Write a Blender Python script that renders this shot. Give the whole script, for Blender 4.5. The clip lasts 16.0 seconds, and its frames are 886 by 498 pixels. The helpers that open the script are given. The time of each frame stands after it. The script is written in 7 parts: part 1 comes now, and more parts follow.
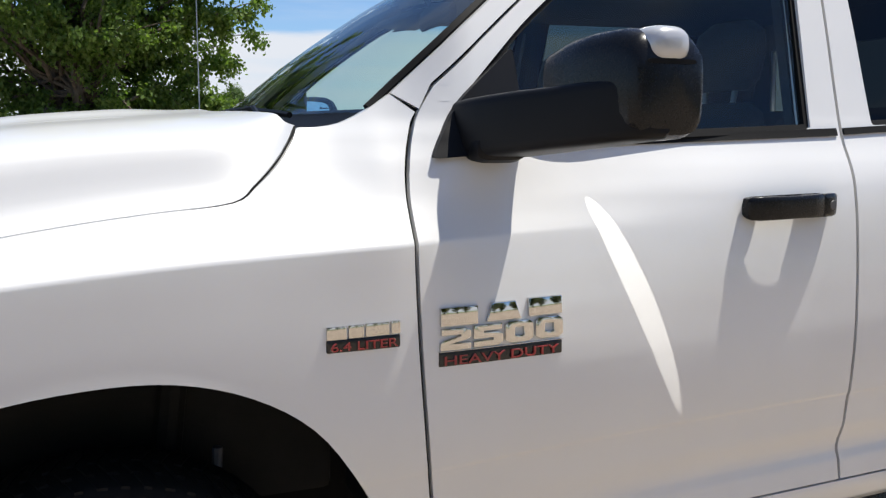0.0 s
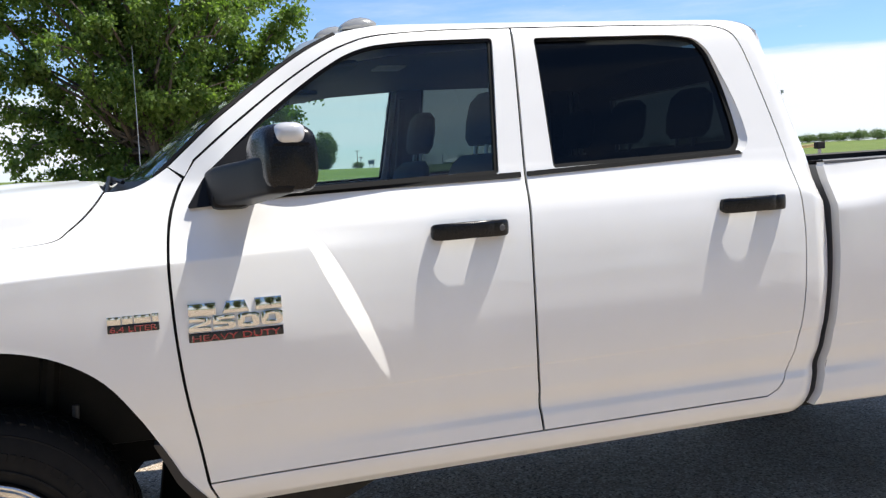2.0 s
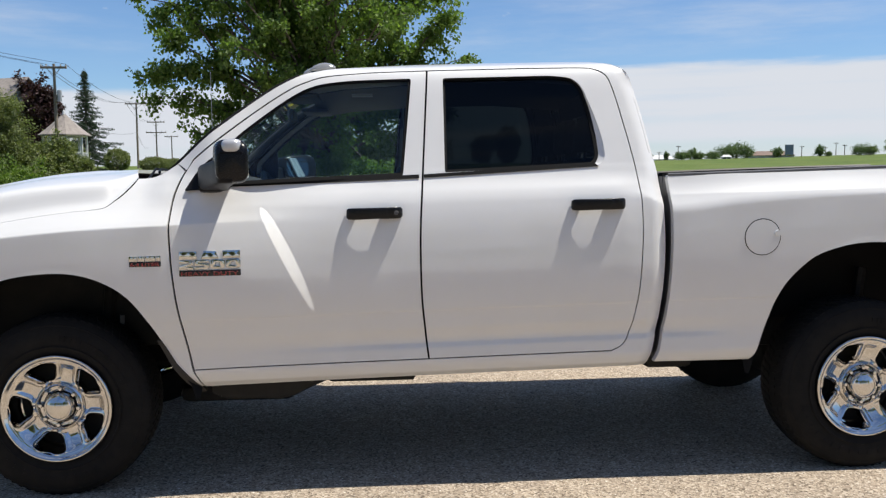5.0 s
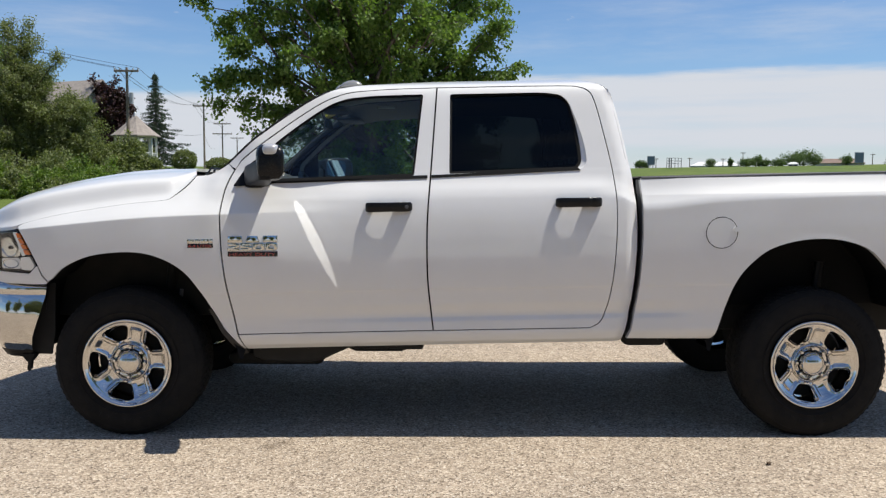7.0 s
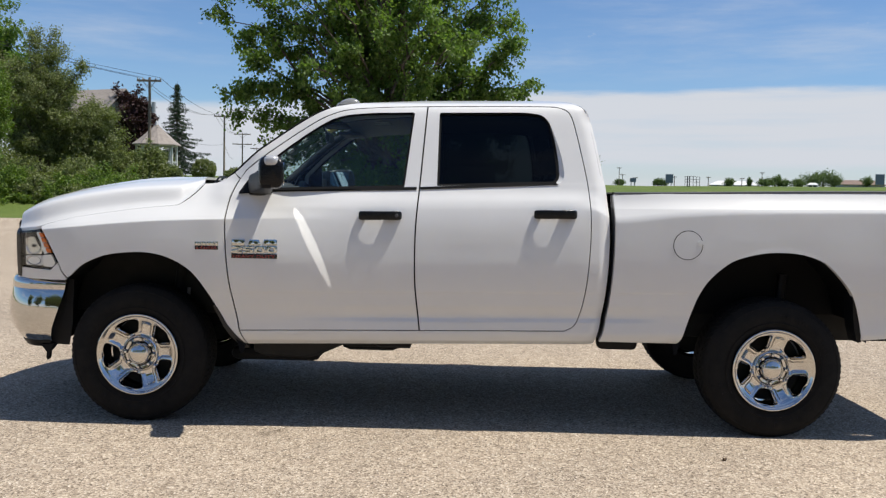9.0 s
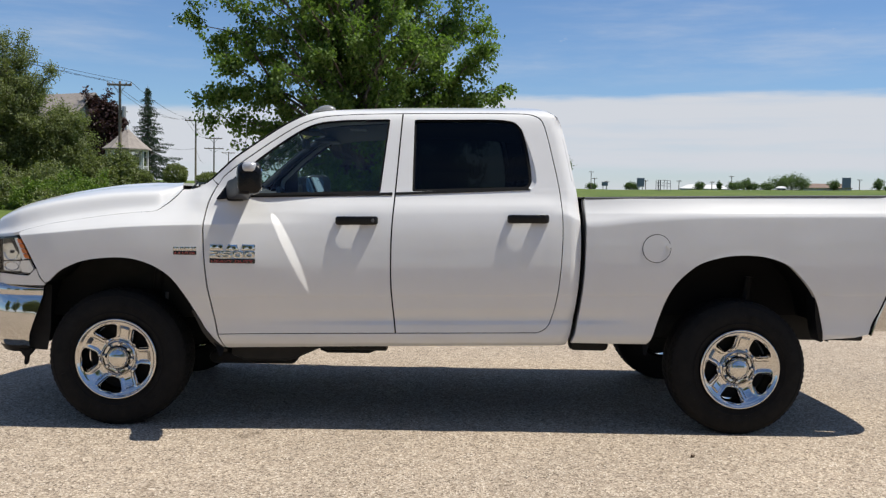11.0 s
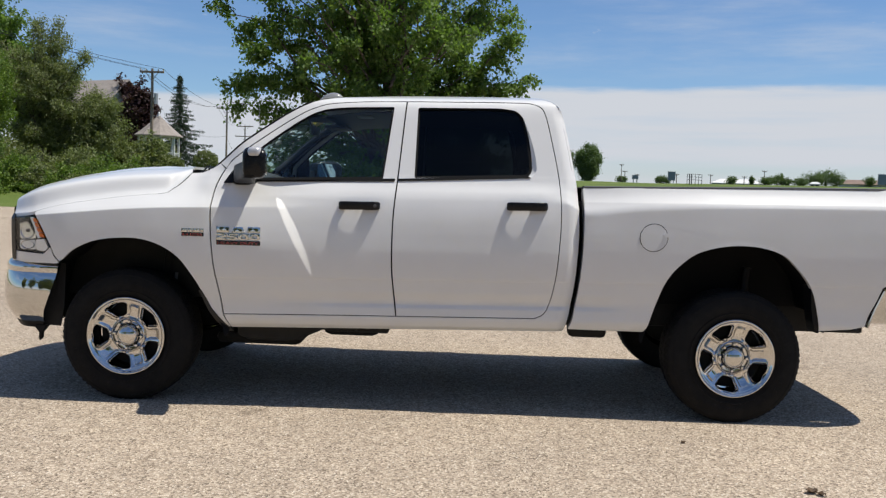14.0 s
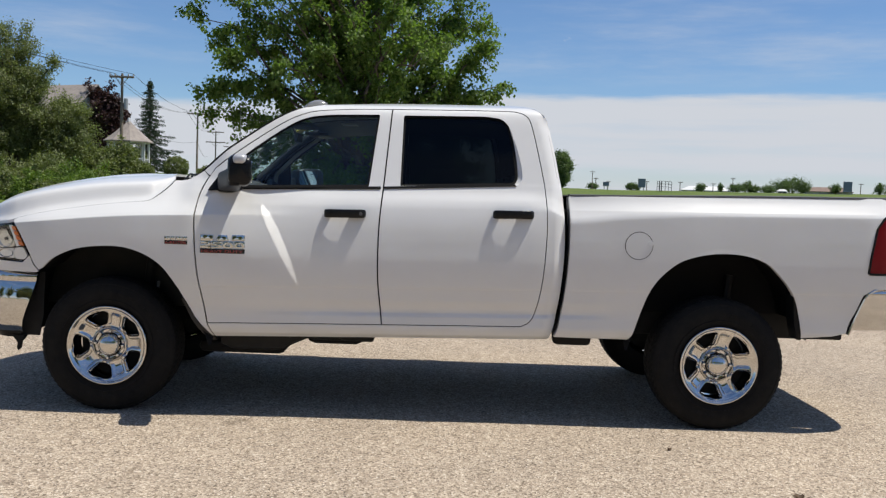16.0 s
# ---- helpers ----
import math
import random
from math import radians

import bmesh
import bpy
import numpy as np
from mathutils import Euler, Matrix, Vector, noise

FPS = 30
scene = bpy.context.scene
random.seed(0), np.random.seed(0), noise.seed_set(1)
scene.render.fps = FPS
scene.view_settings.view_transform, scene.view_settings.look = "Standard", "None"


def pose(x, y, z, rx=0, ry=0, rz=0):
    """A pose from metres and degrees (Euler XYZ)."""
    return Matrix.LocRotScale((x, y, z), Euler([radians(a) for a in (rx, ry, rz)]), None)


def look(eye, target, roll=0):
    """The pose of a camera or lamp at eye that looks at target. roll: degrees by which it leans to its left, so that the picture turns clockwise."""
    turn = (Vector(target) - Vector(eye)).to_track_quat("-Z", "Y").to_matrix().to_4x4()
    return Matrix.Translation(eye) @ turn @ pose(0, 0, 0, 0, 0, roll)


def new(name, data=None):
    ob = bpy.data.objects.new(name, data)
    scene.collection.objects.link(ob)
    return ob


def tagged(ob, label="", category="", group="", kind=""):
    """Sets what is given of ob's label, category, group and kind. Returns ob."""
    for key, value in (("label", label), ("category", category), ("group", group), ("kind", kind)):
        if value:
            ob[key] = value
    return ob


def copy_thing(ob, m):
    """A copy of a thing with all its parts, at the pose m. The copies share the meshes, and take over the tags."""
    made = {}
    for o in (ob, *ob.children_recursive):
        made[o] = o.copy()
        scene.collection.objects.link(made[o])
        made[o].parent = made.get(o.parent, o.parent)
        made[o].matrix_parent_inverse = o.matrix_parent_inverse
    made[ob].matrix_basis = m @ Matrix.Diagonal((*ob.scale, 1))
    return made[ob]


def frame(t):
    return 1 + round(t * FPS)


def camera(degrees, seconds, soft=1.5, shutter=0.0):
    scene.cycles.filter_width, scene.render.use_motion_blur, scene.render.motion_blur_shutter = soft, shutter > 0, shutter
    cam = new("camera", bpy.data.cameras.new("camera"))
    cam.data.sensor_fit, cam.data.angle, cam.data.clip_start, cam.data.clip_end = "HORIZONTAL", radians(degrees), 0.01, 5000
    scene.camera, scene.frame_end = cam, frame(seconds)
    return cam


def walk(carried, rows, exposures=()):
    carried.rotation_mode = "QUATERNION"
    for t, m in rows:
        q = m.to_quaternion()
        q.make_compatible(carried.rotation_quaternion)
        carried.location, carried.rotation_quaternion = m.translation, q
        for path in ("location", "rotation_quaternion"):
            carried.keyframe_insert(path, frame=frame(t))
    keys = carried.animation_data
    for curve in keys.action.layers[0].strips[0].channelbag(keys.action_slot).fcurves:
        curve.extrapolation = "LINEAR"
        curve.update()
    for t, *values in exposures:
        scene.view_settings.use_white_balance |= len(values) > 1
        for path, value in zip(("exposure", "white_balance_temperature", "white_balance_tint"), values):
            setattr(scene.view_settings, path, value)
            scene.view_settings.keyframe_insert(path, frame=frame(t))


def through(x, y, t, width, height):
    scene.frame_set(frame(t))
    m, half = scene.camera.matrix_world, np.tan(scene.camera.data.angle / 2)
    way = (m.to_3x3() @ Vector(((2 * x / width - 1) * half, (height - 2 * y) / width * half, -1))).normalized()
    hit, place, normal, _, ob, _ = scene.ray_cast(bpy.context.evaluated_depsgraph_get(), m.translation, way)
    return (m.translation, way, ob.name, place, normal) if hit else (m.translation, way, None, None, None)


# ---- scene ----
cam = camera(53.7, 16.0, 1.3)
PATH = [
    (0, (0.005, -1.522, 1.422), (0.754, 0.315, 1.171), 0.2),
    (0.5, (0.103, -1.792, 1.419), (0.812, 0.066, 1.203), -0.5),
    (1, (0.244, -2.075, 1.444), (0.882, -0.192, 1.237), -0.8),
    (1.5, (0.43, -2.358, 1.443), (1.052, -0.468, 1.243), -1.8),
    (2, (0.604, -2.618, 1.446), (1.157, -0.703, 1.28), -2.5),
    (2.5, (0.726, -2.892, 1.445), (1.197, -0.951, 1.327), -3.0),
    (3, (0.873, -3.134, 1.458), (1.265, -1.178, 1.323), -2.2),
    (3.5, (1.062, -3.366, 1.437), (1.393, -1.4, 1.289), -1.5),
    (4, (1.198, -3.605, 1.45), (1.469, -1.629, 1.302), -0.8),
    (6.3, (1.661, -4.478, 1.43), (1.702, -2.488, 1.238), -0.5),
    (6.5, (1.662, -4.57, 1.429), (1.697, -2.578, 1.252), -0.3),
    (7, (1.712, -4.765, 1.427), (1.723, -2.771, 1.268), 0.2),
    (7.5, (1.8, -4.837, 1.414), (1.787, -2.844, 1.251), 0.5),
    (8, (1.902, -4.96, 1.398), (1.859, -2.968, 1.225), 1.1),
    (8.5, (1.915, -5.05, 1.409), (1.862, -3.056, 1.26), 1.2),
    (9, (1.89, -5.164, 1.417), (1.862, -3.168, 1.289), 1.3),
    (9.5, (1.885, -5.245, 1.417), (1.901, -3.249, 1.29), 1.5),
    (9.7, (1.877, -5.246, 1.417), (1.91, -3.25, 1.295), 1.6),
    (12, (1.883, -5.313, 1.428), (1.908, -3.317, 1.311), 0.9),
    (12.5, (1.917, -5.337, 1.425), (1.933, -3.341, 1.305), 0.8),
    (13, (1.996, -5.37, 1.413), (1.98, -3.374, 1.284), 1.0),
    (13.5, (2.054, -5.396, 1.407), (2.022, -3.401, 1.272), 1.6),
    (14, (2.053, -5.388, 1.404), (2.021, -3.394, 1.264), 2.0),
    (14.5, (2.028, -5.387, 1.405), (1.993, -3.393, 1.255), 2.3),
    (15, (2.002, -5.389, 1.412), (1.992, -3.394, 1.27), 2.3),
    (15.5, (1.98, -5.381, 1.412), (2.004, -3.386, 1.285), 2.1),
    (16, (1.964, -5.376, 1.41), (1.996, -3.38, 1.287), 2.1),
]
walk(cam, [(t, look(e, g, r)) for t, e, g, r in PATH],
     [(0, 0.51, 6500, 8), (0.5, 0.75, 6500, 8), (1, 0.85, 6500, 8), (2, 0.86, 6500, 8), (2.5, 0.52, 6500, 8), (3, 0.43, 6500, 8), (4, 0.40, 6500, 8), (6.5, 0.29, 6500, 8), (9, 0.24, 6500, 8), (16, 0.17, 6500, 8)])

# ---- daylight ----
SUN_FROM = Vector((0.40, -0.032, 1.0)).normalized()
world = bpy.data.worlds.new("sky")
scene.world = world
world.use_nodes = True
wn, wl = world.node_tree.nodes, world.node_tree.links
wn.clear()


def wmath(op, a, b=None, clamp=False):
    x = wn.new("ShaderNodeMath")
    x.operation = op
    x.use_clamp = clamp
    for i, v in enumerate((a, b)):
        if v is None:
            continue
        if isinstance(v, (int, float)):
            x.inputs[i].default_value = v
        else:
            wl.new(v, x.inputs[i])
    return x.outputs[0]


def wsmooth(v, lo, hi):
    x = wn.new("ShaderNodeMapRange")
    x.interpolation_type = "SMOOTHSTEP"
    x.inputs["From Min"].default_value, x.inputs["From Max"].default_value = lo, hi
    wl.new(v, x.inputs["Value"])
    return x.outputs[0]


def wnoise(vec, scale, stretch, detail=6, rough=0.55):
    mp = wn.new("ShaderNodeMapping")
    mp.inputs["Scale"].default_value = stretch
    wl.new(vec, mp.inputs["Vector"])
    x = wn.new("ShaderNodeTexNoise")
    x.inputs["Scale"].default_value, x.inputs["Detail"].default_value, x.inputs["Roughness"].default_value = scale, detail, rough
    wl.new(mp.outputs[0], x.inputs["Vector"])
    return x.outputs["Fac"]


w_out = wn.new("ShaderNodeOutputWorld")
w_bg = wn.new("ShaderNodeBackground")
w_bg.inputs["Strength"].default_value = 0.067
w_sky = wn.new("ShaderNodeTexSky")
w_sky.sky_type = "NISHITA"
w_sky.sun_disc = False
w_sky.sun_elevation = math.asin(SUN_FROM.z)
w_sky.sun_rotation = math.atan2(SUN_FROM.x, SUN_FROM.y)
w_sky.altitude = 250
w_sky.air_density = 1.0
w_sky.dust_density = 0.25
w_sky.ozone_density = 2.5
w_dir = wn.new("ShaderNodeTexCoord").outputs["Generated"]
sep = wn.new("ShaderNodeSeparateXYZ")
wl.new(w_dir, sep.inputs[0])
up = sep.outputs["Z"]
# a bank of stratus low over the horizon with a ragged top, wisps above it
ragged = wnoise(w_dir, 5.0, (1, 1, 9), 7, 0.6)
west = wmath("MAXIMUM", wmath("MULTIPLY", sep.outputs["X"], -0.085), 0.0)
edge = wmath("ADD", wmath("ADD", up, west), wmath("MULTIPLY", wmath("SUBTRACT", ragged, 0.5), 0.028))
bank = wmath("SUBTRACT", 1.0, wsmooth(edge, 0.109, 0.121))
body = wsmooth(wnoise(w_dir, 3.2, (1, 1, 14), 6, 0.55), 0.30, 0.55)
thin = wmath("MAXIMUM", wsmooth(edge, 0.026, 0.042), wmath("SUBTRACT", 0.62, wmath("MULTIPLY", wsmooth(edge, 0.012, 0.026), 0.62)))
bank = wmath("MULTIPLY", bank, wmath("ADD", 0.72, wmath("MULTIPLY", body, 0.28)))
bank = wmath("MULTIPLY", bank, wmath("ADD", 0.58, wmath("MULTIPLY", thin, 0.42)))
wisp = wsmooth(wnoise(w_dir, 2.3, (1, 1, 7), 8, 0.62), 0.44, 0.80)
wisp = wmath("MULTIPLY", wisp, wsmooth(up, 0.11, 0.15))
puff = wsmooth(wnoise(w_dir, 22, (1, 1, 2.2), 5, 0.5), 0.70, 0.78)
puff = wmath("MULTIPLY", puff, wmath("MULTIPLY", wsmooth(up, 0.12, 0.15), wmath("SUBTRACT", 1.0, wsmooth(up, 0.17, 0.24))))
cover = wmath("MAXIMUM", bank, wmath("MAXIMUM", wmath("MULTIPLY", wisp, 0.55), wmath("MULTIPLY", puff, 0.5)), True)
w_mix = wn.new("ShaderNodeMix")
w_mix.data_type = "RGBA"
wl.new(cover, w_mix.inputs[0])
w_tone = wn.new("ShaderNodeMix")
w_tone.data_type, w_tone.blend_type = "RGBA", "MULTIPLY"
w_tone.inputs[0].default_value = 1.0
w_tone.inputs[7].default_value = (1.02, 1.20, 1.46, 1)
wl.new(w_sky.outputs[0], w_tone.inputs[6])
wl.new(w_tone.outputs[2], w_mix.inputs[6])
w_mix.inputs[7].default_value = (8.3, 8.6, 9.4, 1)
wl.new(w_mix.outputs[2], w_bg.inputs["Color"])
wl.new(w_bg.outputs[0], w_out.inputs["Surface"])
sun_data = bpy.data.lights.new("sun", "SUN")
sun_data.energy = 5.0
sun_data.angle = radians(0.53)
sun_data.color = (1.0, 0.94, 0.85)
sun = new("sun", sun_data)
sun.matrix_world = look(SUN_FROM * 60, (0, 0, 0))

# ---- mesh tools ----
W = 1.94          # mirror plane of the truck at y = W / 2
YC = W / 2
RAKE = 0.02       # the body rises towards the tail


def part(name, bm, mat, parent=None, label="", smooth=True, angle=35):
    me = bpy.data.meshes.new(name)
    bmesh.ops.recalc_face_normals(bm, faces=bm.faces)
    bm.to_mesh(me)
    bm.free()
    for m in mat if isinstance(mat, (list, tuple)) else [mat]:
        me.materials.append(m)
    if smooth:
        me.shade_smooth()
        me.set_sharp_from_angle(angle=radians(angle))
    ob = new(name, me)
    if parent is not None:
        ob.parent = parent
    if label:
        ob["label"] = label
    return ob


def thing(name, label, category, group="", kind="", at=(0, 0, 0)):
    ob = new(name)
    ob.location = at
    ob.empty_display_size = 0.1
    return tagged(ob, label, category, group, kind)


def spline(pts, n=6, closed=False):
    """A Catmull-Rom curve through points of any dimension."""
    pts = [Vector(p) for p in pts]
    out, m = [], len(pts)
    for i in range(m if closed else m - 1):
        p1, p2 = pts[i], pts[(i + 1) % m]
        p0 = pts[i - 1] if closed or i else p1 * 2 - p2
        p3 = pts[(i + 2) % m] if closed or i < m - 2 else p2 * 2 - p1
        for k in range(n):
            t = k / n
            out.append(0.5 * ((2 * p1) + (p2 - p0) * t + (2 * p0 - 5 * p1 + 4 * p2 - p3) * t * t
                              + (3 * p1 - p0 - 3 * p2 + p3) * t ** 3))
    if not closed:
        out.append(pts[-1])
    return out


def rounded(pts, r=0.03, n=4):
    """A closed outline of (x, z) corners, each rounded; a third number is that corner's own radius."""
    out, m = [], len(pts)
    for i, p in enumerate(pts):
        c, a, b = Vector(p[:2]), Vector(pts[i - 1][:2]), Vector(pts[(i + 1) % m][:2])
        rr = p[2] if len(p) > 2 else r
        u, v = a - c, b - c
        d = min(rr, u.length * 0.45, v.length * 0.45)
        if d < 1e-4:
            out.append(c)
            continue
        p0, p1 = c + u.normalized() * d, c + v.normalized() * d
        for k in range(n + 1):
            t = k / n
            out.append(p0 * (1 - t) ** 2 + c * 2 * t * (1 - t) + p1 * t * t)
    return out


def cubic(x, table):
    n = len(table)
    if x <= table[0][0]:
        return table[0][1]
    if x >= table[-1][0]:
        return table[-1][1]
    for i in range(n - 1):
        x0, y0 = table[i]
        x1, y1 = table[i + 1]
        if x <= x1:
            def slope(j):
                if j == 0 or j == n - 1:
                    a, b = (0, 1) if j == 0 else (n - 2, n - 1)
                    return (table[b][1] - table[a][1]) / (table[b][0] - table[a][0])
                l = (table[j][1] - table[j - 1][1]) / (table[j][0] - table[j - 1][0])
                r = (table[j + 1][1] - table[j][1]) / (table[j + 1][0] - table[j][0])
                return 0 if l * r <= 0 else 2 * l * r / (l + r)
            h, t = x1 - x0, (x - x0) / (x1 - x0)
            return (y0 * (1 + 2 * t) * (1 - t) ** 2 + slope(i) * h * t * (1 - t) ** 2
                    + y1 * t * t * (3 - 2 * t) + slope(i + 1) * h * t * t * (t - 1))


def step(a, b, x):
    t = min(1, max(0, (x - a) / (b - a)))
    return t * t * (3 - 2 * t)


def box(bm, lo, hi, bevel=0.0, seg=2):
    lo, hi = Vector(lo), Vector(hi)
    m = Matrix.Translation((lo + hi) / 2) @ Matrix.Diagonal((*(hi - lo), 1))
    made = bmesh.ops.create_cube(bm, size=1, matrix=m)
    if bevel:
        edges = {e for v in made["verts"] for e in v.link_edges}
        bmesh.ops.bevel(bm, geom=list(edges), offset=bevel, segments=seg, profile=0.5, affect="EDGES")
    return bm


def lathe(bm, profile, n=48, centre=(0, 0, 0), close=False):
    """Turns (radius, y) pairs about the y axis."""
    rings = []
    c = Vector(centre)
    for r, y in profile:
        if r < 1e-5:
            rings.append([bm.verts.new(c + Vector((0, y, 0)))])
        else:
            rings.append([bm.verts.new(c + Vector((r * math.cos(2 * math.pi * k / n), y, r * math.sin(2 * math.pi * k / n))))
                          for k in range(n)])
    pairs = list(zip(rings, rings[1:])) + ([(rings[-1], rings[0])] if close else [])
    for a, b in pairs:
        for k in range(n):
            j = (k + 1) % n
            if len(a) == 1 and len(b) > 1:
                bm.faces.new((a[0], b[k], b[j]))
            elif len(b) == 1 and len(a) > 1:
                bm.faces.new((a[k], a[j], b[0]))
            elif len(a) > 1:
                bm.faces.new((a[k], a[j], b[j], b[k]))
    return bm


def grid(bm, rows):
    """A sheet through rows of points."""
    vs = [[bm.verts.new(p) for p in row] for row in rows]
    for a, b in zip(vs, vs[1:]):
        for k in range(len(a) - 1):
            bm.faces.new((a[k], a[k + 1], b[k + 1], b[k]))
    return vs


def tube(bm, path, radius, n=8, caps=True):
    """A round tube along a path; radius may be a list."""
    path = [Vector(p) for p in path]
    rad = radius if isinstance(radius, (list, tuple)) else [radius] * len(path)
    side = None
    rings = []
    for i, p in enumerate(path):
        d = (path[min(i + 1, len(path) - 1)] - path[max(i - 1, 0)]).normalized()
        if side is None:
            side = d.orthogonal().normalized()
        side = (side - d * side.dot(d)).normalized()
        up = d.cross(side)
        rings.append([bm.verts.new(p + (side * math.cos(2 * math.pi * k / n) + up * math.sin(2 * math.pi * k / n)) * rad[i])
                      for k in range(n)])
    for a, b in zip(rings, rings[1:]):
        for k in range(n):
            bm.faces.new((a[k], a[(k + 1) % n], b[(k + 1) % n], b[k]))
    if caps:
        bm.faces.new(rings[0][::-1])
        bm.faces.new(rings[-1])
    return bm


def thicken(bm, depth, way):
    """Gives a sheet a thickness along a direction, with side walls."""
    made = bmesh.ops.extrude_face_region(bm, geom=bm.faces[:])
    vs = [v for v in made["geom"] if isinstance(v, bmesh.types.BMVert)]
    bmesh.ops.translate(bm, verts=vs, vec=Vector(way) * depth)
    return bm

# ---- materials ----
def material(name, colour, rough=0.5, metal=0.0, spec=0.5):
    m = bpy.data.materials.new(name)
    m.use_nodes = True
    b = m.node_tree.nodes["Principled BSDF"]
    b.inputs["Base Color"].default_value = (*colour, 1)
    b.inputs["Roughness"].default_value = rough
    b.inputs["Metallic"].default_value = metal
    b.inputs["Specular IOR Level"].default_value = spec
    return m, m.node_tree.nodes, m.node_tree.links, b


def noise_node(n, l, scale, detail=4, rough=0.55, coord="Object", stretch=None):
    t = n.new("ShaderNodeTexCoord")
    x = n.new("ShaderNodeTexNoise")
    x.inputs["Scale"].default_value = scale
    x.inputs["Detail"].default_value = detail
    x.inputs["Roughness"].default_value = rough
    if stretch:
        mp = n.new("ShaderNodeMapping")
        mp.inputs["Scale"].default_value = stretch
        l.new(t.outputs[coord], mp.inputs["Vector"])
        l.new(mp.outputs[0], x.inputs["Vector"])
    else:
        l.new(t.outputs[coord], x.inputs["Vector"])
    return x


def ramp(n, l, source, stops):
    r = n.new("ShaderNodeValToRGB")
    e = r.color_ramp.elements
    for i, (p, c) in enumerate(stops):
        s = e[i] if i < 2 else e.new(p)
        s.position = p
        s.color = (*c, 1) if len(c) == 3 else c
    l.new(source, r.inputs["Fac"])
    return r


def bump(n, l, b, source, strength=0.3, distance=0.01):
    x = n.new("ShaderNodeBump")
    x.inputs["Strength"].default_value = strength
    x.inputs["Distance"].default_value = distance
    l.new(source, x.inputs["Height"])
    l.new(x.outputs[0], b.inputs["Normal"])
    return x


def mix(n, l, fac, a, b, kind="MIX"):
    x = n.new("ShaderNodeMix")
    x.data_type = "RGBA"
    x.blend_type = kind
    for s, v in ((x.inputs[0], fac), (x.inputs[6], a), (x.inputs[7], b)):
        if hasattr(v, "links"):
            l.new(v, s)
        else:
            s.default_value = v if isinstance(v, (int, float)) else (*v, 1)
    return x.outputs[2]


# white paint with clear coat, a little road dust low down in patches
PAINT, n, l, b = material("white_paint", (0.67, 0.67, 0.665), 0.32)
b.inputs["Coat Weight"].default_value = 0.7
b.inputs["Coat Roughness"].default_value = 0.06
d = noise_node(n, l, 3.0, 5)
c = ramp(n, l, d.outputs["Fac"], [(0.35, (0.675, 0.674, 0.668)), (0.75, (0.645, 0.642, 0.634))])
l.new(c.outputs[0], b.inputs["Base Color"])

CHROME, n, l, b = material("chrome", (0.61, 0.595, 0.57), 0.06, 1.0)
d = noise_node(n, l, 60, 3)
r = n.new("ShaderNodeMapRange")
r.inputs["To Min"].default_value, r.inputs["To Max"].default_value = 0.03, 0.09
l.new(d.outputs["Fac"], r.inputs["Value"])
l.new(r.outputs[0], b.inputs["Roughness"])

BLACK, n, l, b = material("black_plastic", (0.006, 0.006, 0.007), 0.45, spec=0.16)
d = noise_node(n, l, 400, 2)
bump(n, l, b, d.outputs["Fac"], 0.08, 0.002)
GLOSS_BLACK, n, l, b = material("gloss_black_mirror_cap", (0.006, 0.006, 0.007), 0.25, spec=0.26)
d = noise_node(n, l, 250, 2)
l.new(ramp(n, l, d.outputs["Fac"], [(0.3, (0.22,) * 3), (0.7, (0.29,) * 3)]).outputs[0], b.inputs["Roughness"])
DARK, n, l, b = material("underbody_black", (0.010, 0.010, 0.010), 0.8)
d = noise_node(n, l, 9, 5)
c = ramp(n, l, d.outputs["Fac"], [(0.4, (0.005, 0.005, 0.005)), (0.8, (0.014, 0.013, 0.011))])
l.new(c.outputs[0], b.inputs["Base Color"])
LIP, n, l, b = material("dusty_black_plastic", (0.035, 0.032, 0.029), 0.7, spec=0.3)
# grey of the key lock; on the near rail cap it holds the sky's sheen
CAP, n, l, b = material("grey_sheen_plastic", (0.075, 0.075, 0.08), 0.5, spec=0.5)
d = noise_node(n, l, 300, 3)
bump(n, l, b, d.outputs["Fac"], 0.15, 0.002)
SEAL, n, l, b = material("rubber_seal", (0.004, 0.004, 0.0045), 0.75, spec=0.2)
# grey of the brake hose; also holds the shade on the bed's front flange
HOSE_AND_SHADE, n, l, b = material("grey_hose_and_shade", (0.10, 0.10, 0.105), 0.6)
STICKER, n, l, b = material("yellow_sticker", (0.55, 0.45, 0.05), 0.6)
CHALK, n, l, b = material("white_marker", (0.80, 0.80, 0.78), 0.7)
RUBBER, n, l, b = material("tyre_rubber", (0.013, 0.0123, 0.0118), 0.85, spec=0.2)
d = noise_node(n, l, 14, 6, 0.65)
c = ramp(n, l, d.outputs["Fac"], [(0.35, (0.007, 0.007, 0.007)), (0.85, (0.017, 0.015, 0.013))])
l.new(c.outputs[0], b.inputs["Base Color"])
bump(n, l, b, d.outputs["Fac"], 0.15, 0.004)


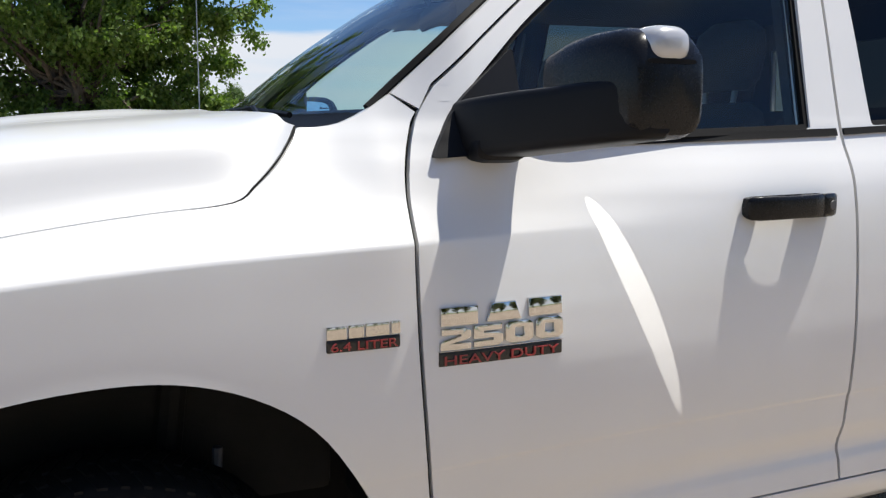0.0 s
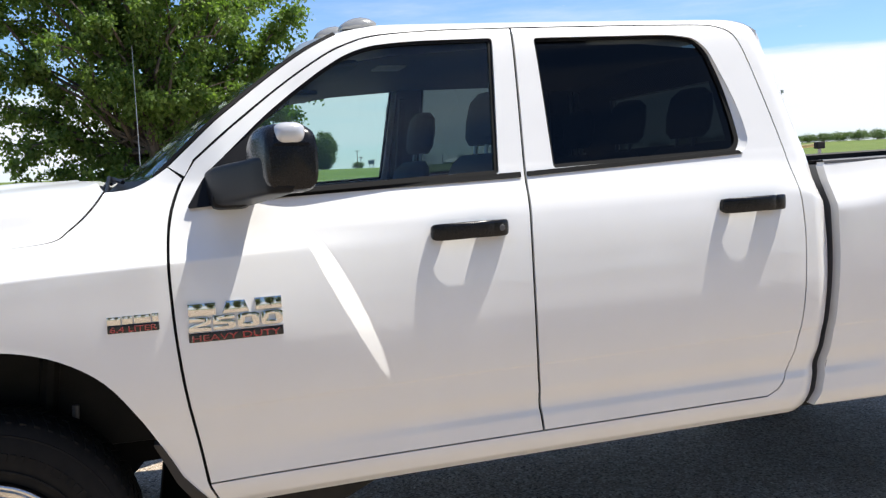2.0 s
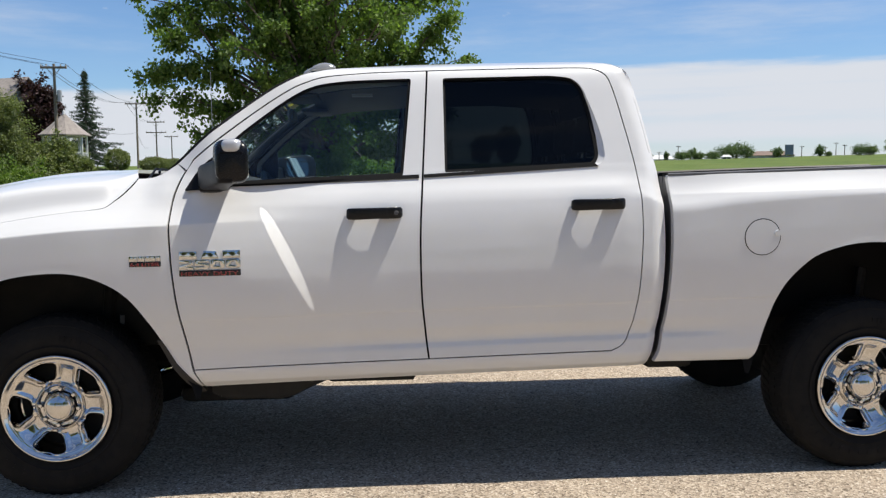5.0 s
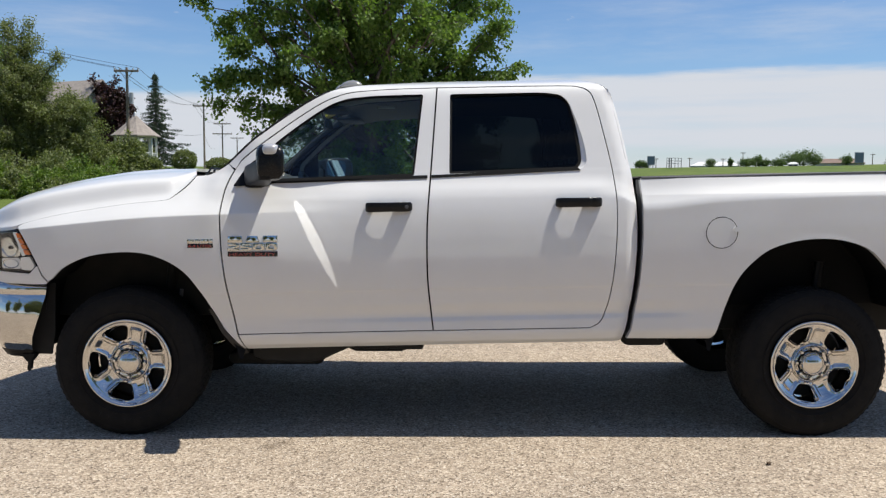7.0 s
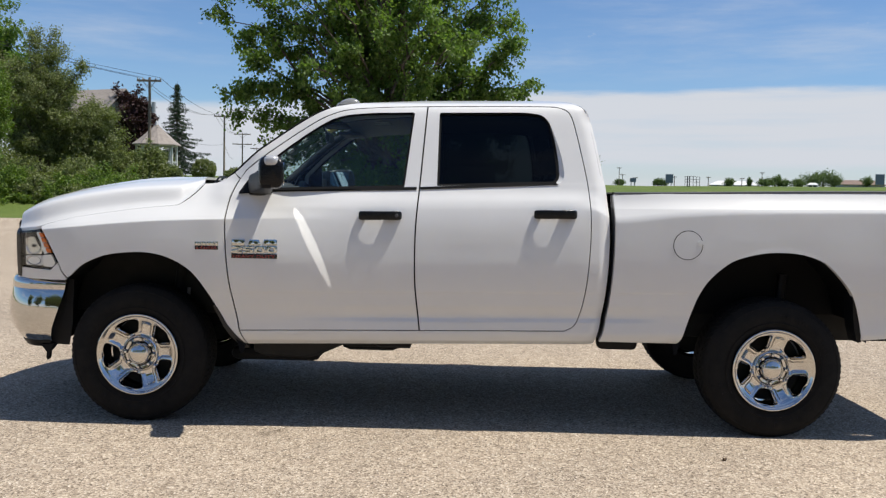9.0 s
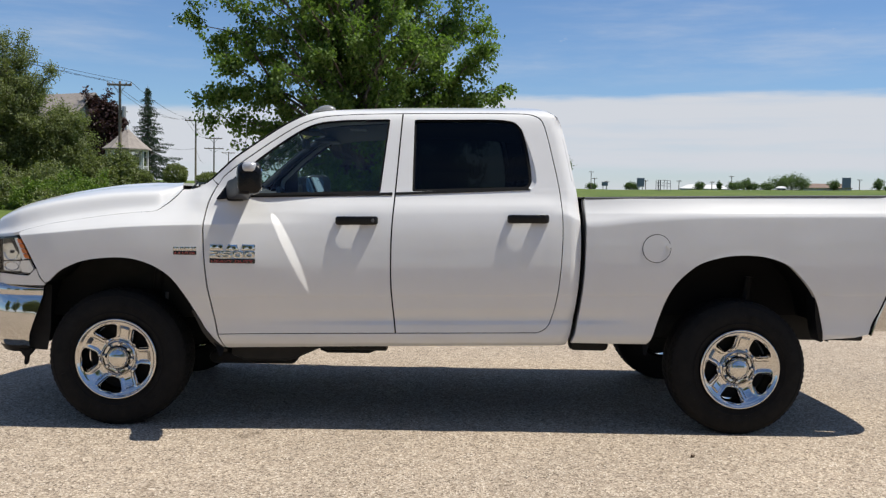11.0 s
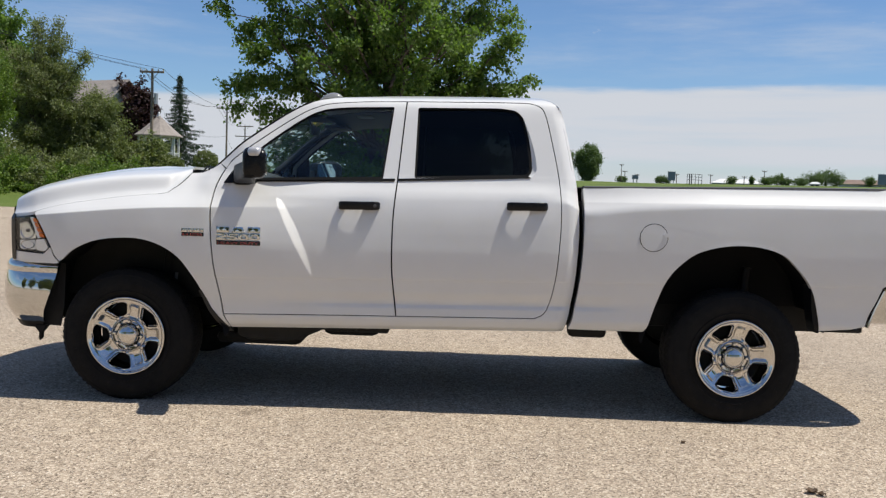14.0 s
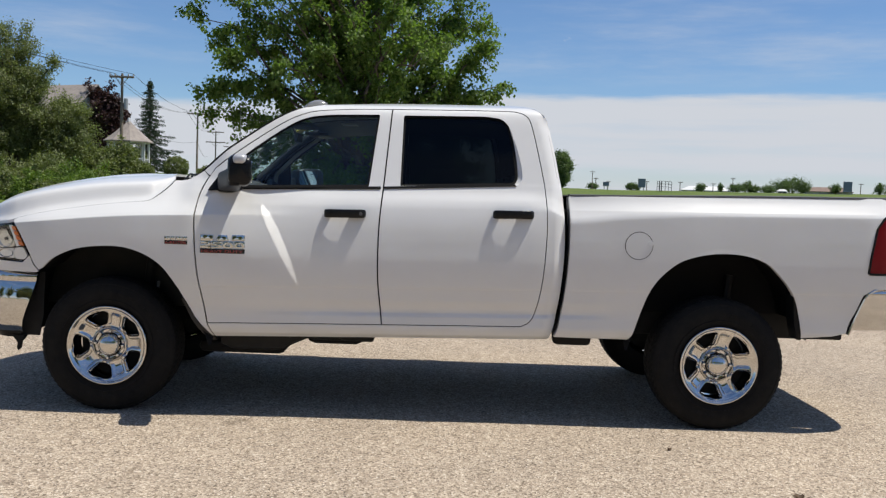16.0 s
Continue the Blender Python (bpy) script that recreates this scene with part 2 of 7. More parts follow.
def glass(name, tint, f0, rough=0.0):
    """Thin pane: tinted see-through with a mirror film that grows at grazing angles, alike from both sides."""
    m = bpy.data.materials.new(name)
    m.use_nodes = True
    n, l = m.node_tree.nodes, m.node_tree.links
    n.clear()
    out, mx = n.new("ShaderNodeOutputMaterial"), n.new("ShaderNodeMixShader")
    t, g, f = n.new("ShaderNodeBsdfTransparent"), n.new("ShaderNodeBsdfGlossy"), n.new("ShaderNodeLayerWeight")
    t.inputs["Color"].default_value = (*tint, 1)
    g.inputs["Roughness"].default_value = rough
    f.inputs["Blend"].default_value = 0.5
    p, r = n.new("ShaderNodeMath"), n.new("ShaderNodeMapRange")
    p.operation = "POWER"
    p.inputs[1].default_value = 5.0
    l.new(f.outputs["Facing"], p.inputs[0])
    r.inputs["To Min"].default_value, r.inputs["To Max"].default_value = f0, 0.9
    l.new(p.outputs[0], r.inputs["Value"])
    l.new(r.outputs[0], mx.inputs[0])
    l.new(t.outputs[0], mx.inputs[1])
    l.new(g.outputs[0], mx.inputs[2])
    l.new(mx.outputs[0], out.inputs["Surface"])
    return m


GLASS = glass("green_tinted_glass", (0.72, 0.84, 0.82), 0.05)
GLASS_CLEAR = glass("clear_lens", (0.92, 0.93, 0.93), 0.06)
GLASS_DARK = glass("privacy_glass", (0.080, 0.098, 0.10), 0.02)
MIRROR, n, l, b = material("mirror_glass", (0.86, 0.93, 0.94), 0.01, 1.0)
AMBER, n, l, b = material("amber_lens", (0.75, 0.16, 0.02), 0.15)
RED, n, l, b = material("red_lens", (0.135, 0.003, 0.007), 0.22, spec=0.12)
b.inputs["Coat Weight"].default_value = 0.08
BADGE_RED, n, l, b = material("badge_red", (0.30, 0.030, 0.030), 0.3)
INTERIOR, n, l, b = material("dark_trim_interior", (0.035, 0.036, 0.040), 0.75)
d = noise_node(n, l, 220, 3)
bump(n, l, b, d.outputs["Fac"], 0.2, 0.003)
FABRIC, n, l, b = material("seat_fabric", (0.030, 0.031, 0.036), 0.9)
d = noise_node(n, l, 300, 2)
bump(n, l, b, d.outputs["Fac"], 0.3, 0.003)
LINER, n, l, b = material("headliner", (0.30, 0.30, 0.29), 0.95)
LINERBED, n, l, b = material("bed_liner", (0.015, 0.015, 0.016), 0.75)
d = noise_node(n, l, 150, 3)
bump(n, l, b, d.outputs["Fac"], 0.5, 0.01)

# pale exposed-aggregate asphalt, bleached tan
ASPHALT, n, l, b = material("bleached_asphalt", (0.40, 0.35, 0.29), 0.9, spec=0.25)
big = noise_node(n, l, 0.35, 5, 0.6)
mid = noise_node(n, l, 9, 5, 0.7)
t = n.new("ShaderNodeTexCoord")
v = n.new("ShaderNodeTexVoronoi")
v.inputs["Scale"].default_value = 96
l.new(t.outputs["Object"], v.inputs["Vector"])
fine = noise_node(n, l, 160, 4, 0.7)
c1 = ramp(n, l, v.outputs["Color"], [(0.12, (0.145, 0.114, 0.088)), (0.32, (0.315, 0.260, 0.203)), (0.58, (0.405, 0.337, 0.266)), (0.88, (0.605, 0.528, 0.436))])
c2 = ramp(n, l, big.outputs["Fac"], [(0.35, (0.80, 0.79, 0.78)), (0.7, (1.05, 1.03, 1.0))])
c3 = ramp(n, l, mid.outputs["Fac"], [(0.3, (0.82, 0.81, 0.80)), (0.7, (1.08, 1.07, 1.05))])
x = mix(n, l, 1.0, c1.outputs[0], c2.outputs[0], "MULTIPLY")
x = mix(n, l, 1.0, x, c3.outputs[0], "MULTIPLY")
# pale and dark chips of stone
chip = n.new("ShaderNodeTexVoronoi")
chip.inputs["Scale"].default_value = 48
l.new(t.outputs["Object"], chip.inputs["Vector"])
near = ramp(n, l, chip.outputs["Distance"], [(0.16, (1, 1, 1)), (0.30, (0, 0, 0))])
tone = ramp(n, l, chip.outputs["Color"], [(0.0, (0.07, 0.058, 0.048)), (0.22, (0.12, 0.10, 0.085)), (0.30, (0.42, 0.36, 0.29)), (0.72, (0.46, 0.40, 0.32)), (0.80, (0.72, 0.66, 0.57))])
x = mix(n, l, near.outputs[0], x, tone.outputs[0])
# hairline cracks that come and go, and old oil spots
warp = noise_node(n, l, 0.9, 5, 0.65)
wm = n.new("ShaderNodeMix")
wm.data_type = "VECTOR"
wm.inputs[0].default_value = 0.35
l.new(t.outputs["Object"], wm.inputs[4])
l.new(warp.outputs["Color"], wm.inputs[5])
ck = n.new("ShaderNodeTexVoronoi")
ck.feature = "DISTANCE_TO_EDGE"
ck.inputs["Scale"].default_value = 0.42
l.new(wm.outputs[1], ck.inputs["Vector"])
line = ramp(n, l, ck.outputs["Distance"], [(0.0, (0.70, 0.67, 0.64)), (0.005, (1, 1, 1))])
where = ramp(n, l, noise_node(n, l, 0.5, 2).outputs["Fac"], [(0.60, (0, 0, 0)), (0.68, (1, 1, 1))])
x = mix(n, l, where.outputs[0], x, mix(n, l, 1.0, x, line.outputs[0], "MULTIPLY"))
spot = ramp(n, l, noise_node(n, l, 1.7, 3, 0.5).outputs["Fac"], [(0.70, (1, 1, 1)), (0.76, (0.62, 0.60, 0.58))])
x = mix(n, l, 1.0, x, spot.outputs[0], "MULTIPLY")
l.new(x, b.inputs["Base Color"])
h = n.new("ShaderNodeMath")
h.operation = "ADD"
l.new(v.outputs["Distance"], h.inputs[0])
l.new(fine.outputs["Fac"], h.inputs[1])
bump(n, l, b, h.outputs[0], 0.7, 0.006)

GRASS, n, l, b = material("lawn", (0.11, 0.17, 0.04), 0.9, spec=0.2)
a1, a2 = noise_node(n, l, 0.12, 5, 0.6), noise_node(n, l, 6, 5, 0.7)
c1 = ramp(n, l, a1.outputs["Fac"], [(0.3, (0.0723, 0.119, 0.0255)), (0.7, (0.1445, 0.1785, 0.051))])
c2 = ramp(n, l, a2.outputs["Fac"], [(0.3, (0.6, 0.65, 0.5)), (0.75, (1.2, 1.15, 1.0))])
l.new(mix(n, l, 1.0, c1.outputs[0], c2.outputs[0], "MULTIPLY"), b.inputs["Base Color"])
bump(n, l, b, a2.outputs["Fac"], 0.8, 0.05)


def leaf(name, lo, hi, through=0.35):
    m = bpy.data.materials.new(name)
    m.use_nodes = True
    n, l = m.node_tree.nodes, m.node_tree.links
    b = n["Principled BSDF"]
    b.inputs["Roughness"].default_value = 0.55
    b.inputs["Specular IOR Level"].default_value = 0.35
    g = n.new("ShaderNodeNewGeometry")
    c = ramp(n, l, g.outputs["Random Per Island"], [(0.0, lo), (0.55, tuple((p + q) / 2 for p, q in zip(lo, hi))), (1.0, hi)])
    l.new(c.outputs[0], b.inputs["Base Color"])
    tr = n.new("ShaderNodeBsdfTranslucent")
    gain = mix(n, l, 1.0, c.outputs[0], (1.5, 1.7, 0.7), "MULTIPLY")
    l.new(gain, tr.inputs["Color"])
    mx = n.new("ShaderNodeMixShader")
    mx.inputs[0].default_value = through
    l.new(b.outputs[0], mx.inputs[1])
    l.new(tr.outputs[0], mx.inputs[2])
    l.new(mx.outputs[0], n["Material Output"].inputs["Surface"])
    return m


LEAF = leaf("maple_leaves", (0.066, 0.118, 0.026), (0.150, 0.220, 0.058), 0.46)
LEAF_DARK = leaf("willow_leaves", (0.090, 0.110, 0.045), (0.21, 0.235, 0.100))
LEAF_PURPLE = leaf("purple_leaves", (0.022, 0.010, 0.012), (0.065, 0.028, 0.030), 0.2)
LEAF_BLUE = leaf("spruce_needles", (0.018, 0.040, 0.022), (0.055, 0.085, 0.045), 0.1)
LEAF_LIME = leaf("shrub_leaves", (0.0595, 0.1062, 0.017), (0.17, 0.238, 0.0467))
LEAF_FAR = leaf("distant_leaves", (0.055, 0.092, 0.036), (0.140, 0.195, 0.078), 0.30)
BARK, n, l, b = material("bark", (0.09, 0.07, 0.055), 0.95)
d = noise_node(n, l, 18, 6, 0.7, stretch=(1, 1, 0.2))
c = ramp(n, l, d.outputs["Fac"], [(0.3, (0.045, 0.036, 0.028)), (0.75, (0.16, 0.13, 0.10))])
l.new(c.outputs[0], b.inputs["Base Color"])
bump(n, l, b, d.outputs["Fac"], 0.8, 0.03)
POLEWOOD, n, l, b = material("weathered_pole_wood", (0.22, 0.18, 0.14), 0.9)
d = noise_node(n, l, 6, 5, 0.6, stretch=(4, 4, 0.3))
c = ramp(n, l, d.outputs["Fac"], [(0.3, (0.14, 0.11, 0.085)), (0.75, (0.30, 0.25, 0.20))])
l.new(c.outputs[0], b.inputs["Base Color"])
SHINGLE, n, l, b = material("faded_shingles", (0.30, 0.265, 0.235), 0.9)
d = noise_node(n, l, 3.0, 5, 0.7)
c = ramp(n, l, d.outputs["Fac"], [(0.3, (0.204, 0.1785, 0.1615)), (0.75, (0.323, 0.2848, 0.255))])
l.new(c.outputs[0], b.inputs["Base Color"])
SIDING, n, l, b = material("white_siding", (0.74, 0.74, 0.72), 0.6)
d = noise_node(n, l, 1.2, 4)
c = ramp(n, l, d.outputs["Fac"], [(0.3, (0.544, 0.544, 0.528)), (0.7, (0.624, 0.624, 0.616))])
l.new(c.outputs[0], b.inputs["Base Color"])
PANE, n, l, b = material("house_window_glass", (0.03, 0.04, 0.05), 0.08)
WIRE, n, l, b = material("overhead_wire", (0.05, 0.05, 0.055), 0.6)
STEEL, n, l, b = material("galvanised_steel", (0.36, 0.37, 0.38), 0.5, 0.7)
REDROOF, n, l, b = material("barn_roof_brown", (0.17, 0.12, 0.095), 0.8)
d = noise_node(n, l, 0.5, 4)
c = ramp(n, l, d.outputs["Fac"], [(0.3, (0.15, 0.102, 0.082)), (0.7, (0.21, 0.148, 0.118))])
l.new(c.outputs[0], b.inputs["Base Color"])

# ---- the pickup truck: body ----
# the fender's belt crease runs level into the front door and fades; the doors' own one begins higher up
CREASE_FENDER = [(-0.8, 1.13), (-0.48, 1.165), (0.2, 1.216), (0.53, 1.224), (0.78, 1.229), (1.5, 1.236)]
CREASE_DOOR = [(0.5, 1.296), (1.6, 1.302), (2.55, 1.306), (2.70, 1.285), (2.85, 1.225), (3.2, 1.256), (3.6, 1.268), (4.9, 1.27)]
# how far the doors lean in over their height, beyond the profile
LEAN = [(0.60, 0.0), (0.68, -0.004), (0.75, -0.008), (0.82, -0.012), (0.89, -0.013), (0.957, -0.011), (1.027, -0.005), (1.097, 0.001), (1.167, 0.007),
        (1.237, 0.013), (1.307, 0.021), (1.367, 0.027), (1.43, 0.035), (1.60, 0.043), (1.86, 0.054), (1.96, 0.056)]
PROFILE = [(0.40, 0.11), (0.44, 0.082), (0.475, 0.048), (0.50, 0.022), (0.555, 0.004), (0.600, 0.0040), (0.65, 0.0015),
           (0.71, -0.0085), (0.788, -0.0194), (0.796, -0.0216), (0.86, -0.0295), (0.95, -0.0380), (1.00, -0.0420), (1.05, -0.0443), (1.10, -0.0441), (1.14, -0.0422),
           (1.18, -0.0388), (1.22, -0.0342), (1.257, -0.0290), (1.261, -0.0279), (1.268, -0.0248), (1.30, -0.0105), (1.35, 0.0070), (1.42, 0.022), (1.445, 0.026)]
# fender and bed side: flatter below the crease
FLANK = [(0.40, 0.11), (0.44, 0.082), (0.475, 0.048), (0.50, 0.022), (0.555, 0.004), (0.600, 0.0042), (0.65, 0.0025),
         (0.71, -0.0050), (0.788, -0.0132), (0.796, -0.0150), (0.86, -0.0215), (0.95, -0.0285), (1.05, -0.0335), (1.15, -0.0358), (1.22, -0.0360), (1.257, -0.0352),
         (1.261, -0.0342), (1.268, -0.0308), (1.30, -0.0150), (1.35, 0.0060), (1.42, 0.022), (1.445, 0.026)]
# how far the side stands out or in along the length, between rocker and window line
SWEEP = [(-0.4, -0.034), (0.2, -0.053), (0.45, -0.055), (0.6, -0.045), (0.9, -0.022), (1.25, -0.008), (1.55, 0.0), (4.9, 0.0)]
INSET = [(0.5, 0.0), (1.3, 0.014), (2.4, 0.016), (2.75, 0.014), (2.9, 0.008), (3.6, 0.0)]
GROOVE = [(0.78, 0.0), (1.05, 0.45), (1.3, 0.75), (1.65, 1.0), (2.78, 1.0), (2.84, 0.9), (3.0, 0.6), (3.16, 0.0)]
GREENHOUSE = [(1.40, 0.016), (1.445, 0.030), (1.70, 0.100), (1.84, 0.142), (1.89, 0.165), (1.915, 0.190), (1.932, 0.225), (1.941, 0.265), (1.95, 0.31)]
FRONT_ARCH = [(-0.400, 0.862), (-0.375, 0.888), (-0.295, 0.957), (-0.165, 1.011), (-0.01, 1.031), (0.124, 1.025), (0.246, 0.986), (0.352, 0.914),
              (0.433, 0.804), (0.499, 0.682), (0.545, 0.583), (0.602, 0.482)]
REAR_ARCH = [(3.237, 0.485), (3.287, 0.654), (3.327, 0.773), (3.377, 0.862), (3.457, 0.942), (3.537, 0.992), (3.667, 1.027), (3.797, 1.036),
             (3.927, 1.022), (4.047, 0.980), (4.127, 0.910), (4.207, 0.816), (4.250, 0.735), (4.285, 0.62), (4.305, 0.514)]


CAB_REAR = [(0.475, 2.736), (0.585, 2.763), (0.784, 2.788), (1.024, 2.801), (1.194, 2.798), (1.375, 2.785), (1.485, 2.766), (1.615, 2.742), (1.73, 2.718), (1.82, 2.695), (1.88, 2.668), (1.915, 2.625), (1.95, 2.56)]
CURL = [True]     # the cab's rear edge turns in; the bed's does not


def arch_gap(x, z, cx, top):
    """How far outside a wheel arch a point of the side lies, roughly."""
    r = math.hypot((x - cx) / 0.50, max(0.0, z - 0.45) / (top - 0.45))
    return (r - 1) * 0.52


def side_y(x, z):
    """The body side: y at x and height z, rake left out."""
    flank = 1 - step(0.46, 0.70, x) * (1 - step(2.60, 2.80, x))
    door_part = step(0.70, 1.35, x)
    low = 0.0
    for share, table in ((1 - door_part, CREASE_FENDER), (door_part, CREASE_DOOR)):
        if share > 0:
            zz = z - (cubic(x, table) - 1.26) * step(0.85, 1.12, z) * (1 - step(1.33, 1.43, z))
            soft = (0.022 * door_part * (1 - step(2.60, 2.80, x)) + step(2.80, 2.84, x) * (0.006 + 0.014 * (1 - step(3.0, 4.0, x)))) * step(1.0, 1.15, z)
            for q in [soft * k / 3 for k in range(-3, 4)] if soft > 0.001 else (0.0,):
                low += share * (cubic(zz + q, PROFILE) * (1 - flank) + cubic(zz + q, FLANK) * flank) / (7 if soft > 0.001 else 1)
    y = low if z < 1.40 else cubic(z, GREENHOUSE) if z > 1.445 else low + (cubic(z, GREENHOUSE) - low) * step(1.40, 1.445, z)
    y += cubic(z, LEAN) * step(0.50, 0.95, x) * (1 - 0.5 * step(2.78, 2.84, x))
    y -= 0.018 * step(1.28, 1.38, z) * step(0.40, 0.52, x) * (1 - step(0.62, 0.95, x))
    y -= 0.0008 * step(0.788, 0.7965, z) * (1 - step(0.797, 0.95, z)) * step(0.5, 0.7, x)
    y += cubic(x, INSET) * (1 - 0.45 * step(1.27, 1.50, z)) + cubic(x, SWEEP) * step(0.50, 0.92, z) * (1 - step(1.28, 1.46, z) * step(0.3, 0.6, x))
    y += 0.0100 * cubic(x, GROOVE) * step(0.605, 0.642, z) * (1 - step(0.645, 0.72, z))
    front = 1 - step(0.35, 0.72, x)
    over = max(0.0, z - cubic(x, CREASE_FENDER) - 0.004)
    y += front * (0.42 * over + 0.40 * max(0.0, over - 0.016) ** 1.35)
    bed = step(2.80, 2.84, x)
    y += bed * max(0.0, z - 1.29) * 0.18
    for cx, top in ((0.02, 1.022), (3.785, 1.036)):
        g = arch_gap(x, z, cx, top)
        y -= (0.0012 * (1 - step(0.0, 0.03, g)) + (0.010 if cx < 1 else 0.003) * (1 - step(0.0, 0.34, g))) * step(0.45, 0.60, z)
    if x < -0.30:
        y += ((-0.30 - x) / 0.50) ** 2.2 * 0.20
    if x > 4.60:
        y += ((x - 4.60) / 0.33) ** 2.5 * 0.07
    if CURL[0] and 2.52 < x < 2.86:
        d = cubic(z, CAB_REAR) - x
        y += 0.034 * max(0.0, min(1.0, (0.075 - d) / 0.075)) ** 2 * (1 - 0.9 * step(1.80, 1.90, z))
    return y


def on_body(x, z, off=0.0, far=False):
    y = side_y(x, z) + off
    return Vector((x, W - y if far else y, z + RAKE * x))


def outline_panel(name, outline, mat, parent, holes=(), depth=0.022, off=0.0, far=False, label="", cell=0.035):
    """A pressed sheet cut to an outline in (x, z), laid on the body side, with folded edges."""
    bm = bmesh.new()
    edges = []
    for loop in (outline, *holes):
        vs = [bm.verts.new((p[0], 0, p[1])) for p in loop]
        edges += [bm.edges.new((vs[i], vs[(i + 1) % len(vs)])) for i in range(len(vs))]
    bmesh.ops.triangle_fill(bm, use_beauty=True, use_dissolve=False, edges=edges, normal=(0, -1, 0))
    xs, zs = [p[0] for p in outline], [p[1] for p in outline]
    for axis, lo, hi in ((0, min(xs), max(xs)), (2, min(zs), max(zs))):
        k = math.floor(lo / cell) + 1
        size = cell if axis == 0 else cell * 0.3
        k = math.floor(lo / size) + 1
        while k * size < hi - 1e-4:
            co, no = [0, 0, 0], [0, 0, 0]
            co[axis], no[axis] = k * size, 1
            bmesh.ops.bisect_plane(bm, geom=bm.verts[:] + bm.edges[:] + bm.faces[:], dist=1e-5, plane_co=co, plane_no=no)
            k += 1
    if not far and max(zs) > 1.25 and max(xs) - min(xs) > 0.5:
        # close rows along the belt crease keep its break sharp
        along = [min(xs) + (max(xs) - min(xs)) * k / 20 for k in range(21)]
        line = [cubic(x, CREASE_FENDER) for x in along if x < 1.35] + [cubic(x, CREASE_DOOR) for x in along if x > 0.70]
        for z in (0.7865, 0.789, 0.7915, 0.7945, 0.7975):
            if min(zs) < 0.75:
                bmesh.ops.bisect_plane(bm, geom=bm.verts[:] + bm.edges[:] + bm.faces[:], dist=1e-5, plane_co=(0, 0, z), plane_no=(0, 0, 1))
        z = min(line) - 0.008
        while z < max(line) + 0.016:
            bmesh.ops.bisect_plane(bm, geom=[g for g in bm.verts[:] + bm.edges[:] + bm.faces[:]], dist=1e-5, plane_co=(0, 0, z), plane_no=(0, 0, 1))
            z += 0.0032
    bmesh.ops.dissolve_degenerate(bm, dist=1e-5, edges=bm.edges[:])
    rim = [e for e in bm.edges if e.is_boundary]
    made = bmesh.ops.extrude_edge_only(bm, edges=rim)
    lip = {v for v in made["geom"] if isinstance(v, bmesh.types.BMVert)}
    for v in bm.verts:
        x, z = v.co.x, v.co.z
        inward = depth if v in lip else 0.0
        v.co = on_body(x, z, off + inward, far)
    front = [f for f in bm.faces if not any(v in lip for v in f.verts)]
    for f in front:
        f.normal_update()
        if (f.normal.y > 0) != far:
            f.normal_flip()
    bm.verts.index_update()
    normals = {}
    for v in bm.verts:
        if v in lip:
            continue
        x, z = v.co.x, v.co.z - RAKE * v.co.x
        h = 0.0015
        gx = (side_y(x + h, z) - side_y(x - h, z)) / (2 * h)
        gz = (side_y(x, z + h) - side_y(x, z - h)) / (2 * h)
        nv = Vector((gx - gz * RAKE, -1, gz)).normalized()
        if far:
            nv.y = -nv.y
        normals[v.index] = nv
    bm.faces.index_update()
    is_front = [not any(v in lip for v in f.verts) for f in bm.faces]
    me = bpy.data.meshes.new(name)
    bm.to_mesh(me)
    bm.free()
    me.materials.append(mat)
    me.shade_smooth()
    loops = []
    for p in me.polygons:
        for li in p.loop_indices:
            vi = me.loops[li].vertex_index
            loops.append(normals[vi] if is_front[p.index] else p.normal)
    me.normals_split_custom_set([tuple(v) for v in loops])
    ob = new(name, me)
    ob.parent = parent
    if label:
        ob["label"] = label
    return ob


FRONT_CUT = [(0.616, 0.57), (0.596, 0.70), (0.571, 0.85), (0.555, 1.00), (0.548, 1.12), (0.546, 1.24), (0.556, 1.345), (0.588, 1.44), (0.632, 1.51)]
FRONT_TOP = [(0.74, 1.600), (0.905, 1.727), (1.045, 1.819), (1.13, 1.859), (1.229, 1.886), (1.435, 1.901), (1.699, 1.906)]
REAR_CUT = [(2.436, 1.905), (2.504, 1.897), (2.550, 1.876), (2.576, 1.838), (2.602, 1.747), (2.630, 1.620), (2.655, 1.50), (2.673, 1.387), (2.683, 1.226), (2.681, 1.056),
            (2.665, 0.826), (2.637, 0.664), (2.603, 0.592), (2.55, 0.562)]
DOOR_F = ([(0.618, 0.562)] + spline(FRONT_CUT, 4) + spline(FRONT_TOP, 4)
          + spline([(1.698, 1.900), (1.666, 1.427), (1.651, 1.217), (1.647, 1.057), (1.651, 0.857), (1.666, 0.70), (1.682, 0.562)], 4))
DOOR_R = ([(1.690, 0.562)] + spline([(1.689, 0.57), (1.674, 0.70), (1.659, 0.857), (1.655, 1.057), (1.659, 1.217), (1.674, 1.427), (1.706, 1.899)], 4)
          + [(1.707, 1.906)] + spline([(2.195, 1.908)] + REAR_CUT, 4))
WIN_F = rounded([(0.685, 1.395, 0.01), (0.70, 1.505, 0.02), (0.844, 1.636, 0.2), (0.93, 1.703, 0.2), (1.03, 1.774, 0.2), (1.115, 1.825, 0.1), (1.20, 1.853, 0.1), (1.334, 1.866, 0.1),
                 (1.626, 1.871, 0.015), (1.578, 1.414, 0.012)])
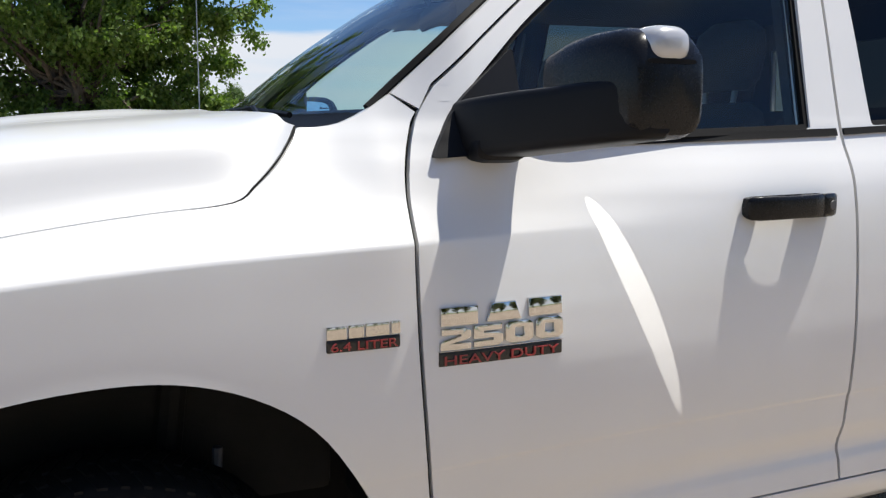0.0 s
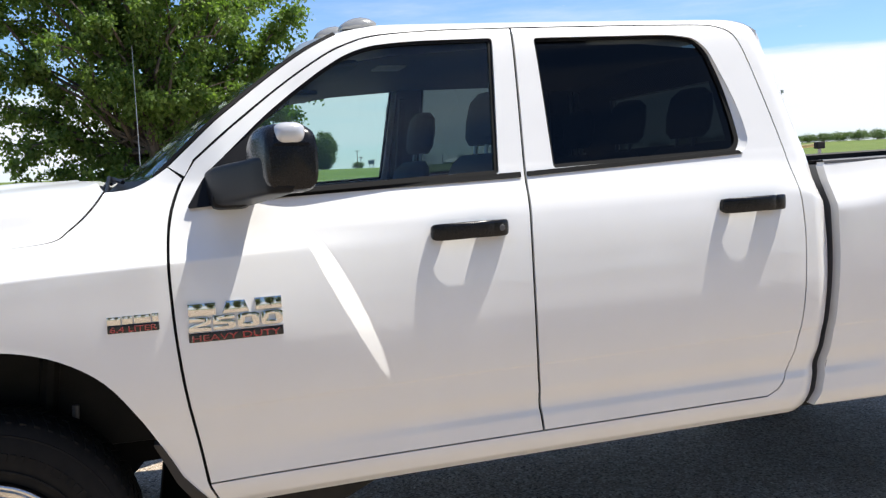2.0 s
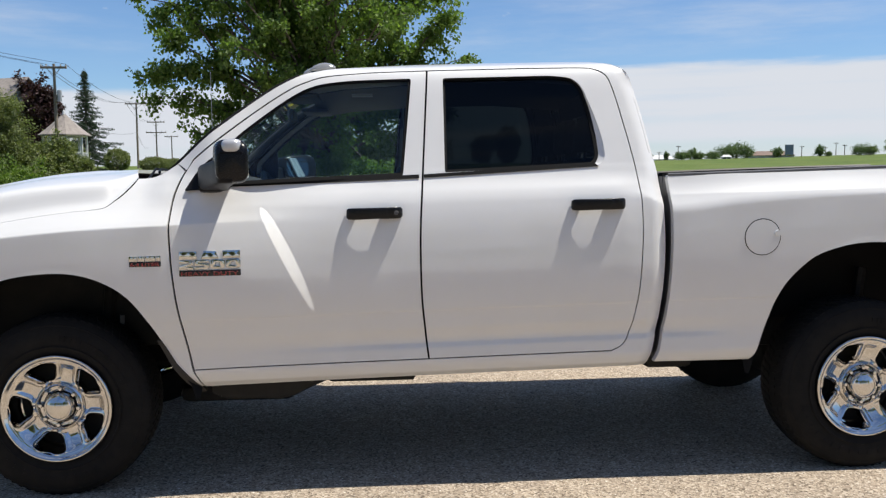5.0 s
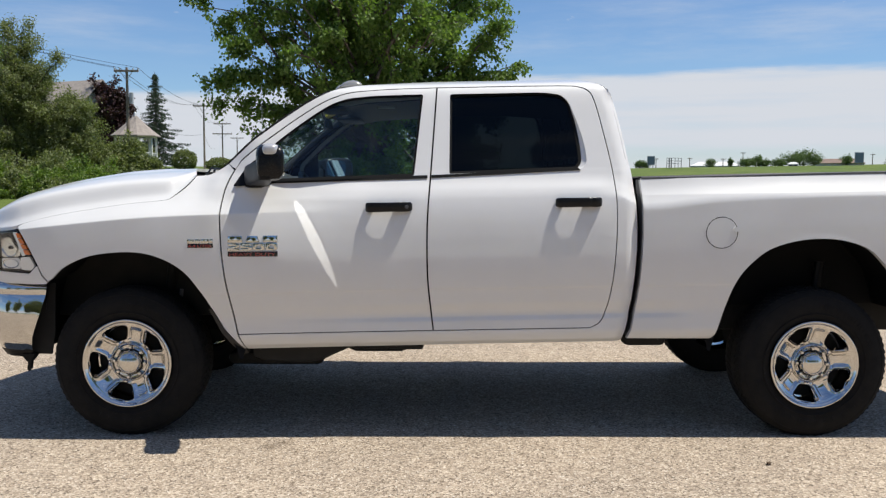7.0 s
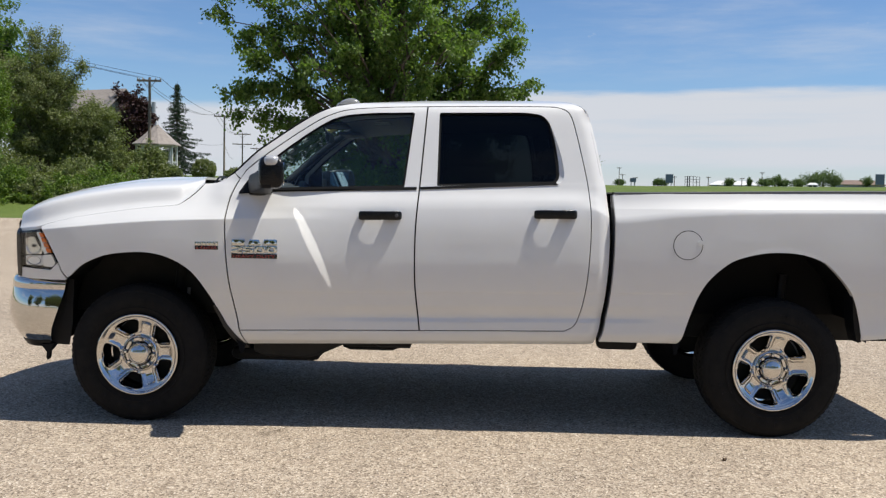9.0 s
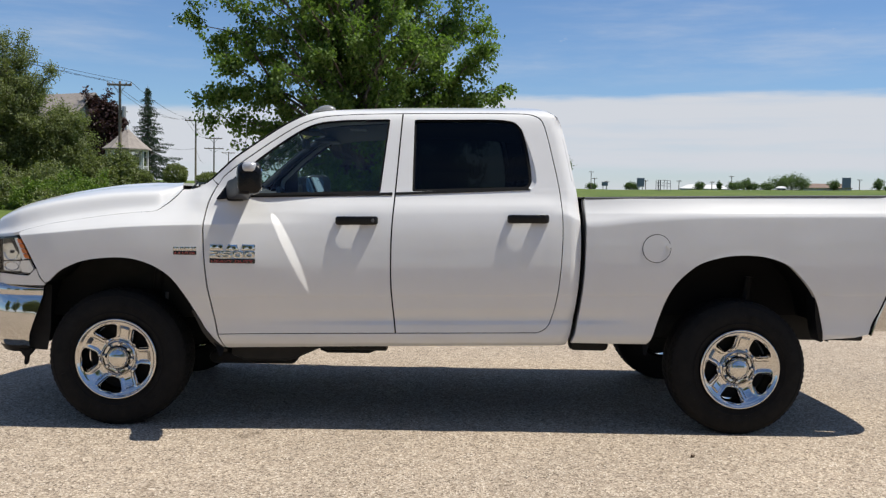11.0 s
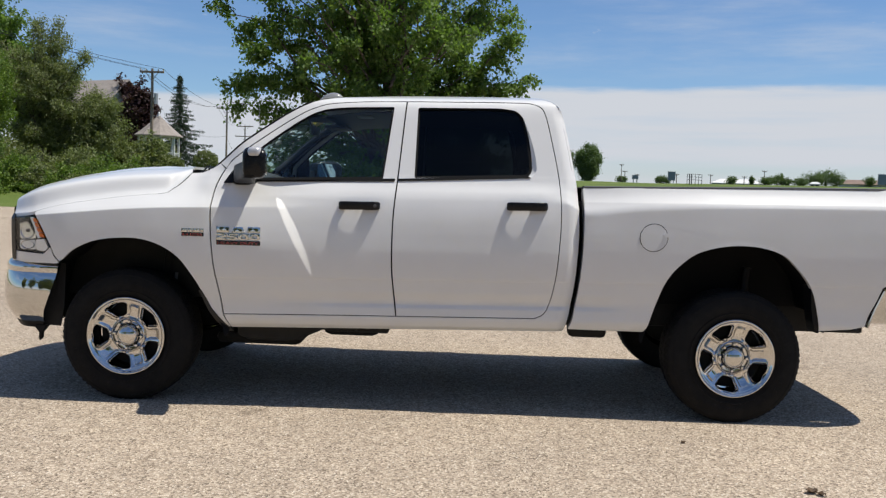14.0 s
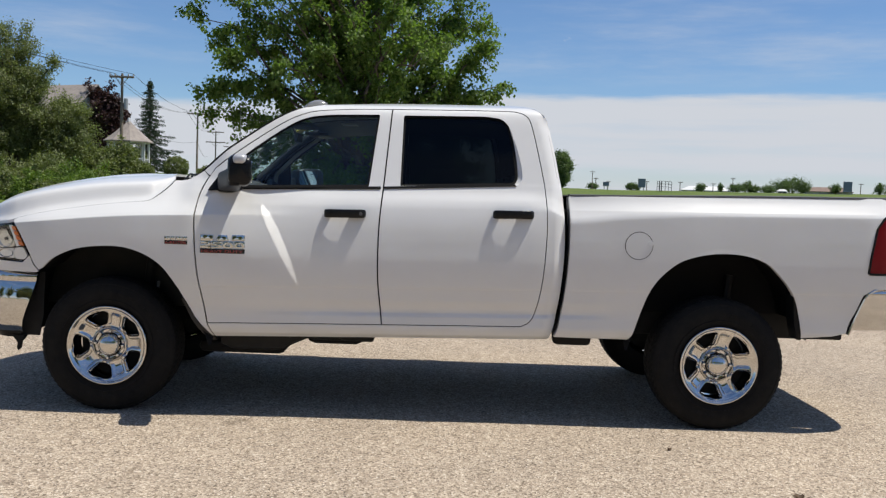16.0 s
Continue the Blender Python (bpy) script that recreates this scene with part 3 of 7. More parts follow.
WIN_R = rounded([(1.772, 1.421, 0.012), (1.776, 1.869, 0.015), (2.30, 1.871, 0.1), (2.40, 1.856, 0.08), (2.442, 1.81, 0.1), (2.476, 1.68, 0.15), (2.494, 1.557, 0.1),
                 (2.500, 1.475, 0.03), (2.475, 1.438, 0.03)])
CAB = ([(0.655, 0.470), (0.624, 0.540), (0.618, 0.557), (2.55, 0.557)]
       + spline([(2.55, 0.557), (2.606, 0.588), (2.641, 0.662), (2.670, 0.826), (2.686, 1.056), (2.688, 1.226), (2.678, 1.387), (2.660, 1.502), (2.635, 1.622), (2.607, 1.749),
                 (2.581, 1.841), (2.554, 1.881), (2.506, 1.902), (2.436, 1.910), (2.195, 1.913)], 4)[1:]
       + [(1.703, 1.911)] + spline([(1.435, 1.906), (1.228, 1.891), (1.128, 1.864), (1.042, 1.824), (0.902, 1.732), (0.736, 1.605), (0.628, 1.515)], 4)
       + [(0.600, 1.466), (0.556, 1.497)]
       + spline([(0.70, 1.626), (0.85, 1.742), (0.98, 1.832), (1.10, 1.894), (1.19, 1.918), (1.31, 1.934), (1.69, 1.947), (2.2, 1.948), (2.46, 1.945), (2.56, 1.936),
                 (2.625, 1.915), (2.668, 1.880), (2.695, 1.82), (2.718, 1.73), (2.742, 1.615), (2.766, 1.485), (2.785, 1.375), (2.798, 1.194), (2.801, 1.024), (2.788, 0.784),
                 (2.763, 0.585), (2.736, 0.475)], 4))


def grown(loop, d):
    """An outline pushed outwards a little."""
    pts = [Vector(p[:2]) for p in loop]
    area = sum(pts[i - 1].x * pts[i].y - pts[i].x * pts[i - 1].y for i in range(len(pts)))
    out = []
    for i, p in enumerate(pts):
        t = (pts[(i + 1) % len(pts)] - pts[i - 1]).normalized()
        nrm = Vector((t.y, -t.x)) * (1 if area > 0 else -1)
        out.append(p + nrm * d)
    return out


DOOR_HOLE = [(0.618, 0.562)] + spline(FRONT_CUT, 4) + spline(FRONT_TOP, 4) + spline([(2.195, 1.908)] + REAR_CUT, 4)
FENDER = (spline([(0.608, 0.565), (0.588, 0.70), (0.563, 0.85), (0.547, 1.00), (0.540, 1.12), (0.538, 1.24), (0.548, 1.349), (0.575, 1.430), (0.592, 1.460)], 4)
          + spline([(0.553, 1.495), (0.505, 1.464), (0.455, 1.441), (0.41, 1.434), (0.378, 1.4335)], 3) + spline([(0.372, 1.430), (0.357, 1.405), (0.326, 1.368), (0.282, 1.331), (0.237, 1.305), (0.11, 1.294), (0.0, 1.283), (-0.13, 1.266), (-0.35, 1.233), (-0.52, 1.195), (-0.572, 1.176)], 4)
          + spline([(-0.556, 1.152), (-0.515, 1.09), (-0.447, 0.968), (-0.424, 0.915), (-0.393, 0.880)], 2)
          + spline(FRONT_ARCH[1:], 4) + [(0.647, 0.472), (0.614, 0.545)])
BED = ([(2.762, 0.495)] + spline([(2.766, 0.505), (2.788, 0.58), (2.816, 0.794), (2.829, 1.054), (2.824, 1.30), (2.820, 1.366)], 4)
       + spline([(2.830, 1.380), (3.5, 1.386), (4.2, 1.391), (4.86, 1.388)], 6) + [(4.89, 1.374)]
       + [(4.905, 1.29), (4.80, 1.285), (4.765, 1.262), (4.715, 1.20), (4.682, 1.0), (4.675, 0.93), (4.69, 0.915), (4.905, 0.91), (4.905, 0.83), (4.72, 0.825), (4.665, 0.79), (4.58, 0.548), (4.50, 0.528)]
       + spline(REAR_ARCH, 4)[::-1])

truck = thing("pickup_truck", "white four-door heavy duty pickup truck with chrome wheels parked on asphalt", "pickup truck")
for far in (False, True):
    outline_panel("front_fender", FENDER, PAINT, truck, far=far)
    outline_panel("cab_side", CAB, PAINT, truck, far=far, depth=0.05, cell=0.022)
    for nm, loop, win, gl in (("front_door", DOOR_F, WIN_F, GLASS), ("rear_door", DOOR_R, WIN_R, GLASS_DARK)):
        hole = [(p[0] + 0.032 * step(2.40, 2.475, p[0]) * (1 - 0.85 * step(1.50, 1.82, p[1])), p[1]) for p in win]
        door = outline_panel(nm, grown(loop, -0.0005), PAINT, truck, holes=[hole], far=far, depth=0.045 if nm == "front_door" else 0.012)
        if nm == "rear_door":
            bm = bmesh.new()
            grid(bm, [[on_body(a[0] + (b[0] - a[0]) * f, a[1] + (b[1] - a[1]) * f, o, far) for a, b in zip(hole + hole[:1], list(win) + list(win[:1]))] for f, o in ((0.0, 0.001), (0.12, 0.006), (0.5, 0.014), (1.0, 0.020))])
            part("window_return", bm, PAINT, door)
        bm = bmesh.new()
        outer, inner = grown(win, 0.004), grown(win, -0.012)
        lift = 0.006 if nm == "front_door" else 0.015
        grid(bm, [[on_body(p[0], p[1], o, far) for p in loop + loop[:1]] for loop, o in ((outer, 0.024), (outer, lift), (inner, lift + 0.001), (inner, 0.026))])
        part("window_seal", bm, SEAL, door)
        pane = outline_panel("window_pane", grown(win, -0.006), gl, door, off=lift + 0.008, far=far, depth=0.004, label="dark privacy glass" if gl is GLASS_DARK else "lightly tinted glass")
        pane.visible_shadow = False
        strip = [(0.70, 1.383), (0.70, 1.401), (1.652, 1.416), (1.652, 1.398)] if nm == "front_door" else [(1.674, 1.400), (1.674, 1.416), (2.480, 1.443), (2.496, 1.430)]
        outline_panel("sill_trim", rounded(strip, 0.003), SEAL, door, off=-0.005, far=far, depth=0.03, cell=0.1)
    CURL[0] = False
    outline_panel("bed_side", BED, PAINT, truck, far=far, depth=0.04)
    CURL[0] = True

# black backing sheets: the shade inside shut lines and cab gap is put into colour
for far in (False, True):
    for loop, nm in ((DOOR_HOLE, "door_jamb"),):
        outline_panel(nm, grown(loop, 0.03), SEAL, truck, holes=[grown(WIN_F, 0.03)[::1], grown(WIN_R, 0.03)], off=0.017, far=far, depth=0.01, cell=0.1)
    bm = bmesh.new()
    rows = [[on_body(x, z, 0.14, far) for x in (2.72, 2.80, 2.90)] for z in (0.50, 0.7, 0.9, 1.1, 1.22, 1.29)]
    grid(bm, rows)
    part("cab_bed_gap_shade", bm, SEAL, truck)
    # the bed's white front flange: its shade in the gap is put into grey
    bm = bmesh.new()
    edge = [(2.770, 0.50), (2.792, 0.58), (2.820, 0.794), (2.833, 1.054), (2.828, 1.25), (2.826, 1.34), (2.828, 1.372)]
    CURL[0] = False
    grid(bm, [[on_body(x, z, d, far) for d in (0.012, 0.05, 0.14)] for x, z in edge])
    CURL[0] = True
    part("bed_front_flange", bm, HOSE_AND_SHADE, truck)
CURL[0] = False

# roof
bm = bmesh.new()
ROOF_EDGE = spline([(1.10, 1.894), (1.19, 1.918), (1.31, 1.934), (1.69, 1.947), (2.2, 1.948), (2.46, 1.945), (2.56, 1.936), (2.625, 1.915), (2.668, 1.880)], 4)
rows = []
for x, z in ROOF_EDGE:
    y0 = side_y(x, z)
    row = []
    for k in range(25):
        t = k / 24
        y = y0 + (W - 2 * y0) * t
        u = abs(2 * t - 1)
        rise = (0.034 + 0.010 * step(1.2, 1.7, x)) * (1 - u ** 2.6)
        bow = (0.080 * (1 - step(1.10, 1.5, x))) * (1 - u * u)
        row.append((x - bow + 0.02 * step(2.4, 2.65, x) * (1 - u * u), y, z + rise + RAKE * x))
    rows.append(row)
grid(bm, rows)
thicken(bm, 0.02, (0, 0, -1))
part("roof", bm, PAINT, truck, angle=50)

# windscreen
PILLAR = spline([(0.520, 1.466), (0.556, 1.497), (0.70, 1.626), (0.85, 1.742), (0.98, 1.832), (1.10, 1.894)], 4)
rows = []
for i, (x, z) in enumerate(PILLAR):
    y0 = side_y(x, z) + 0.022
    bow = 0.165 - 0.085 * i / (len(PILLAR) - 1)
    rows.append([(x - bow * (1 - u * u), YC + (YC - y0) * u, z - 0.004 + RAKE * x) for u in [k / 10 - 1 for k in range(21)]])
bm = bmesh.new()
grid(bm, rows)
screen = part("windscreen", bm, GLASS, truck, "green-tinted glass")
screen.visible_shadow = False
for sgn in (0, 1):
    bm = bmesh.new()
    line = [Vector((x - 0.004, (side_y(x, z) + 0.026) if not sgn else W - side_y(x, z) - 0.026, z + RAKE * x + 0.001)) for x, z in PILLAR]
    tube(bm, line, 0.012, 6)
    part("windscreen_seal", bm, SEAL, truck)
    bm = bmesh.new()
    tube(bm, [p + Vector((0.02, -0.035 if sgn else 0.035, -0.012)) for p in line[3:]], 0.022, 8)
    part("pillar_lining", bm, INTERIOR, truck)

# dealer's sticker and unreadable white marker strokes inside the windscreen
def on_screen(i, u, lift=-0.006):
    f = i * (len(rows) - 1)
    k = min(len(rows) - 2, int(f))
    x, z = PILLAR[k].lerp(PILLAR[k + 1], f - k)
    y0 = side_y(x, z) + 0.022
    bow = 0.165 - 0.085 * i
    return Vector((x - bow * (1 - u * u) - lift * 0.8, YC + (YC - y0) * u, z - 0.004 + RAKE * x + lift))


def decal(name, i0, i1, u0, u1, mat, label):
    bm = bmesh.new()
    grid(bm, [[on_screen(i0 + (i1 - i0) * a / 3, u0 + (u1 - u0) * b / 3) for b in range(4)] for a in range(4)])
    part(name, bm, mat, screen, label)


decal("windscreen_sticker", 0.80, 0.90, 0.50, 0.64, STICKER, "yellow round price sticker")
for i0, i1, u0, u1 in ((0.66, 0.70, 0.02, 0.10), (0.58, 0.68, 0.12, 0.15), (0.50, 0.54, 0.05, 0.16), (0.42, 0.50, 0.20, 0.23), (0.36, 0.40, 0.06, 0.18), (0.28, 0.34, 0.14, 0.17), (0.62, 0.66, 0.28, 0.38), (0.48, 0.52, 0.30, 0.40), (0.34, 0.38, 0.26, 0.34)):
    decal("marker_stroke", i0, i1, u0, u1, CHALK, "white marker stroke")
mark = random.Random(6)
for k in range(22):
    i0, u0 = 0.22 + 0.60 * k / 22 + mark.uniform(-0.02, 0.02), mark.uniform(0.40, 0.86)
    tall = k % 3 == 0
    decal("marker_stroke", i0, i0 + (0.045 if tall else 0.009), u0, u0 + (0.008 if tall else mark.uniform(0.03, 0.08)), CHALK, "white marker stroke")

# cowl and wipers
base = rows[0]
bm = bmesh.new()
sink = []
for dx, dz, dy in ((0.012, 0.006, 0.0), (-0.03, -0.028, 0.004), (-0.09, -0.048, 0.010), (-0.16, -0.060, 0.016), (-0.30, -0.11, 0.02)):
    sink.append([Vector((p[0] + dx, p[1] + (dy if p[1] < YC else -dy), p[2] + dz)) for p in base])
grid(bm, sink)
part("cowl", bm, BLACK, truck, "black plastic cowl panel")
for y0, y1 in ((0.34, 0.90), (1.00, 1.56)):
    bm = bmesh.new()
    p = []
    for k in range(9):
        t = k / 8
        y = y0 + (y1 - y0) * t
        u = (y - YC) / (YC - 0.1)
        p.append((0.490 - 0.165 * (1 - u * u) + 0.012 * t, y, 1.470 + 0.010 * t + 0.012 * math.sin(t * 3.1)))
    tube(bm, p, 0.007, 6)
    tube(bm, [(p[0][0] - 0.05, y0 - 0.02, 1.435), (p[2][0] - 0.02, p[2][1], p[2][2] + 0.008), p[4]], 0.006, 6)
    part("wiper", bm, BLACK, truck)

# hood
HOOD_EDGE = [(0.372, 1.4375), (0.353, 1.410), (0.322, 1.373), (0.278, 1.334), (0.235, 1.3072), (0.11, 1.2960), (0.0, 1.2850), (-0.13, 1.2680), (-0.35, 1.2350), (-0.52, 1.197), (-0.60, 1.176), (-0.68, 1.166), (-0.735, 1.162), (-0.765, 1.158)]
HOOD_TOP = [(-0.90, 1.08), (-0.86, 1.20), (-0.80, 1.275), (-0.71, 1.325), (-0.59, 1.372), (-0.45, 1.408), (-0.27, 1.440), (-0.09, 1.463), (0.09, 1.472), (0.375, 1.478)]
# rise of the hood from its edge inwards: a soft shelf, a steep flank, then the flat top
HOOD_CUTS = [0.004 * k for k in range(16)] + [0.06 + 0.02 * k for k in range(1, 44)] + [1 - 0.004 * k for k in range(15, -1, -1)]
SHOULDER = [(0.0, 0.0), (0.012, 0.06), (0.035, 0.20), (0.050, 0.40), (0.066, 0.60), (0.090, 0.70), (0.16, 0.80), (0.28, 0.91), (0.48, 0.98), (1.0, 1.0)]
rows = []
for x, z in spline(HOOD_EDGE, 5):
    y0 = side_y(x, z) + 0.003
    zt = max(z + 0.02, cubic(x, HOOD_TOP)) - 0.004
    row = []
    for t in HOOD_CUTS:
        u = abs(2 * t - 1)
        y = y0 + (W - 2 * y0) * t
        g = cubic((1 - u) * (YC - y0), SHOULDER)
        power = 0.016 * (step(0.42, 0.55, 1 - u)) * step(-0.75, -0.4, x) * (1 - 0.6 * step(0.05, 0.35, x))
        back = 0.17 * (1 - u ** 1.6) * step(0.0, 0.375, x)
        nose = 0.10 * (1 - u ** 2) * (1 - step(-0.75, -0.35, x))
        row.append((x - back * 1.0 - nose, y, z + (zt - z) * g + power + RAKE * x))
    rows.append(row)
bm = bmesh.new()
grid(bm, rows)
thicken(bm, 0.018, (0, 0, -1))
part("hood", bm, PAINT, truck, angle=40)
for far in (False, True):
    bm = bmesh.new()
    cut = spline(HOOD_EDGE[:8], 4)
    tube(bm, [on_body(p.x, p.y - 0.0025, 0.0065, far) for p in cut], [0.0030 * max(0.10, step(0.0, 0.33, p.x)) for p in cut], 6)
    part("hood_gap", bm, SEAL, truck)

# ---- the pickup truck: trim, lights, mirrors ----
def flip(p, far):
    return Vector((p[0], W - p[1] if far else p[1], p[2]))


def ring(c, hx, hz, n=20, power=2.6):
    """A rounded-square section in x and z about c."""
    out = []
    for k in range(n):
        a = 2 * math.pi * k / n
        cx, sz = math.cos(a), math.sin(a)
        out.append(Vector((c[0] + hx * math.copysign(abs(cx) ** (2 / power), cx), c[1], c[2] + hz * math.copysign(abs(sz) ** (2 / power), sz))))
    return out


def loft(bm, rings, far=False, caps=True):
    vs = [[bm.verts.new(flip(p, far)) for p in r] for r in rings]
    n = len(rings[0])
    for a, b in zip(vs, vs[1:]):
        for k in range(n):
            bm.faces.new((a[k], a[(k + 1) % n], b[(k + 1) % n], b[k]))
    if caps:
        bm.faces.new(vs[0])
        bm.faces.new(vs[-1])
    return bm


SIGNAL, n, l, b = material("clear_signal_lens", (0.50, 0.50, 0.51), 0.20, 0.30)
SILVER, n, l, b = material("lamp_reflector", (0.82, 0.83, 0.84), 0.18, 0.35)
BOWL, n, l, b = material("lamp_bowl", (0.70, 0.73, 0.73), 0.12, 0.85)
for far in (False, True):
    # towing mirror
    sail = outline_panel("mirror_mount", rounded([(0.600, 1.372, 0.012), (0.664, 1.478, 0.05), (0.806, 1.588, 0.012), (0.812, 1.50, 0.01), (0.800, 1.382, 0.01)]),
                         BLACK, truck, off=-0.016, far=far, depth=0.02)
    # the arm: a deep wedge that sweeps out in front of the head and ends in an upright clamp
    arm = []
    for y, xf, xb, z0, z1 in ((0.035, 0.655, 0.800, 1.385, 1.494), (0.000, 0.660, 0.800, 1.384, 1.498), (-0.050, 0.674, 0.808, 1.388, 1.502), (-0.110, 0.700, 0.822, 1.394, 1.507), (-0.180, 0.732, 0.842, 1.402, 1.511),
                              (-0.260, 0.768, 0.862, 1.410, 1.517), (-0.330, 0.798, 0.872, 1.418, 1.522), (-0.350, 0.812, 0.872, 1.422, 1.520), (-0.357, 0.830, 0.870, 1.430, 1.510)):
        arm.append(ring(((xf + xb) / 2, y, (z0 + z1) / 2), (xb - xf) / 2, (z1 - z0) / 2, 28, 6.5))
    mirror = part("mirror_arm", loft(bmesh.new(), arm, far), BLACK, truck, "black plastic towing mirror arm", angle=42)
    part("arm_knuckle", loft(bmesh.new(), [ring((0.722, y, z), hx, hz, 20, 4) for y, z, hx, hz in ((0.03, 1.402, 0.052, 0.022), (-0.030, 1.402, 0.054, 0.026), (-0.052, 1.404, 0.050, 0.022), (-0.060, 1.406, 0.036, 0.014))], far),
         BLACK, mirror)
    heads = []
    for y, xf, xb, z0, z1 in ((-0.096, 0.796, 0.862, 1.462, 1.538), (-0.103, 0.782, 0.882, 1.448, 1.560), (-0.120, 0.768, 0.896, 1.434, 1.576), (-0.180, 0.770, 0.904, 1.424, 1.592),
                              (-0.250, 0.774, 0.916, 1.418, 1.599), (-0.305, 0.790, 0.928, 1.418, 1.600), (-0.338, 0.798, 0.934, 1.421, 1.590), (-0.352, 0.803, 0.934, 1.428, 1.574), (-0.359, 0.812, 0.926, 1.442, 1.548)):
        heads.append([Vector((min(p.x, 0.904 - 0.25 * (y + 0.205)), p.y, p.z)) for p in ring(((xf + xb) / 2, y, (z0 + z1) / 2), (xb - xf) / 2, (z1 - z0) / 2, 28, 4.2)])
    part("mirror_head", loft(bmesh.new(), heads, far), GLOSS_BLACK, mirror)
    bm = bmesh.new()
    g = [flip((0.9075 - 0.25 * (y + 0.205), y, 1.504 + v), far) for y, v in [(-0.200 + 0.082 * c, 0.064 * s) for c, s in
         [(math.copysign(abs(math.cos(a)) ** 0.45, math.cos(a)), math.copysign(abs(math.sin(a)) ** 0.45, math.sin(a))) for a in [2 * math.pi * k / 28 for k in range(28)]]]]
    bm.faces.new([bm.verts.new(p) for p in g])
    thicken(bm, 0.006, (-1, 0, 0))
    part("mirror_glass", bm, MIRROR, mirror, "silvered mirror glass", angle=20)
    # turn signal lens on the outer top corner
    lens = []
    for y, q in ((-0.292, 0.55), (-0.299, 0.88), (-0.314, 1.0), (-0.336, 0.98), (-0.350, 0.90), (-0.359, 0.76), (-0.365, 0.52), (-0.3665, 0.25)):
        section = ring((0.866, y, 1.570), 0.043 * q, 0.032 * q, 22, 2.8)
        lens.append([Vector((p.x, p.y, max(p.z, 1.548))) for p in section])
    part("turn_signal", loft(bmesh.new(), lens, far), SIGNAL, mirror, "clear turn signal lens")
    part("signal_gap", loft(bmesh.new(), [ring((0.868, y, 1.5435), hx, 0.004, 16, 4) for y, hx in ((-0.225, 0.050), (-0.290, 0.061), (-0.340, 0.058), (-0.360, 0.046))], far), SEAL, mirror)

    if far:
        swing = Matrix.Translation((0.86, W + 0.17, 0)) @ Matrix.Translation((0, 0, 1.5)) @ Matrix.Rotation(radians(-8), 4, Vector((0.89, 0.45, 0))) @ Matrix.Translation((0, 0, -1.5)) @ Matrix.Rotation(radians(-40), 4, "Z") @ Matrix.Translation((-0.86, -W - 0.17, 0))
        for ob in mirror.children:
            ob.data.transform(swing)
    # door handles
    for x0, x1, z, nm in ((1.318, 1.571, 1.247, "front"), (2.349, 2.600, 1.2555, "rear")):
        # black panel behind the grip: the shadow in the white cup, put into colour
        h = outline_panel("handle_cup_shade", rounded([(x0 + 0.02, z - 0.002, 0.008), (x0 + 0.02, z + 0.024, 0.012), (x1 - 0.02, z + 0.024, 0.012), (x1 - 0.02, z - 0.002, 0.008)]),
                          BLACK, truck, off=-0.004, far=far, depth=0.006)
        rings = []
        L = x1 - x0
        for t, out, hz in ((0.0, 0.011, 0.016), (0.012, 0.016, 0.0215), (0.04, 0.022, 0.0250), (0.12, 0.0295, 0.0262), (0.22, 0.0350, 0.0260), (0.36, 0.0388, 0.0256), (0.5, 0.0400, 0.0252), (0.66, 0.0392, 0.0256), (0.765, 0.0375, 0.0262), (0.775, 0.0360, 0.0250), (0.782, 0.0360, 0.0250), (0.792, 0.0372, 0.0262), (0.90, 0.033, 0.0262), (0.96, 0.026, 0.0250), (0.988, 0.018, 0.0205), (1.0, 0.011, 0.014)):
            x = x0 + L * t
            c = on_body(x, z, -out)
            r = []
            for k in range(20):
                a = 2 * math.pi * k / 20
                r.append(Vector((x, c.y + 0.0088 * math.copysign(abs(math.cos(a)) ** 0.6, math.cos(a)), c.z + hz * math.copysign(abs(math.sin(a)) ** 0.5, math.sin(a)))))
            rings.append(r)
        part("door_handle", loft(bmesh.new(), rings, far), GLOSS_BLACK, h, "black pull handle")
        for xa, xb, out in ((x0 + 0.006, x0 + 0.042, 0.002), (x1 - 0.088, x1 - 0.006, 0.012)):
            bm = bmesh.new()
            c = on_body((xa + xb) / 2, z, -0.02)
            lo, hi = Vector((xa, c.y - out, c.z - 0.023)), Vector((xb, c.y + 0.03, c.z + 0.023))
            if far:
                lo.y, hi.y = W - hi.y, W - lo.y
            box(bm, lo, hi, 0.008)
            part("handle_foot", bm, BLACK, h)
        if nm == "front" and not far:
            bm = bmesh.new()
            c = on_body(x1 - 0.03, z, -0.041)
            lathe(bm, [(0.0, -0.004), (0.009, -0.004), (0.011, 0.0), (0.011, 0.01)], 16, c)
            part("key_lock", bm, CAP, h)

    # headlight: chrome bowl, amber marker, clear lens
    HL = [(-0.735, 1.150), (-0.66, 1.158), (-0.576, 1.158), (-0.53, 1.095), (-0.457, 0.970), (-0.498, 0.925), (-0.735, 0.935)]
    lamp = outline_panel("headlight", rounded(HL, 0.02), BLACK, truck, off=0.040, far=far, depth=0.03, label="clear headlight with amber side marker")
    outline_panel("headlight_bowl", rounded([(-0.698, 1.142), (-0.606, 1.142), (-0.562, 1.065), (-0.560, 1.012), (-0.698, 1.004)], 0.02), BOWL, lamp, off=0.010, far=far, depth=0.02)
    for cx, cz, rx, rz, dp in ((-0.634, 1.062, 0.058, 0.054, 0.040), (-0.630, 0.972, 0.060, 0.027, 0.018)):
        bm = bmesh.new()
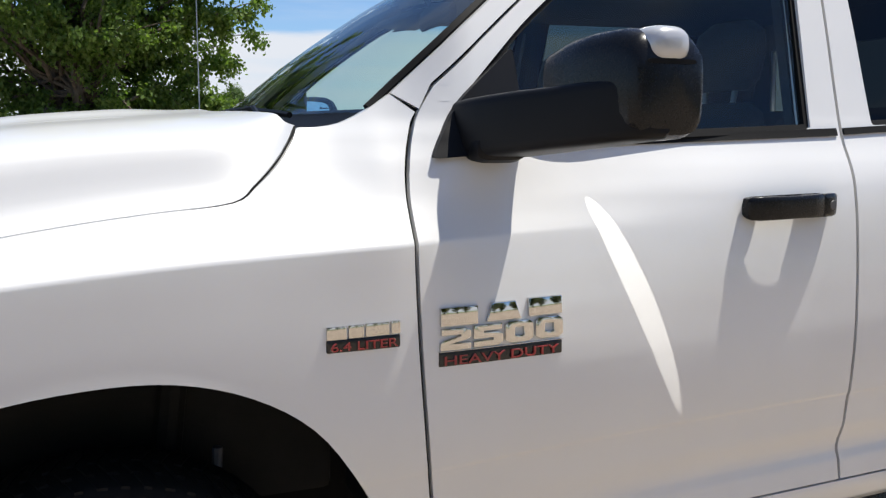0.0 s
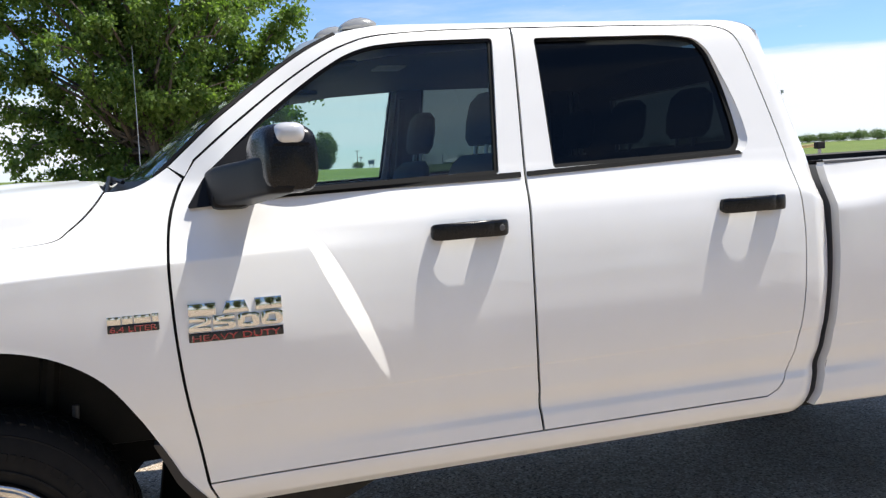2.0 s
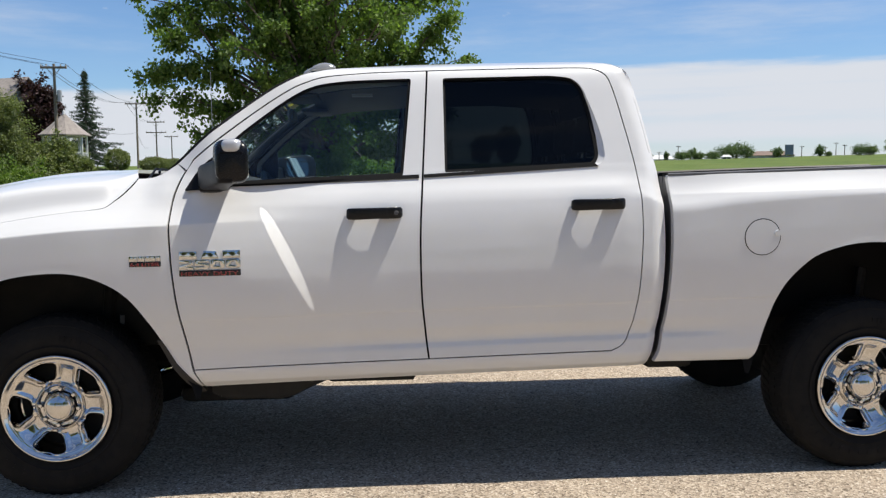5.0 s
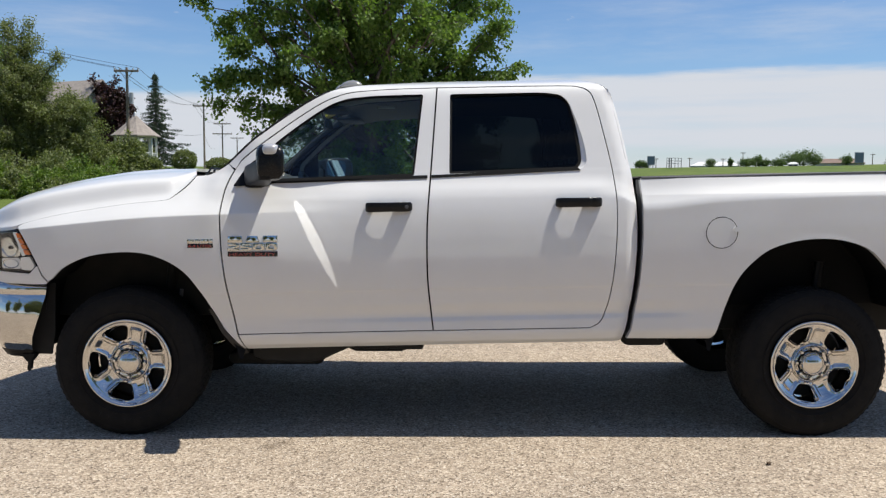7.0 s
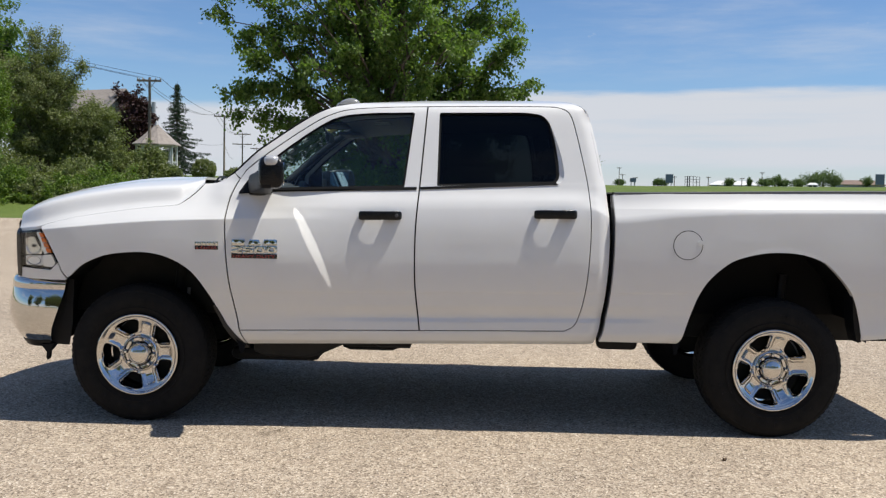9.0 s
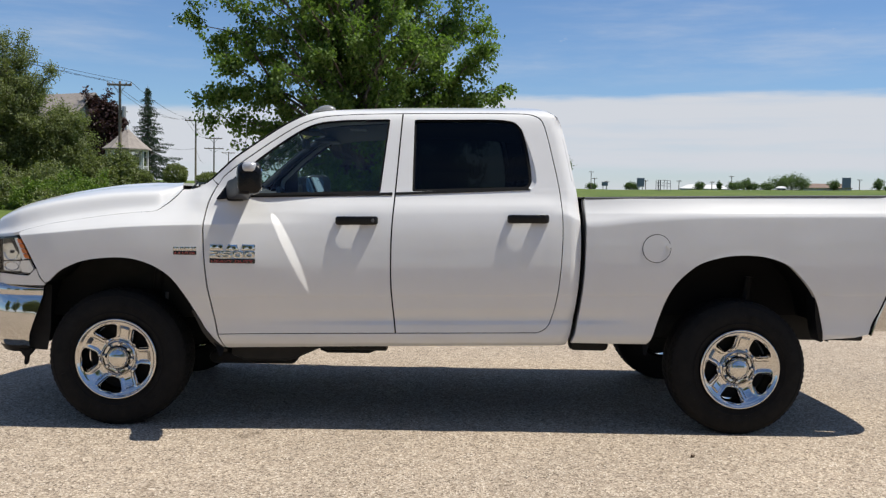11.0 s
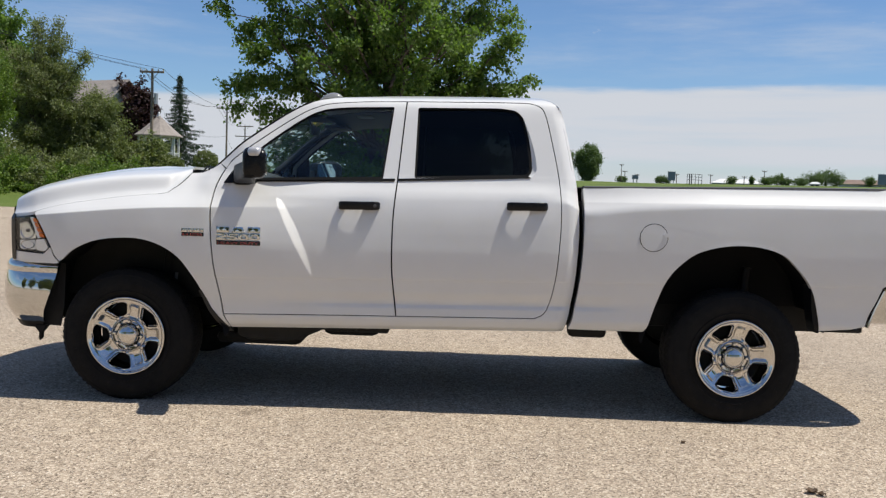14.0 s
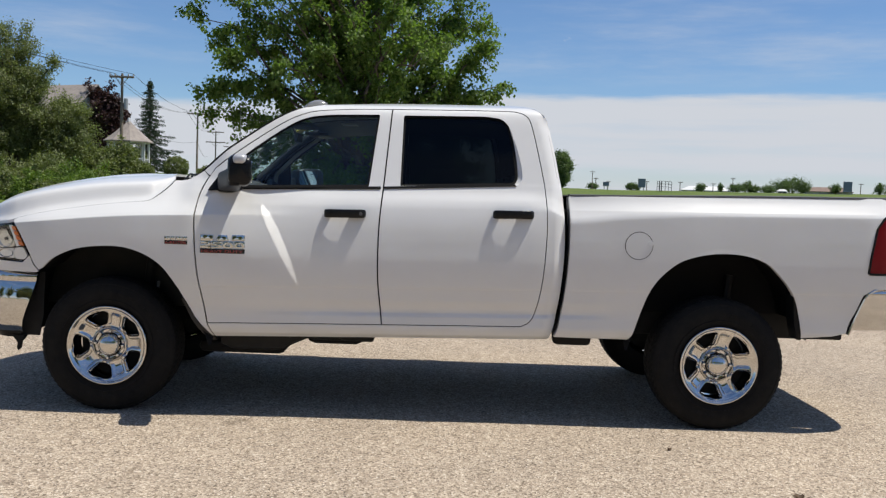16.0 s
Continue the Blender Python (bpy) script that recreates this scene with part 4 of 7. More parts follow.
        grid(bm, [[on_body(cx + rx * q * math.cos(a), cz + rz * q * math.sin(a), 0.004 + dp * (1 - q * q), far) for a in [2 * math.pi * k / 24 for k in range(25)]] for q in (1.0, 0.9, 0.75, 0.55, 0.3, 0.02)])
        part("reflector_dish", bm, CHROME, lamp)
    outline_panel("bulb_cover", [(-0.628 + 0.012 * math.cos(a), 1.060 + 0.010 * math.sin(a)) for a in [2 * math.pi * k / 18 for k in range(18)]], GLOSS_BLACK, lamp, off=0.002, far=far, depth=0.02)
    # black panel over the bowl's top: dark reflections put into colour
    outline_panel("dark_bowl_reflection", rounded([(-0.698, 1.143), (-0.608, 1.143), (-0.572, 1.078), (-0.566, 1.050), (-0.592, 1.066), (-0.621, 1.112), (-0.656, 1.118), (-0.698, 1.100)], 0.010), GLOSS_BLACK, lamp, off=0.006, far=far, depth=0.016)
    outline_panel("chrome_divider", rounded([(-0.606, 1.142), (-0.588, 1.142), (-0.522, 1.02), (-0.546, 1.012)], 0.004), SILVER, lamp, off=0.007, far=far, depth=0.02)
    for a in range(4):
        f0, f1 = a / 4, a / 4 + 0.21
        outline_panel("amber_marker", [(-0.586 + 0.062 * f0, 1.138 - 0.120 * f0), (-0.560 + 0.068 * f0, 1.136 - 0.120 * f0), (-0.560 + 0.068 * f1, 1.136 - 0.120 * f1), (-0.586 + 0.062 * f1, 1.138 - 0.120 * f1)],
                      AMBER, lamp, off=0.005, far=far, depth=0.02, label="amber side marker segment")
    outline_panel("lower_reflector", rounded([(-0.698, 0.998), (-0.570, 1.004), (-0.554, 0.975), (-0.566, 0.943), (-0.698, 0.943)], 0.010), SILVER, lamp, off=0.009, far=far, depth=0.02)
    outline_panel("corner_reflector", rounded([(-0.560, 1.006), (-0.498, 1.010), (-0.470, 0.958), (-0.496, 0.935), (-0.558, 0.940)], 0.010), SILVER, lamp, off=0.009, far=far, depth=0.02)
    outline_panel("grille_edge", rounded([(-0.775, 0.875), (-0.775, 1.165), (-0.748, 1.160), (-0.736, 1.10), (-0.732, 0.93), (-0.740, 0.868)], 0.008), GLOSS_BLACK, truck, off=-0.003, far=far, depth=0.05)
    pn = outline_panel("headlight_lens", rounded(HL, 0.02), GLASS_CLEAR, lamp, off=0.0, far=far, depth=0.004)
    pn.visible_shadow = False
    # panel under the headlight, down to the bumper
    outline_panel("headlight_surround", [(-0.76, 0.928), (-0.503, 0.918), (-0.453, 0.962), (-0.430, 0.905), (-0.399, 0.872), (-0.41, 0.862), (-0.78, 0.862)], PAINT, truck, off=0.002, far=far)
    # fuel door on the driver's side, side marker reflectors none
    if not far:
        ring_o = [(3.252 + 0.0865 * math.cos(2 * math.pi * k / 40), 1.078 + 0.0865 * math.sin(2 * math.pi * k / 40)) for k in range(40)]
        outline_panel("fuel_door_gap", ring_o, SEAL, truck, holes=[[(3.252 + (p[0] - 3.252) * 0.955, 1.078 + (p[1] - 1.078) * 0.955) for p in ring_o]], off=-0.0012, depth=0.004)
        fuel = outline_panel("fuel_door", [(3.252 + (p[0] - 3.252) * 0.955, 1.078 + (p[1] - 1.078) * 0.955) for p in ring_o], PAINT, truck, off=-0.0025, depth=0.006, label="round white fuel filler door")
        outline_panel("finger_tab", [(3.325 + 0.018 * math.cos(a), 1.094 + 0.013 * math.sin(a)) for a in [2 * math.pi * k / 14 for k in range(14)]], PAINT, fuel, off=-0.009, depth=0.008, cell=0.01)

    # tail light wrapping the rear corner
    TL = [(4.682, 0.925), (4.690, 1.02), (4.722, 1.205), (4.770, 1.270), (4.81, 1.282), (4.93, 1.282), (4.93, 0.918)]
    tail = outline_panel("tail_light", rounded(TL, 0.012), RED, truck, off=-0.004, far=far, depth=0.05, label="red wraparound tail light")
    outline_panel("tail_light_rim", grown(rounded(TL, 0.012), 0.006), BLACK, tail, holes=[grown(rounded(TL, 0.012), -0.006)], off=-0.006, far=far, depth=0.03)

    # wheel arch liners
    for arch, nm in ((FRONT_ARCH, "front"), (REAR_ARCH, "rear")):
        a = spline(arch, 3)
        cx = 0.0 if nm == "front" else 3.797
        pts = [(p[0], p[1]) for p in a]
        if nm == "front":
            pts = [(-0.52, 0.46), (-0.50, 0.60), (-0.47, 0.75), (-0.445, 0.84)] + pts + [(0.62, 0.42)]
        else:
            pts = [(3.22, 0.42)] + pts + [(4.335, 0.50)]
        bm = bmesh.new()
        rows = []
        for y, s in ((0.012, 1.0), (0.03, 1.02), (0.10, 1.05), (0.44, 1.05)):
            rows.append([flip((cx + (x - cx) * s, side_y(x, max(z, 0.55)) + y + (0.10 if x < -0.43 else 0.0), max(0.42 + (z - 0.42) * s, (0.61 if nm == "rear" else 0.53 if x > 0.3 else 0.0) if y > 0.05 else 0.0) + RAKE * x), far) for x, z in pts])
        vs = grid(bm, rows)
        bm.faces.new(vs[-1])
        part("wheel_arch_liner", bm, SEAL, truck)
    # splash lips at the arch ends
    outline_panel("rear_arch_lip", rounded([(4.228, 0.798), (4.262, 0.792), (4.288, 0.715), (4.308, 0.55), (4.312, 0.500), (4.288, 0.498), (4.262, 0.57), (4.246, 0.66)], 0.01), BLACK, truck, off=0.006, far=far, depth=0.12)
    outline_panel("front_arch_lip", rounded([(0.466, 0.712), (0.487, 0.708), (0.541, 0.598), (0.640, 0.470), (0.655, 0.440), (0.618, 0.437), (0.523, 0.580)], 0.006), LIP, truck, off=-0.004, far=far, depth=0.05)

# badges on the doors and fenders
def words(name, text, height, width, at, mat, parent, depth=0.002, label=""):
    cu = bpy.data.curves.new(name, "FONT")
    cu.body = text
    cu.extrude = depth
    cu.bevel_depth = 0.0006
    cu.size = 1.0
    tmp = new(name + "_tmp", cu)
    me = bpy.data.meshes.new_from_object(tmp.evaluated_get(bpy.context.evaluated_depsgraph_get()))
    bpy.data.objects.remove(tmp)
    xs, ys = [v.co.x for v in me.vertices], [v.co.y for v in me.vertices]
    sx, sy = width / (max(xs) - min(xs)), height / (max(ys) - min(ys))
    for v in me.vertices:
        v.co = Vector(((v.co.x - min(xs)) * sx + at[0], at[1] - v.co.z, (v.co.y - min(ys)) * sy + at[2] + RAKE * at[0]))
    me.materials.clear()
    me.materials.append(mat)
    ob = new(name, me)
    ob.parent = parent
    if label:
        ob["label"] = label
    return wrap(ob, yb)


BADGE_BLACK, *_ = material("badge_black", (0.010, 0.009, 0.010), 0.25)


def bar(x0, x1, y0, y1, z0, z1, bevel):
    """A thin badge bar, cut into short lengths so that it can follow the skin."""
    bm = box(bmesh.new(), (x0, y0, z0), (x1, y1, z1), bevel)
    for k in range(1, 14):
        bmesh.ops.bisect_plane(bm, geom=bm.verts[:] + bm.edges[:] + bm.faces[:], dist=1e-6, plane_co=(x0 + (x1 - x0) * k / 14, 0, 0), plane_no=(1, 0, 0))
    return bm


def wrap(ob, yb):
    """Bends a badge piece on to the curved skin."""
    for v in ob.data.vertices:
        v.co.y += side_y(v.co.x, v.co.z - RAKE * v.co.x) - yb
    return ob


# wide bold numerals as unit blocks
DIGITS = {"2": [[(0.04, 0.70), (0.04, 1.0), (0.80, 1.0), (1.0, 0.86), (1.0, 0.56), (0.86, 0.44), (0.36, 0.30), (1.0, 0.30), (1.0, 0.0), (0.0, 0.0), (0.0, 0.34), (0.14, 0.48), (0.66, 0.62), (0.66, 0.70)]],
          "5": [[(0.0, 0.0), (0.0, 0.28), (0.66, 0.28), (0.66, 0.38), (0.0, 0.38), (0.0, 1.0), (0.97, 1.0), (0.97, 0.72), (0.34, 0.72), (0.34, 0.64), (0.84, 0.64), (1.0, 0.52), (1.0, 0.14), (0.84, 0.0)]],
          "0": [[(0.16, 0.0), (0.0, 0.14), (0.0, 0.86), (0.16, 1.0), (0.5, 1.0), (0.5, 0.70), (0.34, 0.70), (0.34, 0.30), (0.5, 0.30), (0.5, 0.0)],
                [(0.5, 0.0), (0.5, 0.30), (0.66, 0.30), (0.66, 0.70), (0.5, 0.70), (0.5, 1.0), (0.84, 1.0), (1.0, 0.86), (1.0, 0.14), (0.84, 0.0)]]}


def glyph(name, polys, x, z, w, h, y, parent, depth=0.008, edge=0.0025):
    """A bevelled chrome block from unit polygons."""
    bm = bmesh.new()
    for poly in polys:
        f = bm.faces.new([bm.verts.new((x + px * w, y, z + pz * h + RAKE * x)) for px, pz in poly])
    bmesh.ops.remove_doubles(bm, verts=bm.verts[:], dist=1e-6)
    made = bmesh.ops.extrude_face_region(bm, geom=bm.faces[:])
    top = [v for v in made["geom"] if isinstance(v, bmesh.types.BMVert)]
    bmesh.ops.translate(bm, verts=top, vec=(0, -depth, 0))
    faces = [f for f in made["geom"] if isinstance(f, bmesh.types.BMFace)]
    inner = {e for f in faces for e in f.edges if all(g in faces for g in e.link_faces)}
    edges = {e for f in faces for e in f.edges} - inner
    bmesh.ops.bevel(bm, geom=list(edges), offset=edge, segments=2, profile=0.6, affect="EDGES")
    return wrap(part(name, bm, CHROME, parent, smooth=True, angle=25), yb)


for far in (False,):
    yb = side_y(0.71, 1.05)
    plate = part("door_badge", bar(0.583, 0.848, yb - 0.003, yb + 0.01, 0.995 + 0.0142, 1.023 + 0.0142, 0.003), BADGE_BLACK, truck, "chrome and red door badge")
    wrap(plate, yb)
    w3 = 0.076
    for i in range(3):
        glyph("badge_block", [[(0.0, 0), (0.16, 1), (0.84, 1), (1, 0)]] if i == 1 else [[(0, 0), (0, 1), (1, 1), (1, 0)]], 0.585 + i * 0.093, 1.073, w3, 0.034, yb + 0.001, plate)
    for i, digit in enumerate("2500"):
        glyph("badge_numeral", DIGITS[digit], 0.584 + i * 0.0672, 1.0285, 0.062, 0.040, yb + 0.001, plate, 0.008, 0.0012)
    words("badge_lettering", "HEAVY DUTY", 0.017, 0.245, (0.593, yb - 0.005, 1.0005), BADGE_RED, plate, 0.0012)
    words("badge_lettering_edge", "HEAVY DUTY", 0.0175, 0.246, (0.5925, yb - 0.0042, 1.0003), CHROME, plate, 0.0006)
    wrap(part("badge_rim", bar(0.581, 0.850, yb - 0.0035, yb + 0.008, 1.0225 + 0.0142, 1.0245 + 0.0142, 0.0008), CHROME, plate), yb)
    yb = side_y(0.44, 1.07)
    plate = part("fender_badge", bar(0.372, 0.507, yb - 0.004, yb + 0.01, 1.056, 1.079, 0.003), BADGE_BLACK, truck, "small chrome and red fender badge")
    wrap(plate, yb)
    for i, (xx, ww) in enumerate(((0.372, 0.036), (0.411, 0.028), (0.442, 0.044), (0.489, 0.018))):
        glyph("badge_block", [[(0, 0), (0, 1), (1, 1), (1, 0)]], xx, 1.0715, ww, 0.023, yb + 0.001, plate, 0.006)
    words("badge_lettering", "6.4 LITER", 0.015, 0.122, (0.379, yb - 0.0055, 1.0515), BADGE_RED, plate, 0.0012)
    words("badge_lettering_edge", "6.4 LITER", 0.0156, 0.1228, (0.3786, yb - 0.0048, 1.0512), CHROME, plate, 0.0006)

# roof marker lamps
MARKER, n, l, b = material("clear_roof_lamp", (0.30, 0.30, 0.29), 0.16, 0.35)
for y in (0.40, 0.62, 0.97, 1.32, 1.54):
    u = (y - YC) / (YC - 0.2)
    xr = 1.268 - 0.15 * (1 - u * u)
    zr = 1.957 + 0.022 * (1 - u * u)
    rings = []
    for t, hy, hz in ((0.0, 0.02, 0.004), (0.05, 0.040, 0.013), (0.18, 0.050, 0.023), (0.38, 0.055, 0.031), (0.60, 0.055, 0.032), (0.80, 0.052, 0.025), (0.94, 0.045, 0.014), (1.0, 0.036, 0.006)):
        rings.append([Vector((xr - 0.062 + 0.125 * t, y + hy * math.cos(a), zr - 0.006 + 0.014 * t + max(-0.01, hz * math.sin(a)))) for a in [2 * math.pi * k / 16 for k in range(16)]])
    part("roof_marker_lamp", loft(bmesh.new(), rings), MARKER, truck, "clear roof marker lamp")

# aerial on the far fender
bm = bmesh.new()
tube(bm, [(0.40, 1.80, 1.40), (0.40, 1.80, 1.46), (0.40, 1.80, 2.12)], [0.012, 0.0025, 0.0012], 6)
part("aerial", bm, STEEL, truck)

# front bumper: pressed chrome with a dark lower valance
def bumper_rows(plan, levels, trim):
    rows = []
    for z, out in levels:
        row = []
        for i, (x, y, nx, ny) in enumerate(plan):
            xx, yy = x + nx * out, y + ny * out
            end = 1 - min(1, min(i, len(plan) - 1 - i) / 4)
            xx -= end * trim(z)
            row.append((xx, yy, z))
        rows.append(row)
    return rows


half = spline([(-0.440, 0.030), (-0.60, 0.036), (-0.738, 0.080), (-0.85, 0.22), (-0.92, 0.50), (-0.945, YC)], 5)
plan2 = [(p.x, p.y) for p in half] + [(p.x, W - p.y) for p in half[-2::-1]]
plan = []
for i, (x, y) in enumerate(plan2):
    a, c = plan2[max(0, i - 1)], plan2[min(len(plan2) - 1, i + 1)]
    t = Vector((c[0] - a[0], c[1] - a[1])).normalized()
    plan.append((x, y, -t.y, t.x))
bm = bmesh.new()
grid(bm, bumper_rows(plan, [(0.850, -0.05), (0.854, -0.020), (0.847, -0.006), (0.832, 0.004), (0.812, 0.008), (0.785, 0.004), (0.775, 0.008), (0.70, 0.024), (0.62, 0.026), (0.55, 0.012), (0.50, -0.016), (0.462, -0.052), (0.455, -0.10)],
                     lambda z: cubic(z, [(0.46, 0.115), (0.55, 0.085), (0.65, 0.045), (0.75, 0.014), (0.82, 0.0)])))
part("front_bumper", bm, CHROME, truck, "chrome front bumper", angle=30)
bm = bmesh.new()
grid(bm, bumper_rows(plan, [(0.478, -0.045), (0.455, -0.050), (0.425, -0.070), (0.415, -0.13)], lambda z: 0.10 + (0.475 - z) * 0.9))
part("bumper_valance", bm, BLACK, truck)
for far in (False, True):
    bm = bmesh.new()
    loft(bm, [[Vector((x, y, z)) for x, z in ((-0.62, 0.44), (-0.585, 0.395), (-0.590, 0.362), (-0.581, 0.346), (-0.570, 0.362), (-0.566, 0.400), (-0.54, 0.445))] for y in (0.085, 0.115)], far)
    part("air_dam_tip", bm, BLACK, truck, smooth=False)
    bm = bmesh.new()
    loft(bm, [[Vector((x, y, z)) for x, z in ((-0.60, 0.84), (-0.60, 0.42), (-0.565, 0.402), (-0.535, 0.440), (-0.462, 0.438), (-0.440, 0.56), (-0.43, 0.84))] for y in (0.115, 0.125)], far)
    part("splash_shield", bm, DARK, truck, smooth=False)

# grille
bm = bmesh.new()
grid(bm, [[(-0.80 - 0.085 * (1 - u * u), YC + u * 0.68, z) for u in [k / 8 - 1 for k in range(17)]] for z in (0.86, 1.0, 1.15, 1.20)])
part("grille_backing", bm, DARK, truck)
bm = bmesh.new()
path = [(-0.815 - 0.085 * (1 - u * u), YC + u * 0.69, 1.195 - 0.03 * abs(u)) for u in [k / 8 - 1 for k in range(17)]]
loop = path + [(-0.815 - 0.085 * (1 - u * u), YC + u * 0.66, 0.875) for u in [1 - k / 8 for k in range(17)]]
tube(bm, loop + [loop[0]], 0.030, 8)
gr = part("grille_surround", bm, GLOSS_BLACK, truck)
for zz in [0.92 + 0.05 * k for k in range(5)]:
    bm = bmesh.new()
    tube(bm, [(-0.815 - 0.085 * (1 - u * u), YC + u * 0.66, zz) for u in [k / 6 - 1 for k in range(13)]], 0.010, 6)
    part("grille_bar", bm, BLACK, gr)

# bed: rail caps, box, tailgate, rear bumper
for far in (False, True):
    bm = bmesh.new()
    rows = []
    for x in [2.825 + k * 0.2 for k in range(11)]:
        z = 1.381 + 0.010 * step(2.9, 4.2, x) + RAKE * x
        y = side_y(x, 1.381)
        rows.append([flip(p, far) for p in ((x, y + 0.004, z - 0.008), (x, y - 0.002, z - 0.007), (x, y - 0.001, z + 0.003), (x, y + 0.006, z + 0.007), (x, y + 0.075, z + 0.007), (x, y + 0.085, z - 0.002), (x, y + 0.085, z - 0.06))])
    grid(bm, rows)
    # the near cap's sky sheen is put into its grey; the far cap is black
    part("bed_rail_cap", bm, BLACK if far else CAP, truck, "dark plastic bed rail cap")
bm = bmesh.new()
y0, y1 = 0.12, W - 0.12
section = [(y0, 1.375), (y0, 1.06), (y1, 1.06), (y1, 1.375)]
grid(bm, [[(x, y, z + RAKE * x) for y, z in section] for x in (2.87, 3.5, 4.2, 4.86)])
bm.faces.new([bm.verts.new((2.86, y, z + 0.057)) for y, z in section])
thicken(bm, 0.02, (0, 0, -1))
part("bed_box", bm, LINERBED, truck, "black textured bed liner")
bm = bmesh.new()
box(bm, (4.875, 0.10, 0.83 + 0.09), (4.945, W - 0.10, 1.385 + 0.095), 0.018)
tg = part("tailgate", bm, PAINT, truck)
part("tailgate_handle", box(bmesh.new(), (4.94, YC - 0.12, 1.32), (4.96, YC + 0.12, 1.39), 0.008), BLACK, tg)
half = spline([(4.665, 0.01), (4.76, 0.02), (4.88, 0.06), (4.98, 0.20), (5.02, 0.5), (5.03, YC)], 5)
plan2 = [(p.x, p.y) for p in half] + [(p.x, W - p.y) for p in half[-2::-1]]
plan = []
for i, (x, y) in enumerate(plan2):
    a, c = plan2[max(0, i - 1)], plan2[min(len(plan2) - 1, i + 1)]
    t = Vector((c[0] - a[0], c[1] - a[1])).normalized()
    plan.append((x, y, t.y, -t.x))
bm = bmesh.new()
rows = bumper_rows(plan, [(0.925, -0.06), (0.925, 0.0), (0.905, 0.014), (0.895, 0.016), (0.885, 0.004), (0.80, 0.006), (0.72, 0.0), (0.66, -0.02), (0.645, -0.08)],
                   lambda z: 0.0 if z > 0.9 else (0.9 - z) * 0.42)
grid(bm, rows)
part("rear_bumper", bm, CHROME, truck, "chrome rear bumper", angle=30)
for far in (False, True):
    edge = [(4.590, 0.545), (4.630, 0.66), (4.672, 0.775), (4.690, 0.805), (4.725, 0.828), (4.80, 0.838), (4.88, 0.840)]
    # the black tube holds the shadow along the body edge; the bead is chrome
    for dx, dz, rad, mat, nm in ((-0.010, 0.004, 0.007, SEAL, "bumper_gap"), (0.006, -0.006, 0.0105, CHROME, "bumper_bead")):
        bm = bmesh.new()
        tube(bm, [flip((x + dx, side_y(x, z) + 0.006 + 0.7 * max(0.0, x - 4.72) ** 1.6, z + dz + RAKE * x), far) for x, z in edge], rad, 8)
        part(nm, bm, mat, truck)
bm = bmesh.new()
box(bm, (4.70, 0.12, 0.90), (5.0, W - 0.12, 0.93), 0.01)
part("bumper_step", bm, BLACK, truck)

# cab rear wall with its window, firewall, floor: closes the cab
bm = bmesh.new()
rows = []
for x, z in ((2.725, 0.55), (2.79, 1.024), (2.765, 1.375), (2.752, 1.485)):
    rows.append([(x - 0.012, y, z + RAKE * x) for y in (0.13, 0.35, W - 0.35, W - 0.13)])
grid(bm, rows)
up = [(2.752, 1.485), (2.728, 1.615), (2.704, 1.73), (2.662, 1.868)]
for u0, u1 in ((0.0, 0.22), (0.78, 1.0)):
    grid(bm, [[(x, side_y(x, z) + 0.02 + (W - 2 * side_y(x, z) - 0.04) * u, z + RAKE * x) for u in (u0, u1)] for x, z in up])
grid(bm, [[(x, side_y(x, z) + 0.02 + (W - 2 * side_y(x, z) - 0.04) * u, z + RAKE * x) for u in (0.22, 0.78)] for x, z in up[2:]])
thicken(bm, 0.02, (-1, 0, 0))
part("cab_back", bm, PAINT, truck)
bm = bmesh.new()
for u0, u1, path in ((0.0, 0.22, up), (0.78, 1.0, up), (0.22, 0.78, up[2:])):
    grid(bm, [[(x - 0.035, side_y(x, z) + 0.03 + (W - 2 * side_y(x, z) - 0.06) * u, z + RAKE * x) for u in (u0, u1)] for x, z in path])
grid(bm, [[(x - 0.035, y, z + RAKE * x) for y in (0.15, W - 0.15)] for x, z in ((2.725, 0.60), (2.79, 1.024), (2.765, 1.375), (2.752, 1.485))])
part("cab_back_lining", bm, INTERIOR, truck)
bm = bmesh.new()
grid(bm, [[(x - 0.005, side_y(x, z) + 0.02 + (W - 2 * side_y(x, z) - 0.04) * u, z + RAKE * x) for u in (0.21, 0.79)] for x, z in up[:3]])
pn = part("rear_window", bm, GLASS_DARK, truck, "dark rear window")
pn.visible_shadow = False

# ---- wheels, underbody, cabin ----
R_TYRE, HUB_Z = 0.420, 0.410
PENTA = [2 * math.pi * k / 5 for k in range(5)]


def window_half(r):
    """Half the angle of a window between two spokes at a radius."""
    f = (r - 0.1685) / 0.0445
    if abs(f) >= 1:
        return 0.0
    return (0.300 + 0.070 * f) * (1 - abs(f) ** 5) ** 0.4


def rim_depth(r, s, hole):
    """Depth of the wheel face; s runs from a window's edge, 0, to the middle of a spoke, 1."""
    y = cubic(r, [(0.078, 0.070), (0.092, 0.068), (0.096, 0.050), (0.102, 0.046), (0.112, 0.058), (0.14, 0.056), (0.17, 0.045), (0.195, 0.032), (0.212, 0.022), (0.224, 0.017), (0.232, 0.007), (0.238, 0.003), (0.243, 0.004), (0.247, 0.012)])
    if hole:
        y += 0.013 * (1 - step(0.0, 0.20, s)) - 0.004 * step(0.12, 0.24, s) * (1 - step(0.24, 0.42, s))
    y += 0.010 * step(0.40, 0.62, s) * step(0.104, 0.114, r) * (1 - step(0.180, 0.206, r))
    return y - 0.012


